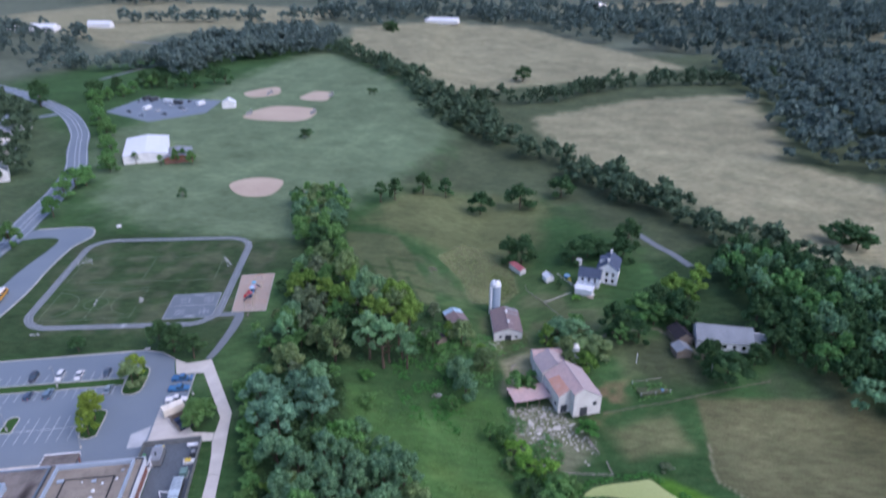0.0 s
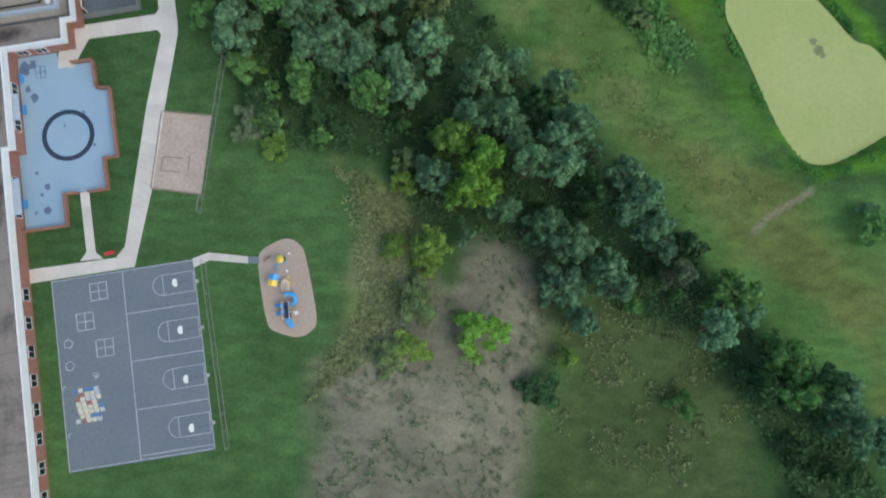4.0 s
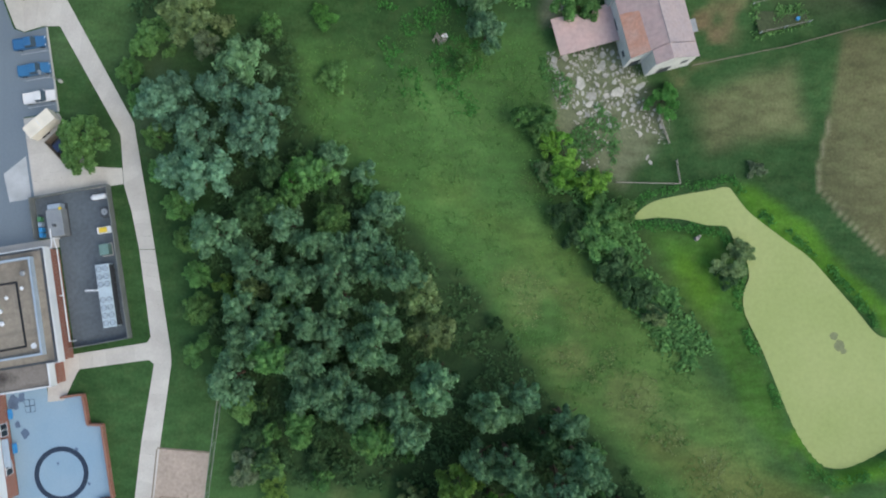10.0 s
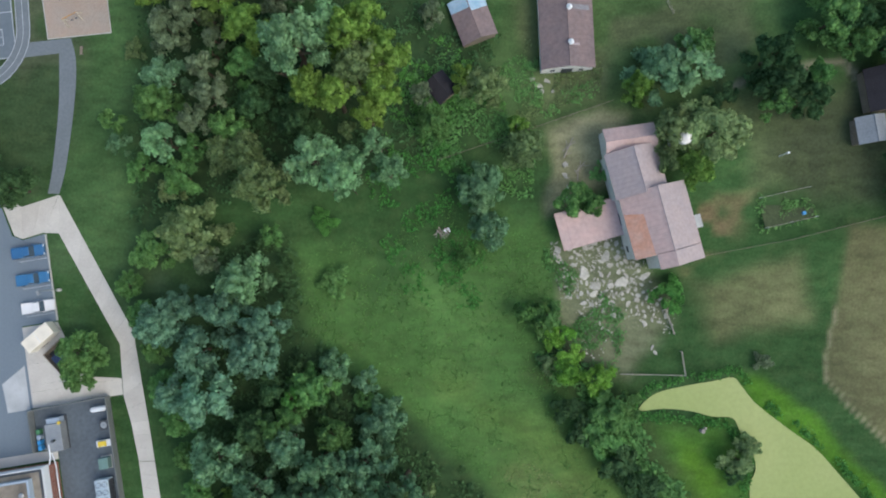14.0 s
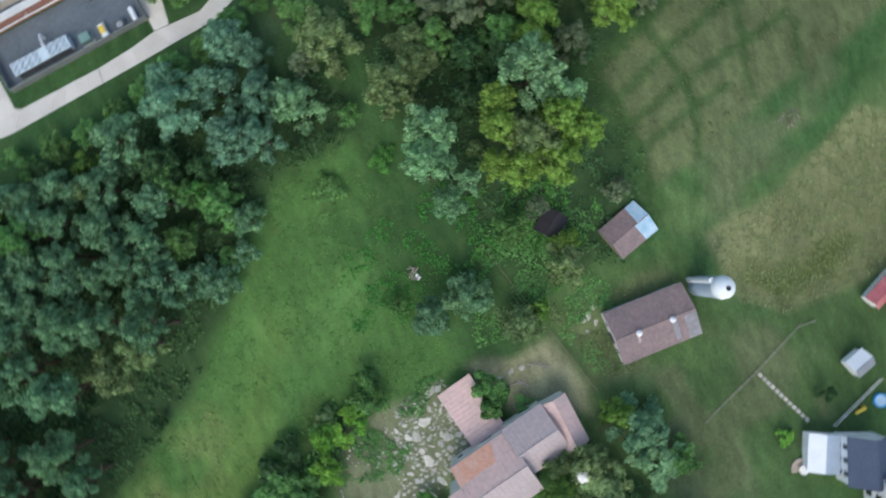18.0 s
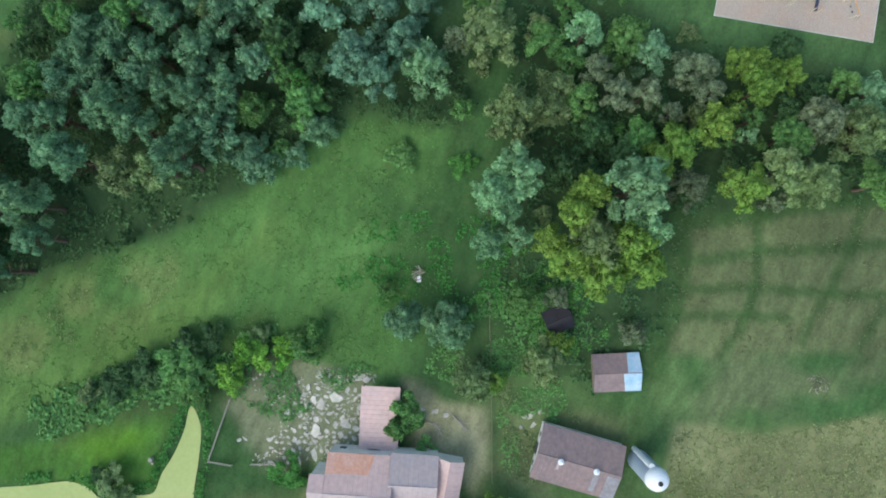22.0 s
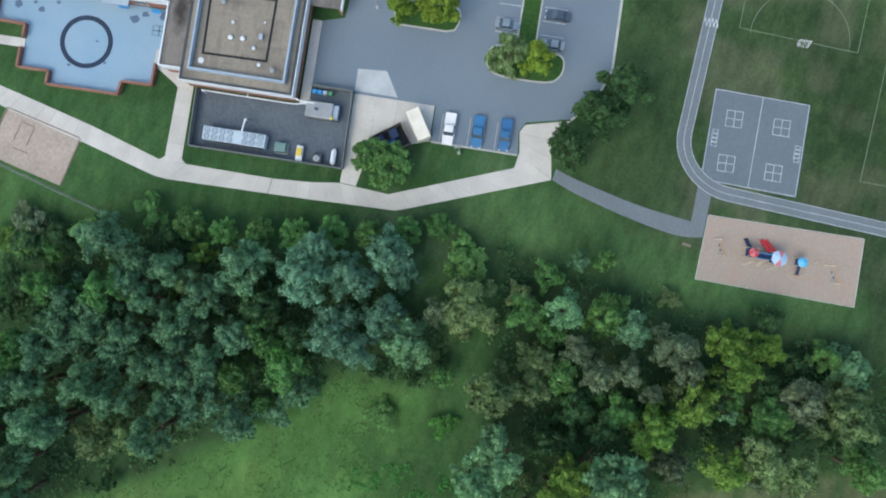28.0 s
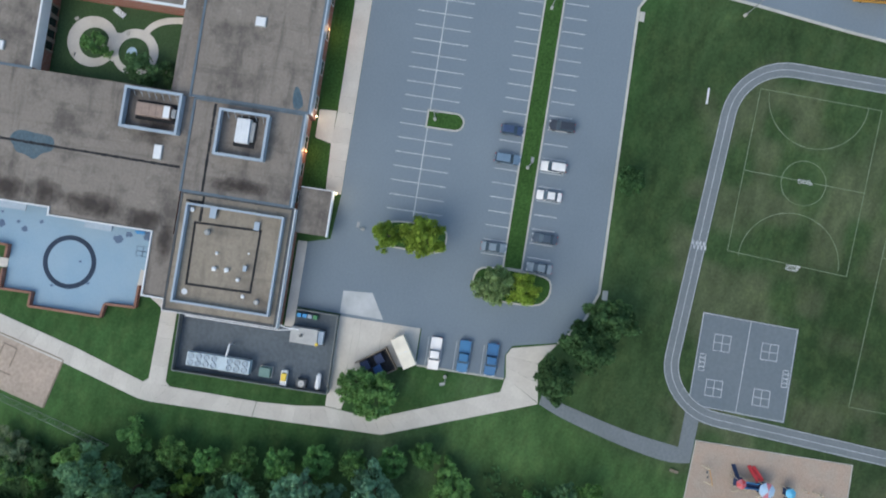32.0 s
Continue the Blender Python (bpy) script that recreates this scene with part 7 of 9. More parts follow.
cow_shed = pitched("cow_shed", 23.6, 204.5, 1.5, 15.6, 10.0, 3.4, 5.2, M_boards, (M_brownroof, M_brownroof), "long low shed with a rusty brown metal roof", "shed", doors=((0, -7.82, 2.2, 2.4, 0.1, M_dkmetal), (-2.8, -7.82, 0.9, 0.9, 1.2, M_dkmetal), (2.8, -7.82, 0.9, 0.9, 1.2, M_dkmetal)))
for y in (-3.6, 3.2):
    vt = part("ridge_vent", rod(B(), (0.3, y, 5.0), (0.3, y, 5.9), 0.4, n=12), M_white, cow_shed, "round metal ridge vent")
    part("cowl", rod(B(), (0.3, y, 5.9), (0.3, y, 6.3), 0.6, 0.1, n=12), M_white, vt)
k_ = 1.8 / 5.0
for y0, y1, x1, mtl in ((5.6, 8.05, 5.25, M_leadroof), (3.1, 4.1, 4.6, M_leadroof), (-4.0, -3.5, 2.2, M_mauveroof)):
    bm = B()
    q = [bm.verts.new((x, y, 5.2 - abs(x) * k_ + dz)) for dz in (0.15, 0.19) for x, y in ((0.6, y0), (x1, y0), (x1, y1), (0.6, y1))]
    for f in ((3, 2, 1, 0), (4, 5, 6, 7), (0, 1, 5, 4), (1, 2, 6, 5), (2, 3, 7, 6), (3, 0, 4, 7)):
        bm.faces.new([q[i] for i in f])
    bmesh.ops.recalc_face_normals(bm, faces=bm.faces)
    part("roof_sheet", bm, mtl, cow_shed, "bare grey metal roof sheets")
silo = thing("silo", pose(20.4, 216.2, land1(20.4, 216.2) - 0.1), "tall white-domed grey concrete silo with a filling chute", "silo")
for k in range(12):
    part("stave_ring", rod(B(), (0, 0, k * 0.98), (0, 0, k * 0.98 + 0.97), 2.0, n=28), M_bluegrey, silo)
bm = B()
bmesh.ops.create_uvsphere(bm, u_segments=24, v_segments=12, radius=2.15)
bmesh.ops.delete(bm, geom=[v for v in bm.verts if v.co.z < -0.1], context="VERTS")
bmesh.ops.translate(bm, verts=bm.verts, vec=(0, 0, 11.75))
part("dome", bm, M_white, silo, "white domed cap")
part("hatch", rod(B(), (0.15, 0.1, 13.7), (0.15, 0.1, 13.95), 0.45, n=14), M_tar, silo, "black round hatch")
part("chute", rod(B(), (-1.8, -1.3, 0), (-1.8, -1.3, 11.6), 0.55, n=10), M_white, silo, "white filling chute")
shed = pitched("tool_shed", 5.3, 206.3, 20, 8.2, 6.6, 2.3, 3.7, M_wood, (M_brownroof, M_brownroof), "small shed with a brown and pale blue metal roof", "shed", base=None)
bm = B()
k_ = 1.4 / 3.3
for x0, x1 in ((-3.6, -0.05), (0.05, 3.6)):
    q = [(x0, 2.2 if x1 < 0 else 1.1), (x1, 1.5 if x1 > 0 else 1.9), (x1, 4.5), (x0, 4.5)]
    lo = [bm.verts.new((x, y, 3.7 - abs(x) * k_ + 0.16)) for x, y in q]
    hi = [bm.verts.new((x, y, 3.7 - abs(x) * k_ + 0.24)) for x, y in q]
    bm.faces.new(hi), bm.faces.new(lo[::-1])
    for i in range(4):
        bm.faces.new((lo[i], lo[(i + 1) % 4], hi[(i + 1) % 4], hi[i]))
part("roof_patch", bm, M_bluewhite, shed, "pale blue flaking roof sheets")
M_blackfelt = mat("black_roofing_felt", (0.035, 0.033, 0.04), 0.9, 0.2, 3, 0.4, 0.1)
pitched("lean_shed", -1.0, 193.0, 39, 4.6, 4.2, 1.9, 3.0, M_wood, (M_blackfelt, M_blackfelt), "small tumbledown shed with a black felt roof", "shed", seams=2.0)
M_pinkred = mat("faded_red_sheet_roof", (0.42, 0.11, 0.13), 0.7, 0.1, 2, 0.3, 0.05, second=(0.5, 0.2, 0.2))
red = pitched("red_shed", 32.4, 248.9, 27, 8.8, 2.8, 2.4, 3.3, M_boards, (M_pinkred, M_pinkred), "long low shed with a faded red and grey roof", "shed")
white_shed = pitched("white_shed", 43.8, 237.8, 20, 3.6, 3.4, 2.3, 3.5, M_whitehouse, (M_white, M_greyroof), "small white garden shed with a grey roof", "shed", seams=1.6)

house = pitched("farmhouse", 67.4, 235.0, -20, 12.0, 8.2, 6.2, 9.2, M_whitehouse, (M_blueroof, M_blueroof), "white clapboard farmhouse with a dark blue roof", "house", seams=3.0, doors=[(-2.4 + 2.4 * i, -6.02, 0.9, 1.5, z, M_glass) for i in range(3) for z in (1.0, 3.8)] + [(-4.12, -4 + 2.6 * i, 0.9, 1.5, z, M_glass) for i in range(4) for z in (1.0, 3.8)])
dormer = part("dormer", box(B(), -3.6, -1.4, -1.4, 1.4, 5.0, 8.6), M_whitehouse, house, "white dormer in the roof")
part("dormer_roof", box(B(), -3.8, -0.6, -1.6, 1.6, 8.6, 8.75), M_blueroof, dormer)
for y in (-4.4, 4.2):
    part("chimney", box(B(), -0.4, 0.4, y - 0.4, y + 0.4, 7.5, 10.6), M_whitehouse, house, "white chimney")
wing = pitched("farmhouse_wing", 59.0, 230.2, 70, 8.4, 7.0, 4.8, 7.2, M_whitehouse, (M_blueroof, M_blueroof), "white farmhouse wing with a dark blue roof", "house", seams=3.0, doors=[(3.52, -2.4 + 2.4 * i, 0.9, 1.4, z, M_glass) for i in range(3) for z in (0.9, 3.0)] + [(-3.52, -2.4 + 2.4 * i, 0.9, 1.4, z, M_glass) for i in range(3) for z in (0.9, 3.0)])
porch = pitched("porch", 56.0, 224.4, 66, 6.6, 5.4, 2.6, 3.4, M_whitehouse, (M_white, M_bluegrey), "white porch with a pale roof before the farmhouse", "porch", seams=1.5)
t = thing("patio_table", pose(58.2, 220.4, land1(58.2, 220.4)), "round table on a small paved terrace", "table")
part("paving", prism(B(), ring(0, 0, 2.0, 20), -0.5, 0.1), M_dirt, t)
part("table_top", rod(B(), (0, 0, 0.75), (0, 0, 0.8), 0.9, n=20), M_boards, t)
part("table_leg", rod(B(), (0, 0, 0.05), (0, 0, 0.75), 0.08, n=8), M_steel, t)
t = thing("paddling_pool", pose(51.8, 239.1, land1(51.8, 239.1) - 0.05), "round blue paddling pool on the house lawn", "paddling pool")
part("rim", band(B(), ring(0, 0, 1.3, 24), ring(0, 0, 1.1, 24), 0, 0.5), M_playblue, t)
part("water", prism(B(), ring(0, 0, 1.1, 24), 0.0, 0.35), M_bluewhite, t)
t = thing("toy_slide", pose(52.1, 234.8, land1(52.1, 234.8) - 0.05, 0, 0, 20), "small yellow plastic toy slide on the house lawn", "toy slide")
part("chute", box(B(), -0.3, 0.3, -0.9, 0.9, 0.3, 0.42, m=pose(0, 0, 0.3, 25, 0, 0)), M_playyellow, t)
part("ladder", box(B(), -0.3, 0.3, 0.8, 1.0, 0, 1.1), M_playyellow, t)
t = thing("water_tank", pose(58.2, 248.2, land1(58.2, 248.2) - 0.1), "white round water tank behind the farmhouse", "water tank")
part("drum", rod(B(), (0, 0, 0), (0, 0, 2.2), 1.3, n=20), M_white, t)
part("cap", rod(B(), (0, 0, 2.2), (0, 0, 2.6), 1.35, 0.3, n=20), M_white, t)

grey = pitched("farmhouse_grey", 95.5, 188.5, 80, 18.0, 10.5, 3.4, 6.6, M_whitehouse, (M_greyroof, M_greyroof), "long low house with a pale grey slate roof among trees", "house", seams=2.0, doors=[(-5.27, -6 + 3 * i, 1.1, 1.4, 1.0, M_glass) for i in range(5)])
pitched("garage", 107.5, 187.5, 60, 6.0, 5.0, 2.6, 4.2, M_whitehouse, (M_greyroof, M_white), "white garage beside the grey-roofed house", "garage", seams=2.0)
pitched("outbuilding", 80.0, 182.8, 8, 4.6, 5.2, 2.6, 3.8, M_wood, (M_greyroof, M_greyroof), "small shed with a pale grey metal roof", "shed", seams=1.0)
pitched("outbuilding", 81.8, 190.2, 8, 7.6, 6.0, 2.6, 4.4, M_wood, (M_blackfelt, M_blackfelt), "dark-roofed shed under trees", "shed", seams=1.4)
t = thing("yard_tank", pose(44.6, 181.9, land1(44.6, 181.9) - 0.1), "stubby pale round grain bin beside the barn", "grain bin")
part("drum", rod(B(), (0, 0, 0), (0, 0, 6.0), 1.4, n=20), M_white, t)
part("cap", rod(B(), (0, 0, 6.0), (0, 0, 7.0), 1.5, 0.2, n=20), M_boards, t)
t = thing("barn_ramp", pose(48.4, 166.3, land1(48.4, 166.3), 0, 0, 13), "small pale lean-to on the barn's side", "lean-to")
part("roof_sheet", box(B(), -1.2, 1.2, -1.3, 1.3, 2.3, 2.4), M_steel, t)
part("wall", box(B(), -1.0, 1.0, -1.2, 1.2, -0.2, 2.3), M_wood, t)

# fallen limbs on the bare yard north of the barn
limbs = thing("fallen_branches", pose(24.2, 181.8, land1(24.2, 181.8), 0, 0, 58), "pale barkless fallen limbs on bare dry ground", "branches")
for a, b, w in (((-2.3, -0.3), (2.1, 0.2), 0.13), ((-1.2, 0.5), (1.6, -0.5), 0.09), ((-0.4, 0.0), (0.9, 1.1), 0.07), ((0.6, -0.1), (1.9, -1.0), 0.06), ((-1.8, -0.2), (-0.7, -1.1), 0.06)):
    part("limb", rod(B(), (a[0], a[1], 0.12), (b[0], b[1], 0.22), w, w * 0.55, n=7), M_deadwood, limbs)

# rubble paving and scattered rocks in the old barnyard
rnd = random.Random(12)
rock_meshes = []
for k in range(12):
    bm = B()
    n = rnd.randint(6, 9)
    pts = [(math.cos(a + rnd.uniform(-0.25, 0.25)) * rnd.uniform(0.55, 1.15), math.sin(a + rnd.uniform(-0.25, 0.25)) * rnd.uniform(0.45, 1.05)) for a in np.linspace(0, 2 * math.pi, n, endpoint=False)]
    lo = [bm.verts.new((x, y, -0.2)) for x, y in pts]
    mid = [bm.verts.new((x, y, 0.12 + rnd.uniform(0, 0.1))) for x, y in pts]
    hi = [bm.verts.new((x * 0.88, y * 0.88, 0.2 + rnd.uniform(-0.04, 0.06))) for x, y in pts]
    for i in range(n):
        j = (i + 1) % n
        bm.faces.new((lo[i], lo[j], mid[j], mid[i])), bm.faces.new((mid[i], mid[j], hi[j], hi[i]))
    bm.faces.new(hi)
    me = bpy.data.meshes.new("rock")
    bm.to_mesh(me), bm.free()
    me.materials.append(M_stone)
    rock_meshes.append(me)
rubble = thing("rubble_paving", Matrix(), "pale broken stone paving in an old barnyard", "stone paving", kind="structure")


def rock(x, y, s, parent):
    ob = new("stone", rnd.choice(rock_meshes))
    ob.parent = parent
    ob.matrix_basis = pose(x, y, land1(x, y) - 0.05, rnd.uniform(-8, 8), rnd.uniform(-8, 8), rnd.uniform(0, 360)) @ Matrix.Diagonal((s, s * rnd.uniform(0.55, 1.0), rnd.uniform(0.6, 1.1), 1))


YARD = [(21.3, 161.4), (35.0, 163.8), (44.5, 148.5), (43.5, 145), (33, 148), (24.5, 150)]
laid = []
while len(laid) < 150:
    x, y = rnd.uniform(20, 45), rnd.uniform(143, 165)
    s = rnd.choice((0.35, 0.5, 0.65, 0.8, 1.0, 1.4))
    if float(inside(np.array([x]), np.array([y]), YARD)[0]) < 0 and all(math.hypot(x - a, y - b) > (s + c) * 0.72 for a, b, c in laid):
        laid.append((x, y, s))
        rock(x, y, s, rubble)
for k in range(40):
    x, y = rnd.uniform(25, 33), rnd.uniform(139, 149)
    rock(x, y, rnd.uniform(0.2, 0.4), rubble)
for x, y, s in ((21.9, 159.9, 1.5), (40.9, 141.2, 0.7), (41.5, 140.2, 0.6), (17.2, 195.6, 1.0), (18.4, 194.2, 1.1), (20.1, 195.2, 0.9), (19.1, 193.1, 0.7), (23.5, 178.4, 0.9), (23.7, 176.1, 1.0), (24.0, 173.9, 0.8), (23.6, 171.6, 0.8), (21.3, 193.0, 0.5)):
    one = thing("field_rock", Matrix(), "pale flat field rock lying in grass", "rock", "field rocks")
    rock(x, y, s, one)
rr = np.random.RandomState(19)
px, py = rr.uniform(19, 47, 4000), rr.uniform(138, 168, 4000)
ok = (inside(px, py, YARD) < 1.5) & (lumps(px, py, 3.0, 8) > 0.42)
px, py = px[ok][:900], py[ok][:900]
o = np.stack([px, py, land(px, py) + 0.05], 1)[:, None, :]
hw = rr.uniform(0.05, 0.2, (len(px), 1, 1))
q = o + np.array([[-1, -0.7, -0.5], [0.9, -1, -0.5], [1, 0.8, -0.5], [-0.8, 1, -0.5], [0.1, 0.1, 0.6]]) * hw * rr.uniform(0.7, 1.3, (len(px), 5, 3))
tri = np.array([[0, 1, 4], [1, 2, 4], [2, 3, 4], [3, 0, 4]])
grit = arrays("rubble_chips", q.reshape(-1, 3), (tri[None] + np.arange(len(px))[:, None, None] * 5).reshape(-1, 3), M_stone)
tagged(grit, "pale stone chips strewn over the old barnyard", "rubble", kind="stuff")
brush_pile = thing("brush_pile", pose(-1.5, 165, land1(-1.5, 165)), "heap of bleached boards and branches in the meadow", "brush pile")
for k in range(16):
    a = rnd.uniform(0, 6.28)
    part("board", rod(B(), (rnd.uniform(-1, 1), rnd.uniform(-1, 1), 0.1 + 0.05 * k), (1.6 * math.cos(a), 1.3 * math.sin(a), 0.15 + rnd.uniform(0, 0.5)), rnd.uniform(0.05, 0.1), n=5), M_deadwood if k % 3 else M_wood, brush_pile)
part("sheet", box(B(), 0.5, 1.7, -0.5, 0.4, 0.6, 0.64, m=pose(0, 0, 0, 5, 12, 25)), M_white, brush_pile)
for x, y, a in ((26.8, 177.8, 40), (14.8, 63.2, 70), (26.2, 176.6, 80)):
    lg = thing("fallen_branch", pose(x, y, land1(x, y), 0, 0, a), "bleached fallen branch lying in grass", "branch", "fallen branches")
    part("limb", rod(B(), (-1.6, 0, 0.15), (1.4, 0.3, 0.2), 0.12, 0.06, n=6), M_deadwood, lg)
    part("limb", rod(B(), (-0.4, 0.1, 0.2), (0.6, 1.1, 0.35), 0.07, 0.03, n=6), M_deadwood, lg)
    part("limb", rod(B(), (0.2, 0.2, 0.2), (1.3, -0.8, 0.4), 0.07, 0.03, n=6), M_deadwood, lg)
t = thing("pond_stump", pose(50.4, 124.3, land1(50.4, 124.3)), "grey stump standing on the pond bank", "stump")
part("trunk", rod(B(), (0, 0, -0.3), (0, 0.1, 1.0), 0.5, 0.4, n=9), M_deadwood, t)
part("trunk", rod(B(), (0.5, 0.5, -0.3), (0.7, 0.6, 0.6), 0.35, 0.25, n=9), M_deadwood, t)
fence("pond_fence", [(34.1, 136.1), (47.2, 135.6), (46.6, 140.4)], 1.2, 2.6, "low grey rail fence at the pond head", (0.5, 0.95), M_deadwood, True, mesh=False, r=0.06)
fence("yard_fence", [(45.2, 144), (43, 150.3)], 1.2, 2.0, "low grey rail fence by the barnyard", (0.5, 0.95), M_deadwood, True, mesh=False, r=0.08)
fence("field_fence", [(49.8, 159.4), (68.0, 162.5), (86.1, 166.8), (105.4, 171.0)], 1.1, 3.0, "old post and wire field fence", (0.4, 0.7, 1.0), M_wood, True, mesh=False, r=0.03)
fence("garden_fence", [(44.6, 207), (42.5, 211.8), (39.2, 220), (34.1, 230.9), (34.2, 234.2)], 1.0, 2.5, "grey garden fence on a grass edge", (0.3, 0.95), M_deadwood, True, mesh=False, r=0.035)
fence("garden_fence", [(48.2, 240.9), (53, 229.1)], 1.0, 2.5, "pale rail fence beside the farmhouse", (0.3, 0.95), M_boards, True, mesh=False, r=0.06)
fence("farm_fence", [(-2, 179.2), (7.8, 182.5), (21.9, 187.2), (32.8, 190.5)], 1.1, 3.0, "old wire fence near the shed", (0.4, 0.95), M_wood, True, mesh=False, r=0.03)
steps = thing("stepping_stones", Matrix(), "row of pale stepping stones across the house lawn", "stepping stones", kind="structure")
for k in range(12):
    x, y = 40.2 + 10.3 * k / 11, 220.5 + 4.6 * k / 11
    part("stone", box(B(), -0.42, 0.42, -0.35, 0.35, -0.1, 0.1, 0.04), M_stone, steps, m=pose(x, y, land1(x, y), 0, 0, 26 + 7 * math.sin(k)))
kg = thing("kitchen_garden", pose(66.6, 168.8, land1(66.6, 168.8) - 0.05, 0, 0, 12), "fenced vegetable garden with pale posts", "garden")
part("soil", box(B(), -5, 5, -3, 3, -0.2, 0.12), mat("garden_soil", (0.07, 0.095, 0.045), 0.95, 0.3, 2, 0.3, 0.3), kg)
for x in (-5, 0, 5):
    for y in (-3, 3):
        part("post", box(B(), x - 0.06, x + 0.06, y - 0.06, y + 0.06, 0, 1.3), M_white, kg)
for y in (-3, 3):
    part("rail", box(B(), -5, 5, y - 0.04, y + 0.04, 1.1, 1.18), M_deadwood, kg)
part("tub", rod(B(), (3.0, -1.8, 0), (3.0, -1.8, 0.5), 0.4, n=12), M_playblue, kg)


# ---- trees: crowns of leaf clumps on tapered trunks with limbs ----
def ico():
    bm = B()
    bmesh.ops.create_icosphere(bm, subdivisions=1, radius=1)
    v = np.array([p.co[:] for p in bm.verts])
    f = np.array([[q.index for q in p.verts] for p in bm.faces])
    bm.free()
    return v, f


ICO_V, ICO_F = ico()


def crown_arrays(seed, lobes, clumps, cards, leaf, low=-0.35, dome=False):
    """Corners and quads of a crown about 1 in radius: boughs, each a heap of leafy clumps whose leaves lie on its skin."""
    r = np.random.RandomState(seed)
    vs, fs, base = [], [], 0
    heads = [(np.array([r.normal(0, 0.12), r.normal(0, 0.12), 0.62]), 0.42)]
    turn = r.uniform(0, 6.283)
    for k in range(1, lobes):
        ring_up = k % 2
        a = turn + 6.283 * k / (lobes - 1) + r.normal(0, 0.22)
        reach = r.uniform(0.4, 0.55) if ring_up else r.uniform(0.55, 0.78)
        heads.append((np.array([math.cos(a) * reach, math.sin(a) * reach, r.uniform(0.2, 0.5) if ring_up else r.uniform(low, 0.15)]), r.uniform(0.27, 0.4)))
    if dome:
        # a close, even head: boughs spread over a half ball
        heads = []
        for k in range(lobes):
            up = 1 - 1.25 * (k + 0.5) / lobes
            a, out = turn + 2.4 * k, 0.66 * math.sqrt(1 - up * up)
            heads.append((np.array([math.cos(a) * out, math.sin(a) * out, 0.62 * up]) + r.normal(0, 0.035, 3), r.uniform(0.3, 0.36)))
    for head, size in heads:
        for c in range(clumps):
            d = r.normal(size=3)
            d[2] = abs(d[2]) * 0.9 - 0.25
            d /= np.linalg.norm(d)
            p = head + d * size * r.uniform(0.45, 0.9) * (0 if c == 0 else 1)
            s = size * (0.62 if c == 0 else r.uniform(0.3, 0.48))
            core = ICO_V * (s * r.uniform(0.62, 0.9, (len(ICO_V), 1))) + p
            vs.append(core)
            fs.append(np.concatenate([ICO_F, ICO_F[:, 2:3]], 1) + base)
            base += len(core)
            # leaves lie on the clump's skin, ruffled, their tips a little proud of it
            n = r.normal(size=(cards, 3))
            n[:, 2] = np.abs(n[:, 2]) - 0.35
            n /= np.linalg.norm(n, axis=1, keepdims=True)
            o = p + n * s * r.uniform(0.72, 1.32, (cards, 1))
            up = n + r.normal(size=(cards, 3)) * 0.7
            up /= np.linalg.norm(up, axis=1, keepdims=True)
            t = np.cross(up, r.normal(size=(cards, 3)))
            t /= np.linalg.norm(t, axis=1, keepdims=True)
            b = np.cross(up, t)
            l = leaf * r.uniform(0.6, 1.4, (cards, 1))
            quad = np.stack([o - t * l * 0.8, o - b * l * 0.55 + up * l * 0.12, o + t * l - np.array([0, 0, 0.2]) * l, o + b * l * 0.55 + up * l * 0.12], 1).reshape(-1, 3)
            vs.append(quad)
            fs.append(np.arange(cards * 4).reshape(-1, 4) + base)
            base += cards * 4
    return np.concatenate(vs), np.concatenate(fs)


def as_mesh(name, v, f, material):
    """A mesh out of quads, of which those with a doubled last corner are triangles."""
    me = bpy.data.meshes.new(name)
    tri = f[:, 2] == f[:, 3]
    loops = np.concatenate([f[tri][:, :3].ravel(), f[~tri].ravel()]).astype(np.int32)
    total = np.concatenate([np.full(tri.sum(), 3), np.full((~tri).sum(), 4)]).astype(np.int32)
    start = np.concatenate([[0], np.cumsum(total)[:-1]]).astype(np.int32)
    me.vertices.add(len(v))
    me.vertices.foreach_set("co", v.astype(np.float32).ravel())
    me.loops.add(len(loops))
    me.loops.foreach_set("vertex_index", loops)
    me.polygons.add(len(total))
    me.polygons.foreach_set("loop_start", start)
    me.polygons.foreach_set("loop_total", total)
    me.update(calc_edges=True)
    me.materials.append(material)
    return me


CROWN_SHAPES = [crown_arrays(40 + k, 10 + k % 3, 6, 46, 0.064, -0.75) for k in range(6)]
BUSH_SHAPES = [crown_arrays(140 + k, 8, 4, 38, 0.095, -0.6) for k in range(5)]
CROWNS = {k: [as_mesh("crown", v, f, m) for v, f in CROWN_SHAPES] for k, m in LEAF.items()}
DOME_SHAPES = [crown_arrays(240 + k, 16, 4, 40, 0.075, dome=True) for k in range(3)]
DOMES = {k: [as_mesh("crown", v, f, LEAF[k]) for v, f in DOME_SHAPES] for k in "gd"}
BUSHES = {k: [as_mesh("crown", v, f, m) for v, f in BUSH_SHAPES] for k, m in LEAF.items()}


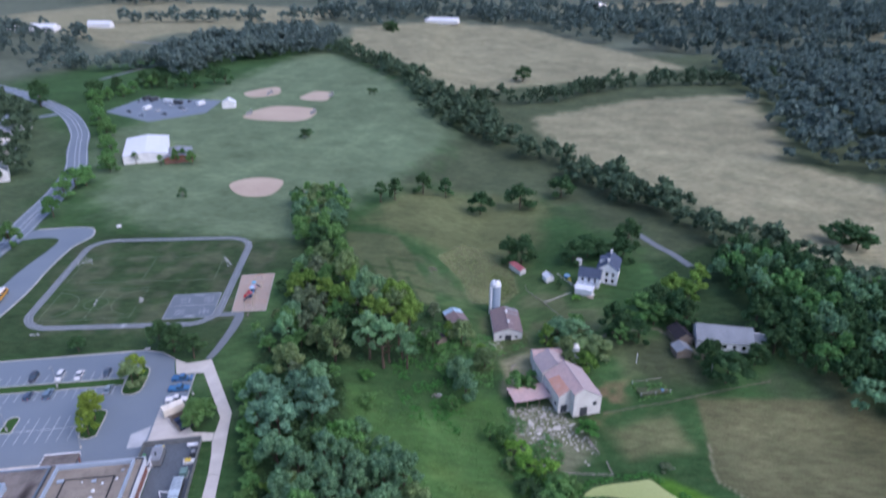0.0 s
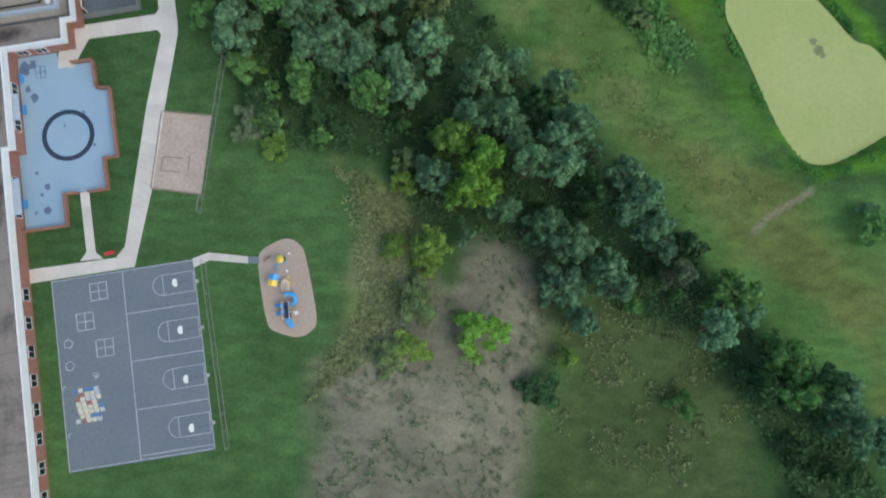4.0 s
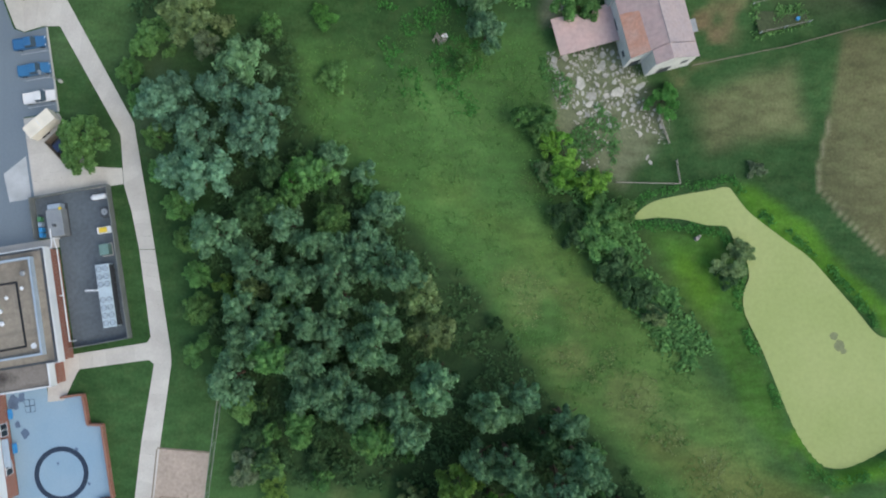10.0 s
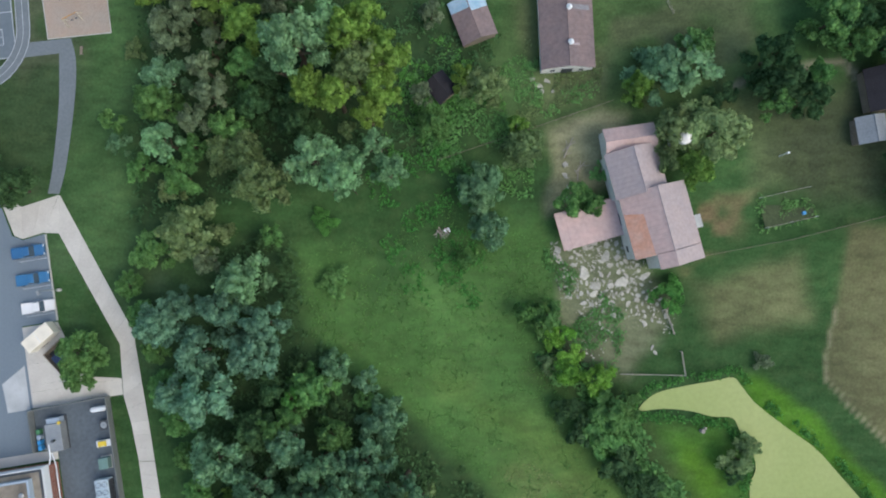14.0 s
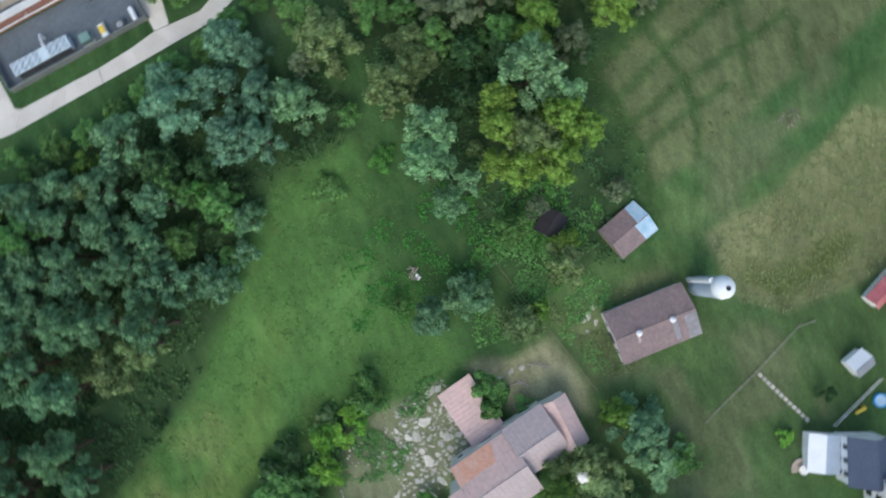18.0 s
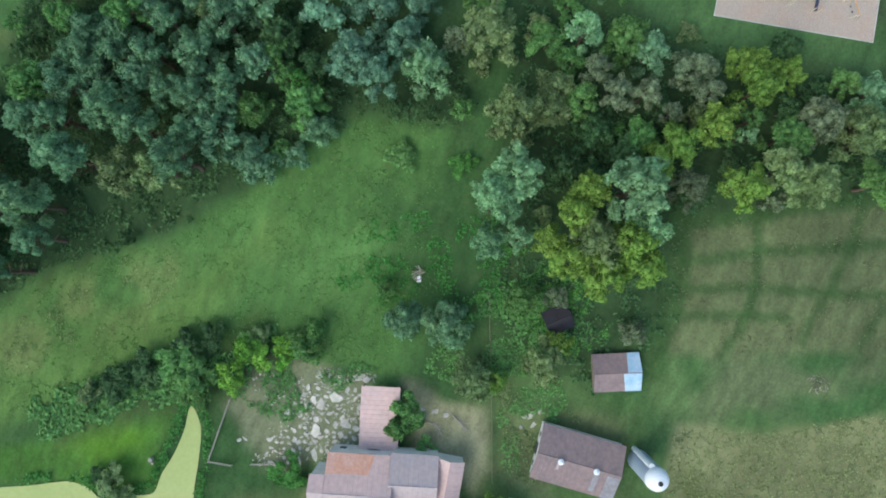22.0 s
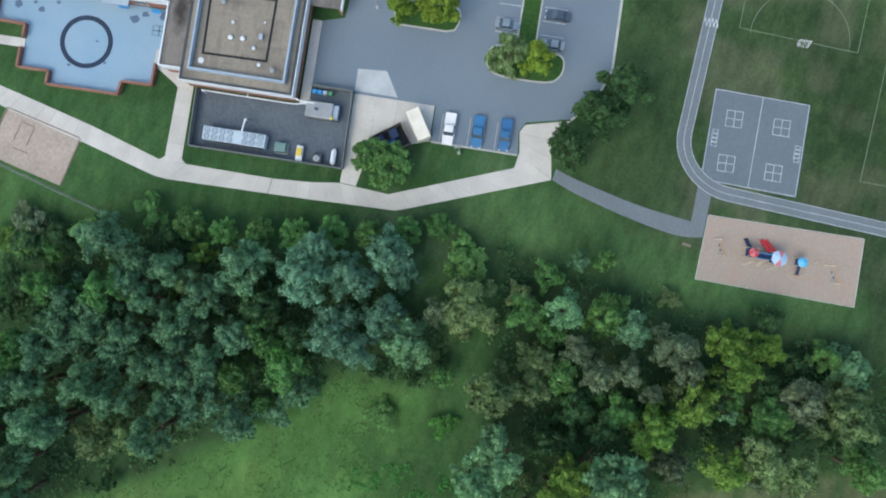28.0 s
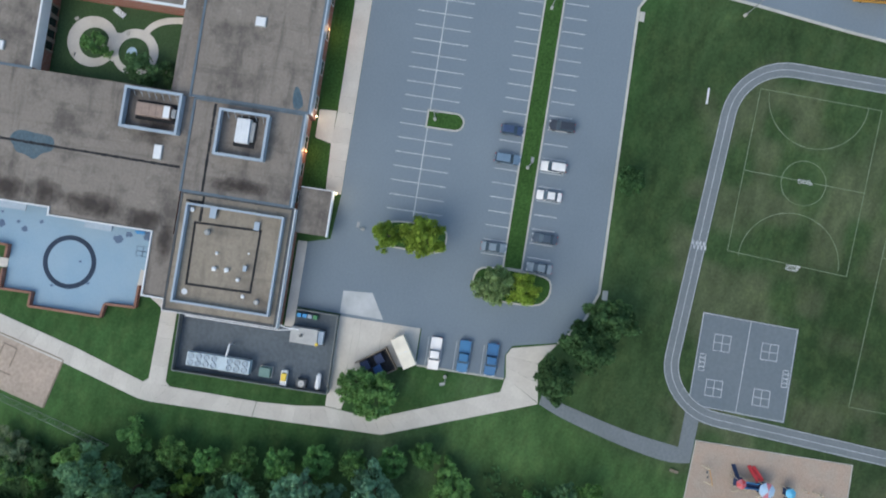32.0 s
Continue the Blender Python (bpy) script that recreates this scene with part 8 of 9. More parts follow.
def trunk_mesh(seed):
    """Trunk and limbs for a tree 1 high."""
    r = random.Random(seed)
    bm = B()
    x = y = 0.0
    for k in range(5):
        a, b = r.uniform(-0.015, 0.015), r.uniform(-0.015, 0.015)
        rod(bm, (x, y, 0.14 * k - (0.03 if k == 0 else 0)), (x + a, y + b, 0.14 * (k + 1)), 0.03 - 0.004 * k, 0.026 - 0.004 * k, n=7)
        x, y = x + a, y + b
        if k > 1:
            for _ in range(2):
                t = r.uniform(0, 6.28)
                rod(bm, (x, y, 0.14 * k), (x + 0.17 * math.cos(t), y + 0.17 * math.sin(t), 0.14 * k + 0.17), 0.012, 0.004, n=5)
    me = bpy.data.meshes.new("trunk")
    bm.to_mesh(me), bm.free()
    me.materials.append(M_bark)
    return me


TRUNKS = [trunk_mesh(k) for k in range(4)]
tree_rnd = random.Random(77)
ALL_TREES = []


def tree(kind, x, y, r, h, z=None, where="at the edge of the wood", meshes=None):
    """One tree or bush of that crown radius and height."""
    z = land1(x, y) if z is None else z
    small = h < 7
    g = tree_rnd.random()
    h = h * (0.92 + 0.16 * g)
    t = new("bush" if small else "tree")
    t.matrix_basis = pose(x, y, z, 0, 0, 360 * tree_rnd.random())
    tagged(t, f"{LEAF_WORD[kind]} {'rounded bush' if small else 'broadleaf tree'} {where}", "bush" if small else "tree", "trees and bushes")
    rz = min(h * 0.54, r * 1.5)
    tr = new("trunk", tree_rnd.choice(TRUNKS))
    tr.parent = t
    tr.scale = (h, h, h * 0.95)
    cr = new("crown", tree_rnd.choice(meshes or (BUSHES[kind] if small or r < 2.4 else CROWNS[kind])))
    cr.parent = t
    cr.location = (0, 0, h - rz * 0.92)
    cr.rotation_euler = (0, 0, tree_rnd.uniform(0, 6.28))
    cr.scale = (r * 1.2, r * 1.2 * tree_rnd.uniform(0.88, 1.08), rz)
    ALL_TREES.append((x, y, r))
    return t


def grove(kind, h, rows, where="in the wood"):
    for x, y, r in rows:
        tree(kind, x, y, max(r, 1.0), h * min(1.15, max(0.75, 0.6 + r * 0.12)) if h > 7 else h * min(1.3, max(0.6, r / 3.0)), None, where)


def stand(kind, rows, where="in the wood"):
    """Trees with a crown radius and a height each."""
    for x, y, r, h in rows:
        tree(kind, x, y, r, h, None, where)


stand("b", [(7.0, 75.6, 3.5, 17.9), (4.7, 69.9, 4.4, 17.6), (5.1, 44.1, 5.1, 6.0)])
stand("d", [(-34.9, 129.6, 4.2, 9.0), (-32.0, 137.0, 2.8, 9.0), (-33.9, 84.8, 3.5, 4.5), (17.7, 87.0, 3.7, 13.6), (-24.0, 91.2, 3.0, 7.5), (-36.1, 88.2, 3.1, 3.4), (-24.7, 83.9, 2.5, 3.6), (45.3, 59.6, 3.5, 12.6), (58.0, 33.5, 3.5, 10.7), (69.5, 34.0, 3.7, 12.8), (16.7, 33.2, 3.6, 4.2), (28.1, 69.1, 3.1, 12.4), (-34.8, 188.4, 3.7, 8.3), (-32.8, 193.8, 2.9, 9.1), (-53.6, 223.5, 2.4, 5.6), (-45.7, 210.0, 2.2, 6.5), (-48.5, 219.3, 2.6, 6.6), (-27.1, 184.3, 3.4, 8.1), (-27.6, 189.3, 3.0, 7.8), (-42.7, 198.0, 2.4, 6.6), (-42.3, 233.4, 2.6, 5.6), (-36.9, 212.5, 2.0, 5.5), (-28.2, 207.2, 2.2, 5.0)])
stand("g", [(-30.5, 104.5, 3.8, 14.5), (-27.2, 92.4, 3.0, 10.9), (-31.7, 129.9, 2.5, 10.0), (-21.5, 127.9, 3.4, 9.5), (-25.5, 136.7, 4.2, 8.7), (-29.0, 132.2, 2.4, 8.5), (-15.1, 88.6, 3.0, 12.5), (-45.5, 104.7, 3.1, 4.3), (-53.4, 162.3, 3.4, 4.9), (-56.7, 160.8, 2.5, 3.6), (-27.0, 89.9, 2.8, 8.7), (-13.9, 88.8, 4.1, 14.2), (-33.6, 84.2, 3.1, 3.9), (-38.5, 94.5, 3.1, 4.2), (53.8, 50.5, 4.3, 13.8)])
stand("g", [(63.1, 39.1, 4.3, 12.9), (64.9, 33.1, 3.5, 12.8), (44.2, 29.8, 2.6, 6.0), (-55.4, 177.2, 2.8, 6.7), (-48.1, 175.3, 3.4, 6.8), (-45.8, 180.6, 2.8, 6.7), (-51.8, 188.3, 4.1, 10.0), (-39.3, 184.0, 3.3, 9.0), (-44.6, 213.4, 1.9, 8.5), (-36.7, 195.6, 3.3, 8.9), (-42.9, 219.6, 3.2, 11.3), (-55.9, 227.7, 2.7, 7.7), (-43.5, 221.1, 2.8, 10.7), (-2.7, 185.5, 3.1, 8.8), (3.3, 159.9, 2.2, 5.9), (19.3, 148.3, 3.0, 6.4), (14.4, 149.1, 2.0, 5.7), (23.9, 171.1, 3.1, 6.6), (27.9, 170.1, 2.4, 5.3), (-21.9, 155.5, 2.9, 3.1)])
stand("k", [(-28.8, 135.0, 1.8, 8.4), (-23.4, 167.1, 2.4, 2.7)])
stand("o", [(-35.6, 115.7, 2.6, 9.5), (-3.5, 107.2, 4.4, 15.7), (-5.8, 113.8, 3.6, 15.0), (-11.4, 39.8, 3.1, 3.4), (-6.1, 49.9, 3.7, 4.1), (-7.9, 76.8, 2.7, 6.5), (-46.4, 165.0, 5.0, 11.2), (-50.8, 173.0, 2.4, 5.6), (-40.3, 179.4, 3.7, 9.1), (-33.7, 173.4, 4.9, 14.1), (-35.8, 179.8, 3.5, 10.3), (-50.1, 233.6, 3.7, 8.9), (-58.1, 199.5, 2.0, 2.5), (-42.6, 203.8, 2.0, 7.5), (-16.0, 193.3, 4.1, 16.7), (-36.4, 219.6, 3.7, 13.9), (-36.1, 225.4, 4.4, 14.1), (-48.4, 231.6, 3.6, 9.9), (7.1, 192.7, 4.1, 10.1), (14.5, 180.9, 4.0, 7.6)])
stand("s", [(-37.2, 156.2, 4.6, 12.0), (7.5, 93.1, 4.4, 16.9), (-50.3, 181.0, 3.4, 10.9), (-41.5, 213.1, 1.7, 8.4), (-23.2, 176.8, 4.2, 17.4), (-18.4, 173.9, 3.5, 17.4), (-16.8, 177.2, 2.6, 15.3), (-11.0, 175.8, 3.1, 14.5), (-12.8, 180.6, 2.3, 12.9), (-25.6, 196.2, 5.1, 20.8), (-20.2, 200.4, 3.6, 17.5), (-26.5, 192.1, 2.3, 17.6), (5.9, 170.6, 2.5, 8.4)])
stand("v", [(-37.5, 84.5, 2.9, 4.5), (-37.4, 82.1, 2.7, 2.9), (43.3, 54.6, 2.9, 12.3), (-43.4, 160.1, 2.5, 8.7), (-44.9, 185.0, 2.7, 11.2), (-41.6, 189.0, 2.7, 11.2), (-43.5, 194.3, 2.7, 9.7), (-49.7, 201.4, 3.8, 10.0), (-46.5, 204.6, 2.9, 9.7), (-41.2, 199.2, 1.9, 9.5), (-47.3, 224.3, 4.3, 11.6), (-30.3, 206.7, 3.3, 10.1), (-32.0, 221.1, 2.3, 7.6), (-4.9, 191.2, 2.3, 5.2), (-2.7, 206.4, 2.5, 6.2)])
stand("c", [(-42.8, 135.7, 4.5, 13.2), (-48.5, 136.9, 2.7, 12.7), (-44.5, 143.7, 4.2, 11.3), (-50.8, 149.0, 4.6, 11.4), (-48.2, 152.7, 2.7, 8.7), (-40.2, 151.3, 3.6, 11.4), (-35.3, 143.5, 4.6, 12.2), (-33.5, 148.6, 3.3, 12.1)])
stand("w", [(-38.4, 100.4, 4.4, 11.8), (-36.4, 107.2, 3.6, 11.8), (-36.7, 112.7, 3.5, 11.8), (-40.8, 125.1, 4.4, 11.6), (-27.6, 103.4, 2.7, 13.0), (-28.1, 116.5, 3.9, 13.2), (-31.0, 111.0, 2.7, 12.4), (-34.2, 120.1, 3.3, 12.0), (-21.7, 97.6, 4.5, 13.2), (-23.5, 103.9, 2.9, 14.0), (-21.1, 108.0, 3.3, 14.7), (-25.0, 109.8, 2.9, 13.7), (-19.4, 113.6, 2.9, 15.1), (-20.2, 118.2, 3.1, 14.9), (-23.8, 123.4, 2.7, 13.9), (-20.8, 123.5, 2.4, 12.4)])
stand("w", [(-13.7, 105.2, 4.6, 18.0), (-11.9, 109.8, 3.5, 17.2), (-8.5, 118.5, 3.8, 18.3), (-3.2, 99.4, 3.0, 15.3), (-29.3, 127.2, 3.5, 12.9), (-21.5, 139.6, 3.1, 7.4), (-15.8, 122.7, 4.6, 12.4), (-13.6, 118.6, 3.0, 13.6), (-12.8, 129.7, 4.1, 9.2), (-8.8, 90.8, 3.8, 14.7), (-17.7, 92.7, 2.8, 12.1), (-16.2, 137.0, 2.5, 5.7), (-32.9, 107.3, 2.7, 12.1), (-24.8, 117.6, 2.4, 11.4), (-3.1, 97.5, 4.1, 17.6), (-25.1, 97.1, 4.5, 11.8), (-21.0, 95.1, 3.3, 12.4), (-15.4, 95.4, 3.3, 14.0), (-7.6, 88.7, 3.1, 15.7), (-9.5, 94.1, 2.5, 15.4), (13.4, 95.0, 2.8, 16.6), (21.3, 90.6, 3.0, 15.9), (23.7, 82.9, 3.7, 18.6), (11.9, 81.8, 2.8, 17.4)])
stand("w", [(13.6, 78.6, 2.6, 17.1), (5.1, 84.1, 3.7, 17.0), (10.2, 83.8, 3.5, 17.6), (-2.2, 73.2, 3.8, 12.5), (15.6, 75.1, 3.3, 18.1), (20.6, 74.3, 3.7, 18.6), (19.7, 79.1, 2.7, 18.8), (18.7, 63.9, 3.9, 10.1), (3.2, 62.0, 1.9, 6.0), (-19.2, 99.1, 2.9, 12.9), (24.2, 81.6, 3.4, 18.4), (28.1, 78.6, 1.9, 12.9), (32.7, 73.1, 3.4, 17.0), (35.2, 68.1, 4.6, 17.1), (38.4, 63.8, 3.4, 15.6), (23.2, 60.2, 3.8, 14.2), (29.5, 55.0, 3.8, 13.5), (31.7, 52.0, 2.8, 12.4), (40.2, 59.2, 2.3, 12.1), (55.7, 47.1, 2.9, 12.5), (49.5, 44.1, 3.6, 13.5), (21.1, 52.6, 4.3, 10.2), (25.0, 46.1, 2.9, 8.0), (10.6, 67.3, 2.9, 9.9)])
stand("w", [(-51.1, 193.2, 3.5, 9.9), (-55.4, 232.1, 3.7, 7.9), (5.9, 174.0, 4.2, 8.5), (7.7, 165.4, 3.6, 8.4)])
stand("y", [(-40.7, 115.6, 2.4, 4.9), (1.3, 79.4, 4.1, 16.6), (-32.5, 78.8, 2.7, 3.1), (-36.8, 95.5, 2.3, 3.2), (-3.4, 59.2, 4.0, 7.5), (22.3, 39.1, 2.1, 5.1), (-7.3, 41.7, 3.3, 3.6), (-10.2, 60.3, 2.5, 3.1), (-8.5, 72.7, 2.7, 5.5), (-53.6, 210.1, 3.3, 9.8), (-49.3, 212.3, 4.0, 11.5), (-54.8, 217.4, 3.1, 8.8), (-41.7, 207.0, 3.4, 11.4), (-35.4, 201.2, 4.3, 12.1), (-24.0, 189.7, 3.1, 16.3), (-19.6, 188.2, 3.3, 16.1), (-17.3, 199.0, 4.3, 16.2), (-11.8, 190.0, 3.6, 15.6), (-11.4, 196.2, 4.3, 15.5), (-14.2, 202.0, 3.6, 14.4), (-14.3, 185.9, 2.7, 14.2), (-33.1, 215.1, 4.0, 11.6), (13.4, 185.7, 2.1, 6.7), (2.8, 194.4, 2.3, 8.0)])
stand("b", [(23.0, 137.3, 3.0, 5.6), (28.5, 135.3, 3.3, 5.9), (23.2, 140.7, 2.9, 4.6), (19.9, 144.0, 2.2, 4.3), (22.9, 144.7, 1.8, 4.3)], "beside the pond and the barnyard")
stand("g", [(31.7, 128.9, 4.0, 6.1), (35.3, 130.1, 2.9, 4.9), (29.6, 124.2, 4.0, 5.1), (18.1, 145.9, 2.5, 5.2), (17.4, 149.0, 2.0, 5.0), (26.9, 172.7, 2.0, 2.2), (30.6, 176.2, 2.2, 2.4), (26.2, 124.6, 2.5, 4.6)], "beside the pond and the barnyard")
stand("d", [(31.9, 119.4, 3.8, 5.1), (35.5, 115.5, 2.7, 3.8), (25.4, 124.8, 3.1, 4.7), (22.6, 129.7, 2.9, 3.6), (37.5, 112.3, 2.5, 2.8), (55.9, 116.6, 2.5, 2.9), (38.6, 113.9, 2.7, 3.0), (41.2, 109.3, 2.3, 2.8), (33.8, 117.7, 2.5, 3.7)], "beside the pond and the barnyard")
stand("o", [(41.0, 108.9, 2.3, 2.8), (56.7, 119.0, 3.8, 4.2), (59.2, 121.9, 2.3, 2.9), (19.4, 138.6, 2.3, 3.3)], "beside the pond and the barnyard")
stand("v", [(62.5, 138.2, 1.8, 2.2)], "beside the pond and the barnyard")
stand("k", [(43.6, 152.3, 3.5, 4.5)], "beside the pond and the barnyard")
grove("g", 11.5, [(-39.5, 236.7, 3.9)])
grove("w", 11.5, [(71.4, 32.3, 4.5), (73.9, 26.6, 4.0), (78.0, 23.9, 3.8)])
grove("g", 5.2, [(83.5, 63.6, 3.3)])
grove("w", 5.2, [(84.3, 66.9, 2.2)])
grove("o", 11.5, [(-46.4, 232.7, 4.1)])
grove("g", 9.0, [(71.5, 202.6, 5.1), (75.4, 198.4, 3.5), (68.2, 192.2, 2.4), (60.7, 187.8, 2.7)])
stand("w", [(40.6, 194.3, 4.9, 7.5)], "beside the old barn")
stand("y", [(36.5, 192.1, 2.7, 7.6)], "beside the old barn")
stand("s", [(47.9, 195.3, 4.7, 6.3)], "beside the old barn")
stand("g", [(47.8, 199.9, 3.5, 6.0)], "beside the old barn")
stand("o", [(42.5, 183.2, 4.5, 8.0)], "beside the old barn")
stand("o", [(50.7, 182.7, 6.0, 7.3)], "beside the old barn")
stand("o", [(41.5, 177.7, 2.3, 8.4)], "beside the old barn")
stand("y", [(47.3, 176.4, 3.5, 8.3)], "beside the old barn")
stand("d", [(52.6, 190.1, 2.8, 3.0)], "beside the old barn")
# trees on the school grounds
for kind, u, v, r, h in (("l", -14.0, 58.1, 2.7, 7.7), ("l", -14.6, 64.6, 3.6, 9.0), ("o", -8.1, 78.3, 3.3, 8.4), ("l", -8.3, 83.8, 3.1, 7.8), ("d", 6.9, 91.5, 3.8, 9.0), ("d", -0.2, 96.2, 4.2, 9.5), ("d", -5.2, 99.6, 4.3, 9.5),
                         ("g", -40.6, -0.6, 2.5, 4.5), ("d", -37.0, 9.6, 3.6, 5.0), ("d", -36.0, 14.0, 1.6, 2.5)):
    p = at_school(u, v).translation
    tree(kind, p.x, p.y, r, h, -2.0, "on the school grounds")
# a planted row of round young trees along the footpath, and the full round bush by the service pad
for x, y, r in ((-45.4, 112.3, 2.8), (-45.8, 118.4, 2.5), (-47.4, 124.9, 2.6), (-49.1, 131.0, 2.7), (-51.7, 137.7, 2.6), (-53.3, 143.9, 2.4), (-55.7, 150.5, 2.5), (-58.3, 155.7, 2.5)):
    tree("g", x, y, r, 5.2, None, "in a row along the footpath", DOMES["g"])
tree("g", -66.9, 140.6, 3.5, 6.6, -2.0, "beside the bin enclosure", DOMES["g"])
tree("g", -66.2, 143.9, 3.9, 6.9, -2.0, "beside the bin enclosure", DOMES["g"])
p = at_school(-30.5, 100).translation
tree("d", p.x, p.y, 2.4, 5.5, -2.0, "alone on the school lawn", DOMES["d"])
# far and middle trees seen singly
grove("d", 11.0, [(20, 313, 6), (41, 320, 8), (65, 336, 8), (-10, 329, 4.5), (-24, 316, 3.5), (-31, 312, 3), (2, 330, 3.5), (192, 284, 9), (196, 279, 7), (82, 262, 6), (30, 258, 5), (35, 256, 5.5)], "beside farm fields")
grove("y", 10.5, [(87, 217, 4.5), (98, 221, 4.5), (92, 213, 3.5)], "beside the farm lane")
grove("d", 10.0, [(78, 208, 5), (84, 204, 4), (91, 171, 6.5), (86, 178, 3), (86, 197, 4), (60, 196, 4), (110, 196, 5), (74, 202, 3.5)], "beside the farmhouses")
grove("d", 8.0, [(89, 180, 3.2), (103, 178, 4), (114.5, 192, 5), (83, 198, 5), (111, 183, 4)], "in front of the grey house")
grove("w", 15.0, [(130, 184, 4)], "standing tall at the wood edge")
grove("b", 3.2, [(51.7, 219.8, 1.7)], "on the house lawn")
grove("d", 8.0, [(62, 191, 4.5), (67, 188, 3.5), (56, 250, 5), (63, 254, 6), (70, 252, 6), (77, 250, 5)], "beside the farmhouses")
grove("d", 6.0, [(-93, 432, 3.5), (-90, 434, 3), (-134, 318, 2.6), (-63, 574, 3), (-59, 576, 3), (47, 230, 1.6)], "on open grass")
grove("g", 9.0, [(-185, 255, 5), (-186, 290, 5), (-194, 316, 5), (-196, 331, 6), (-193, 336, 5), (-190, 358, 5), (-196, 366, 5), (-204, 391, 5), (-212, 402, 5), (-226, 432, 5), (-232, 444, 5), (-244, 462, 6), (-254, 478, 5), (-268, 505, 6), (-278, 546, 4.5), (-272, 560, 5), (-270, 577, 5), (-264, 600, 6), (-287, 542, 6), (-156, 380, 2.5), (-150, 376, 2.5), (-148, 372, 2.5), (-166, 371, 2), (-182, 374, 2), (-158, 374, 3)], "beside the road")
grove("d", 13.0, [(-292, 556, 9), (-284, 577, 6), (-270, 600, 6), (-262, 606, 6), (-250, 600, 6), (-236, 608, 6), (-225, 600, 5), (-202, 617, 7), (-215, 625, 7), (82, 676, 9), (-85, 1100, 12), (-80, 1096, 10), (-320, 520, 7), (-334, 545, 8)], "far across the fields")

# the northern belt of woodland beyond the playground, and the eastern wood, tree by tree
fill = random.Random(31)


MID_SHAPES = [crown_arrays(60 + k, 8, 3, 32, 0.12) for k in range(4)]


def fill_wood(pts, count, gap, kinds, r0, r1, h, label):
    """The uncounted rest of a wood, crowns of each colour joined."""
    xs, ys = [p[0] for p in pts], [p[1] for p in pts]
    made = tries = 0
    got = {}
    while made < count and tries < count * 60:
        tries += 1
        x, y = fill.uniform(min(xs), max(xs)), fill.uniform(min(ys), max(ys))
        r = fill.uniform(r0, r1)
        if float(inside(np.array([x]), np.array([y]), pts)[0]) > 0 or any((x - a) ** 2 + (y - b) ** 2 < (gap * (r + c)) ** 2 for a, b, c in ALL_TREES):
            continue
        ALL_TREES.append((x, y, r))
        v, f = fill.choice(MID_SHAPES)
        t, hh = fill.uniform(0, 6.28), h * fill.uniform(0.8, 1.15)
        c, s = math.cos(t), math.sin(t)
        w = v * np.array([r * 1.1, r * 1.1, hh * 0.5])
        w = np.stack([w[:, 0] * c - w[:, 1] * s + x, w[:, 0] * s + w[:, 1] * c + y, w[:, 2] + land1(x, y) + hh * 0.52], 1)
        got.setdefault(fill.choice(kinds), []).append((w, f))
        made += 1
    for k, rows in got.items():
        base = np.cumsum([0] + [len(w) for w, f in rows])
        ob = new("wood", as_mesh("wood", np.concatenate([w for w, f in rows]), np.concatenate([f + o for (w, f), o in zip(rows, base)]), LEAF[k]))
        tagged(ob, LEAF_WORD[k] + " " + label, "woodland", kind="stuff")


fill_wood([(-62, 176), (-40, 180), (-10, 185), (2, 198), (-6, 208), (-26, 206), (-40, 240), (-46, 262), (-62, 262), (-60, 215)], 8, 0.66, "ggoowgd", 1.8, 3.4, 7.0, "trees of the mixed wood behind the playground")
fill_wood([(-60, 255), (-44, 255), (-48, 312), (-74, 312)], 40, 0.62, "ggwod", 3, 5, 11, "trees of the wood beyond the playground")
# mostly dark leaves, so that shade in the gaps is in their colour
fill_wood(WOODS[0], 60, 0.5, "dddg", 1.6, 2.6, 5.0, "low growth filling the walnut wood")
fill_wood([(106, 236), (130, 254), (150, 245), (172, 222), (185, 170), (150, 150), (133, 157), (124, 168), (114, 174), (113, 184), (119, 203)], 130, 0.48, "dddgdw", 3.5, 6, 12, "trees of the wood round the houses")
fill_wood([(104, 60), (135, 60), (150, 110), (118, 112)], 14, 0.7, "gwd", 3, 5, 9, "trees beyond the pond")
fill_wood([(88, 30), (130, 20), (130, -30), (60, -40), (60, 0)], 24, 0.62, "gwdy", 3, 5, 9, "trees of the southern wood")

# far woods, too many to count: leafy crowns joined into belts, many in haze-tinted leaves
FAR_SHAPES = [crown_arrays(90 + k, 6, 2, 13, 0.2, -0.6) for k in range(5)]


def woodland(name, pts, count, r0, r1, material, label, seed):
    """A belt or block of far trees inside an outline."""
    rr = np.random.RandomState(seed)
    xs, ys = [p[0] for p in pts], [p[1] for p in pts]
    vs, fs, base, made = [], [], 0, 0
    while made < count:
        x, y = rr.uniform(min(xs), max(xs), 400), rr.uniform(min(ys), max(ys), 400)
        ok = inside(x, y, pts) < 0
        zs = land(x, y)
        for a, b, z in zip(x[ok], y[ok], zs[ok]):
            v, f = FAR_SHAPES[rr.randint(5)]
            r = rr.uniform(r0, r1)
            h = r * rr.uniform(1.7, 2.6)
            t = rr.uniform(0, 6.28)
            c, s = math.cos(t), math.sin(t)
            w = v * np.array([r * 1.25, r * 1.25, h * 0.52])
            vs.append(np.stack([w[:, 0] * c - w[:, 1] * s + a, w[:, 0] * s + w[:, 1] * c + b, w[:, 2] + z + h * 0.5], 1))
            fs.append(f + base)
            base += len(v)
            made += 1
            if made >= count:
                break
    ob = new(name, as_mesh(name, np.concatenate(vs), np.concatenate(fs), material))
    return tagged(ob, label, "woodland", kind="stuff")


def along(pts, w):
    return offset_line(pts, w) + offset_line(pts, -w)[::-1]


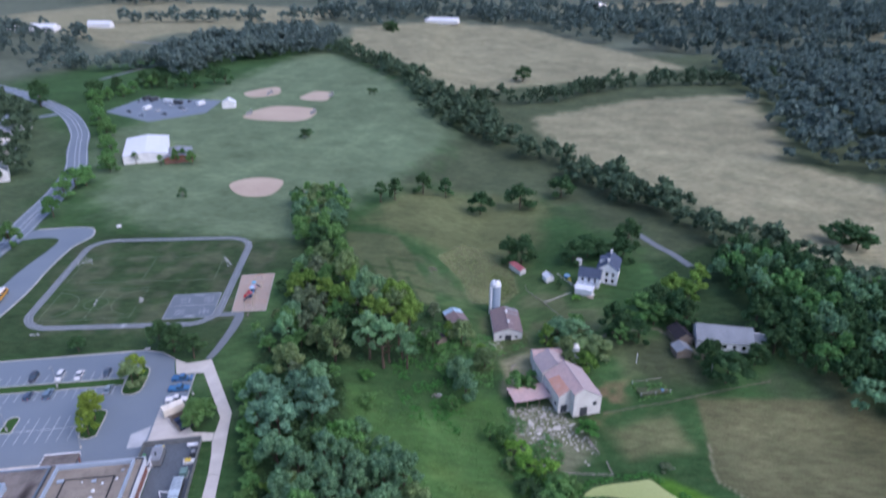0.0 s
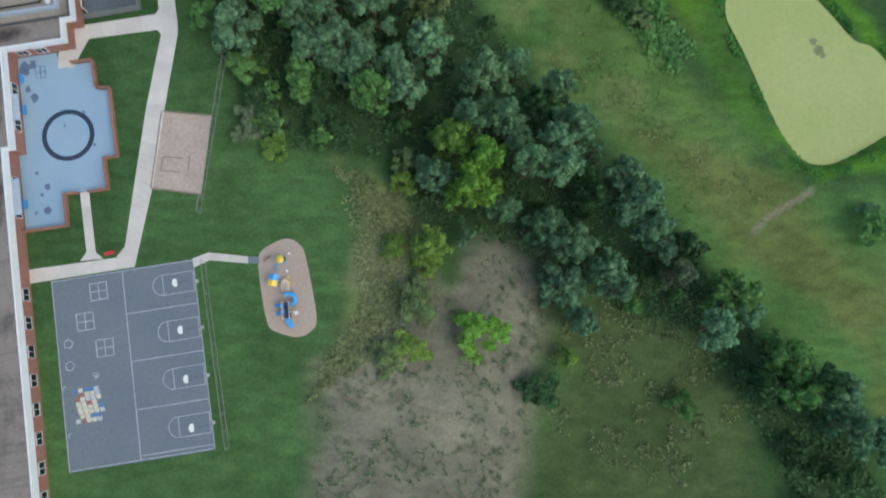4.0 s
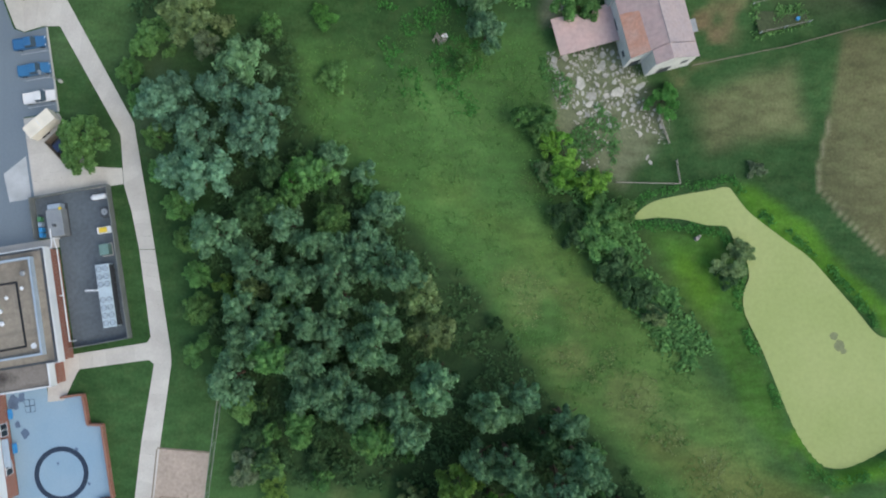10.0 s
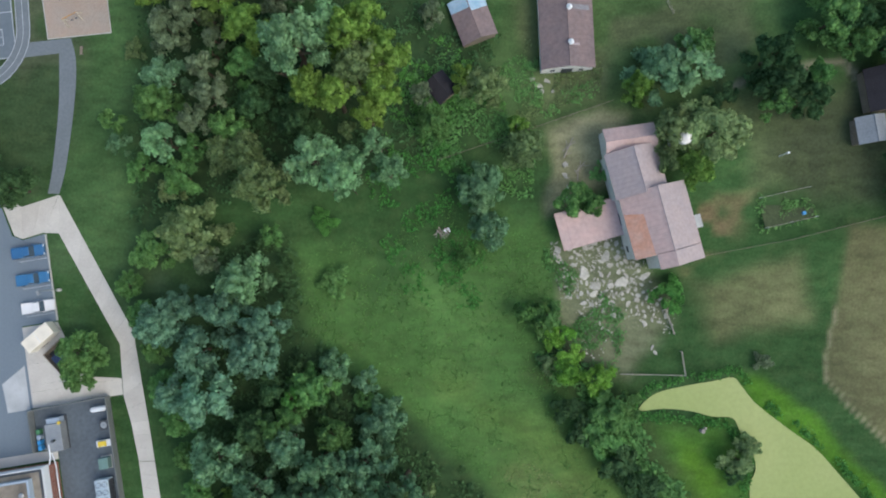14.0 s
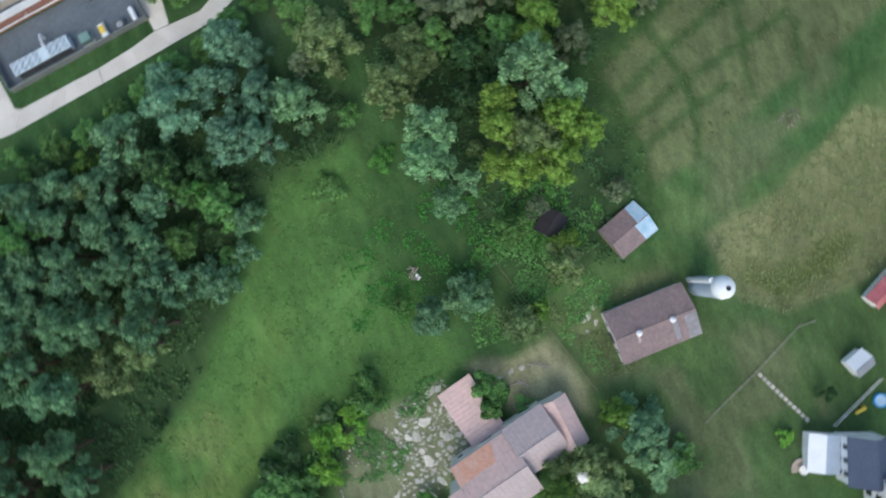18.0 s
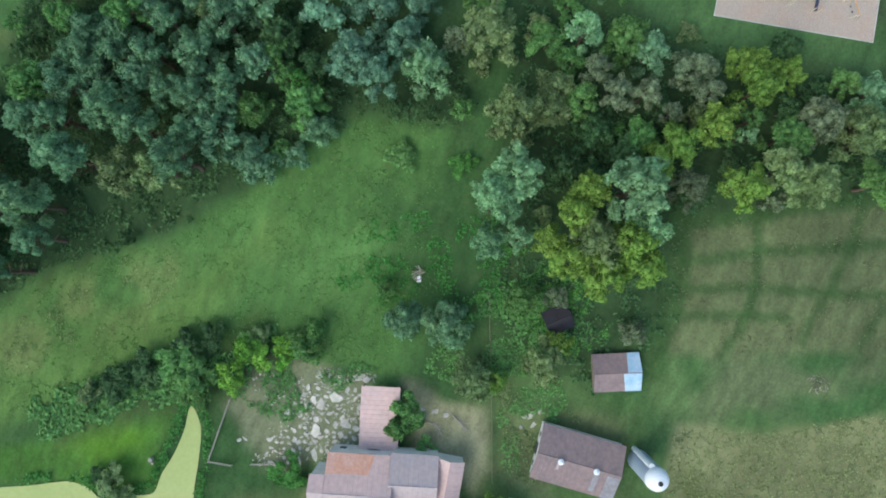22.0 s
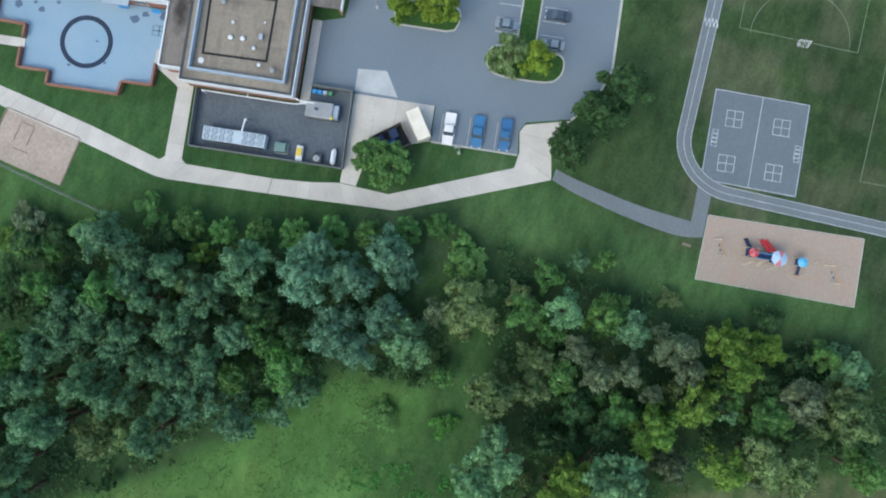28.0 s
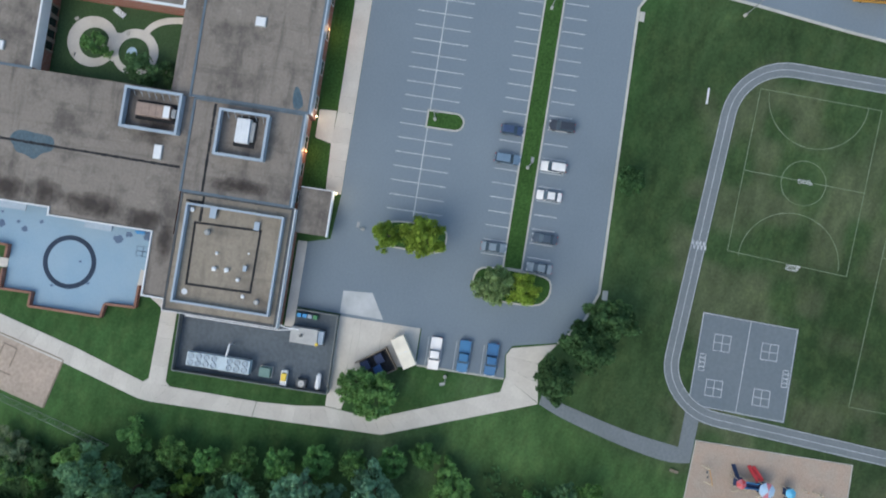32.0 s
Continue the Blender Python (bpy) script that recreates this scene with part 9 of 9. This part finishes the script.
woodland("hedgerow", along([(-130, 850), (-48, 684), (-6, 556), (28, 463), (56, 423), (78, 379), (99, 336), (117, 290), (136, 264), (165, 236), (200, 195), (230, 120)], 9), 210, 4.5, 8, LEAF["n"], "long line of dark green trees between fields", 1)
woodland("hedgerow", along([(20, 560), (60, 570), (100, 578), (150, 633), (226, 667), (330, 665)], 8), 70, 4.5, 8, LEAF["n"], "thick hedgerow of trees between two tan fields", 2)
woodland("copse", [(10, 455), (60, 430), (40, 520), (-20, 570), (-12, 500)], 45, 5, 8, LEAF["n"], "clump of dark trees at a field corner", 3)
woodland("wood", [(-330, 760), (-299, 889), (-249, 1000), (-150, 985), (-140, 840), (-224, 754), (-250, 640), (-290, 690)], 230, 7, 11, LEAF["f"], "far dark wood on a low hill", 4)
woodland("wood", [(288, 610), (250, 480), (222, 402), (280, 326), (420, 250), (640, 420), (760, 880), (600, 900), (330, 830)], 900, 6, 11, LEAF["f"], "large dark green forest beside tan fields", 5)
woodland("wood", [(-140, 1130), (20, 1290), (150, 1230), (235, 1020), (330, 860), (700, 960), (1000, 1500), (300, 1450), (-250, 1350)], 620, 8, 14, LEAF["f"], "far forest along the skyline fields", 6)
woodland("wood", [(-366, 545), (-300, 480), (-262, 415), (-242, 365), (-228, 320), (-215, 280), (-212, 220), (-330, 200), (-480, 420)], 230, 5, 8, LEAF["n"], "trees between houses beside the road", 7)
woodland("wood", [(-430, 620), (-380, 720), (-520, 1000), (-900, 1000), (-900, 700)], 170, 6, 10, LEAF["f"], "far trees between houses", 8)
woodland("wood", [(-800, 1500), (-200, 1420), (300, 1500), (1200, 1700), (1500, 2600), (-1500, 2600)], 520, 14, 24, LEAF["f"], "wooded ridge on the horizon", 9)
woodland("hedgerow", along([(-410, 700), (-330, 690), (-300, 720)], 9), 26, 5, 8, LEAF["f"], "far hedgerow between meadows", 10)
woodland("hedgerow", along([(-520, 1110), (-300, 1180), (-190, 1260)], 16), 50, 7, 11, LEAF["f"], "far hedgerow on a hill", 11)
woodland("wood", [(190, 190), (260, 100), (300, -100), (420, 200), (300, 300), (240, 215)], 130, 6, 9, LEAF["n"], "wood on the far side of the farm", 12)

# undergrowth: weeds in the meadow, scrub in the clearings, rank grass on the pond bank
def undergrowth(name, pts, count, size, material, label, seed, cards=9, lift=0.25, dense=0.0):
    rr = np.random.RandomState(seed)
    xs, ys = [p[0] for p in pts], [p[1] for p in pts]
    x, y = rr.uniform(min(xs), max(xs), count * 8), rr.uniform(min(ys), max(ys), count * 8)
    ok = (inside(x, y, pts) < 0) & (inside(x, y, POND) > 0.7) & (lumps(x, y, 4.0, seed) > dense)
    x, y = x[ok][:count], y[ok][:count]
    z = land(x, y)
    n = len(x)
    s = size * rr.uniform(0.6, 1.4, n)
    o = np.stack([x, y, z + lift * s / size], 1)[:, None, :] + rr.normal(size=(n, cards, 3)) * (s[:, None, None] * np.array([0.6, 0.6, 0.3]))
    a = rr.normal(size=(n, cards, 3)) * np.array([1, 1, 0.45])
    a /= np.linalg.norm(a, axis=2, keepdims=True)
    b = np.cross(a, rr.normal(size=(n, cards, 3)) * 0.4 + np.array([0, 0, 1.0]))
    b /= np.linalg.norm(b, axis=2, keepdims=True)
    l = (s[:, None] * rr.uniform(0.3, 0.6, (n, cards)))[..., None]
    q = np.stack([o - a * l, o - b * l * 0.5, o + a * l, o + b * l * 0.5], 2).reshape(-1, 3)
    ob = arrays(name, q, np.arange(len(q)).reshape(-1, 4), material)
    return tagged(ob, label, "undergrowth", kind="stuff")


undergrowth("meadow_weeds", [(-16, 176), (-10, 150), (8, 150), (6, 176), (-4, 186)], 480, 0.5, LEAF["k"], "patches of bright broad-leaved weeds in the meadow", 1, dense=0.5)
undergrowth("meadow_weeds", [(-14, 190), (4, 176), (14, 186), (0, 200)], 360, 0.7, LEAF["g"], "rank green weeds below the trees", 2, dense=0.35)
undergrowth("scrub", [(-16, 56), (0, 54), (8, 64), (18, 63), (23, 51), (17, 36), (12, 10), (-26, 10), (-24, 38), (-13, 46)], 1100, 0.4, LEAF["v"], "dry greyish scrub in a clearing", 3, dense=0.35)
undergrowth("scrub", [(-22, 76), (-8, 72), (-6, 58), (-14, 40), (-26, 32), (-16, 50), (-12, 62), (-2, 60), (-4, 44)], 900, 0.5, LEAF["q"], "olive scrub along the lawn edge", 4, dense=0.2)
undergrowth("scrub", [(-20, 70), (-8, 68), (-4, 58), (-10, 44), (-20, 34), (-26, 36), (-16, 50)], 600, 0.45, LEAF["h"], "pale olive scrub along the lawn edge", 14, dense=0.3)
undergrowth("scrub", WOODS[0], 2600, 0.9, LEAF["d"], "dark undergrowth on the woodland floor", 5, dense=0.25)
undergrowth("scrub", WOODS[1], 1300, 0.8, LEAF["d"], "green undergrowth on the woodland floor", 6, dense=0.25)
undergrowth("garden_weeds", [(60.5, 171), (64.3, 174), (70.4, 173.5), (72.8, 166.8), (61.5, 164)], 130, 0.45, LEAF["g"], "rows of weeds and vegetables in a fenced garden", 12, dense=0.3)
undergrowth("barnyard_weeds", [(4, 172), (17, 172), (17.5, 187), (30, 192), (30, 197), (14, 200), (-2, 190)], 480, 0.5, LEAF["g"], "weeds and low brush round the farm sheds", 31, dense=0.4)
undergrowth("barnyard_weeds", [(-14, 178), (6, 174), (12, 190), (0, 204), (-8, 200)], 420, 0.5, LEAF["k"], "bright broad weeds at the wood edge", 32, dense=0.45)
undergrowth("barnyard_weeds", [(12, 178), (18, 180), (18.5, 188), (30, 191.5), (32, 200), (16, 204)], 330, 0.45, LEAF["o"], "dry pale weeds round the farm sheds", 33, dense=0.5)
undergrowth("bank_grass", along(POND + POND[:1], 2.2), 1500, 0.5, LEAF["k"], "bright rank grass round the pond edge", 7, dense=0.3)
undergrowth("bank_scrub", [(16, 141), (30, 136), (46, 114), (54, 100), (46, 98), (28, 124)], 900, 0.9, LEAF["g"], "low scrub on the meadow bank", 8, dense=0.3)
undergrowth("tall_grass", [(11.8, 221.0), (7.9, 237.9), (-2.0, 255.1), (9.8, 273.2), (29.0, 264.9), (30.9, 229.9), (26.2, 222.5)], 3400, 0.32, LEAF["h"], "uncut pale tall grass behind the silo", 9, cards=7)
undergrowth("bramble", [(18, 60), (50, 52), (60, 30), (40, 10), (20, 20)], 420, 0.7, LEAF["q"], "tangled brambles in a clearing", 10, dense=0.45)
undergrowth("barnyard_weeds", [(19, 162), (36, 148), (33, 136), (22, 138)], 420, 0.5, LEAF["g"], "weeds between barnyard stones", 11, dense=0.4)

undergrowth("meadow_tufts", [(-30, 160), (-27, 146), (-8, 129), (8, 114), (20, 95), (34, 83), (46, 62), (66, 64), (56, 88), (42, 106), (26, 122), (22, 140), (20, 163), (0, 170)], 5200, 0.32, LEAF["t"], "rough tufts of meadow grass", 21, cards=5, lift=0.06, dense=0.3)
undergrowth("meadow_tufts", [(9, 122), (19, 117), (40, 97), (57, 81), (66, 66), (55, 72), (34, 88), (13, 107)], 900, 0.3, LEAF["h"], "dry pale tufts in the meadow", 22, cards=5, lift=0.1, dense=0.5)
undergrowth("plot_tufts", [(-25, 207), (-39, 243), (-40, 272), (-20, 272), (-13, 252), (-7, 233.5), (-3, 221.5), (-4, 213)], 900, 0.3, LEAF["p"], "dry tufts of grass in a mown plot", 23, cards=5, lift=0.1, dense=0.5)

heap = thing("twig_heap", pose(-4.0, 242.2, land1(-4, 242.2)), "round heap of dry twigs and weeds in the mown plot", "brush pile")
tw = random.Random(5)
for k in range(46):
    a, r = tw.uniform(0, 6.28), tw.uniform(0.3, 2.4)
    b = a + tw.uniform(-0.8, 0.8)
    part("twig", rod(B(), (r * math.cos(a), r * math.sin(a), 0.05), (0.6 * r * math.cos(b), 0.6 * r * math.sin(b), 1.1 - 0.35 * r + tw.uniform(0, 0.3)), 0.05, 0.03, n=4), M_wood if k % 3 else M_deadwood, heap)

# ---- buildings and vehicles far off ----
field_house = pitched("field_house", -184, 396, 20, 42, 25, 5, 6.6, M_whitehouse, (M_white, M_white), "large white-roofed sports hall beyond the playing field", "sports hall", seams=4)
pitched("field_house_annexe", -161, 386, 20, 20, 16, 3.6, 5, M_brick, (M_greyroof, M_greyroof), "grey-roofed annexe beside the sports hall", "annexe", seams=4)
pitched("refreshment_kiosk", -171, 524, 10, 9, 10, 4, 7, M_whitehouse, (M_white, M_white), "small white kiosk beside a ball field", "kiosk", seams=4)
for x, y, l, w, a in ((-1, 1240, 60, 24, 80), (346, 1580, 40, 30, 30), (-518, 1040, 36, 12, 85), (-640, 985, 60, 30, 60), (-575, 990, 36, 20, 90), (-290, 420, 18, 12, 40), (-262, 380, 14, 10, 20), (-300, 455, 16, 11, 60), (-245, 345, 12, 9, 30)):
    pitched("far_building", x, y, a, l, w, 6, 10, M_whitehouse, (M_white, M_greyroof), "pale building far off among trees", "building", seams=8)
lot = random.Random(8)
for k, (x, y) in enumerate(((-240, 545), (-241, 551), (-218, 526), (-215, 532), (-208, 518), (-209, 541), (-196, 530), (-243, 504), (-228, 492), (-232, 512), (-213, 497), (-250, 540), (-247, 548), (-222, 508), (-202, 510), (-225, 538))):
    big = k % 3 == 0
    t = thing("camper_van" if big else "car", pose(x, y, land1(x, y) + 0.12, 0, 0, lot.choice((70, 160)) + lot.uniform(-6, 6)), "white camper van in a far car park" if big else "car parked in a far car park", "van" if big else "car", "far parked vehicles")
    l, w, h = (4.0, 1.3, 3.2) if big else (2.3, 0.95, 1.4)
    part("body", box(B(), -l, l, -w, w, 0.4, h * (1 if big else 0.65), 0.2), lot.choice((M_white, M_white, M_bluegrey, M_dkmetal)), t)
    part("cab", box(B(), l * 0.3 if not big else l * 0.7, -l * 0.5 if not big else l * 1.2, -w * 0.85, w * 0.85, 0.6, h * (0.95 if not big else 0.6), 0.15), M_glass if not big else M_white, t)
    for x0 in (-l * 0.6, l * 0.6):
        part("wheel", rod(B(), (x0, -w, 0.35), (x0, w, 0.35), 0.35, n=10), M_tyre, t)
for x, y in ((-148, 500), (-100, 505), (-150, 574), (-150, 576), (-96, 570)):
    t = thing("backstop", pose(x, y, land1(x, y)), "dark backstop screen behind a ball field", "backstop", "backstops")
    for a in (-30, 30):
        part("screen", box(B(), -0.06, 0.06, -3, 3, 0, 2.6, m=pose(0, a / 8, 0, 0, 0, a)), M_steel, t)
sign = thing("notice_board", at_school(-47.5, 203.5, 0, 20), "small white notice board on the grass", "notice board")
part("board", box(B(), -1.0, 1.0, -0.08, 0.08, 0.8, 2.2), M_white, sign)
for x in (-0.8, 0.8):
    part("post", box(B(), x - 0.06, x + 0.06, -0.06, 0.06, -0.1, 0.8), M_dkmetal, sign)
for x, y in ((64.2, 178.6), (87.6, 174.9)):
    t = thing("yard_post", pose(x, y, land1(x, y)), "white lamp post in a farm yard", "lamp post", "yard posts")
    part("pole", rod(B(), (0, 0, -0.2), (0, 0, 3.2), 0.08, n=8), M_white, t)
    part("head", rod(B(), (0, 0, 3.2), (0, 0, 3.6), 0.2, n=10), M_white, t)
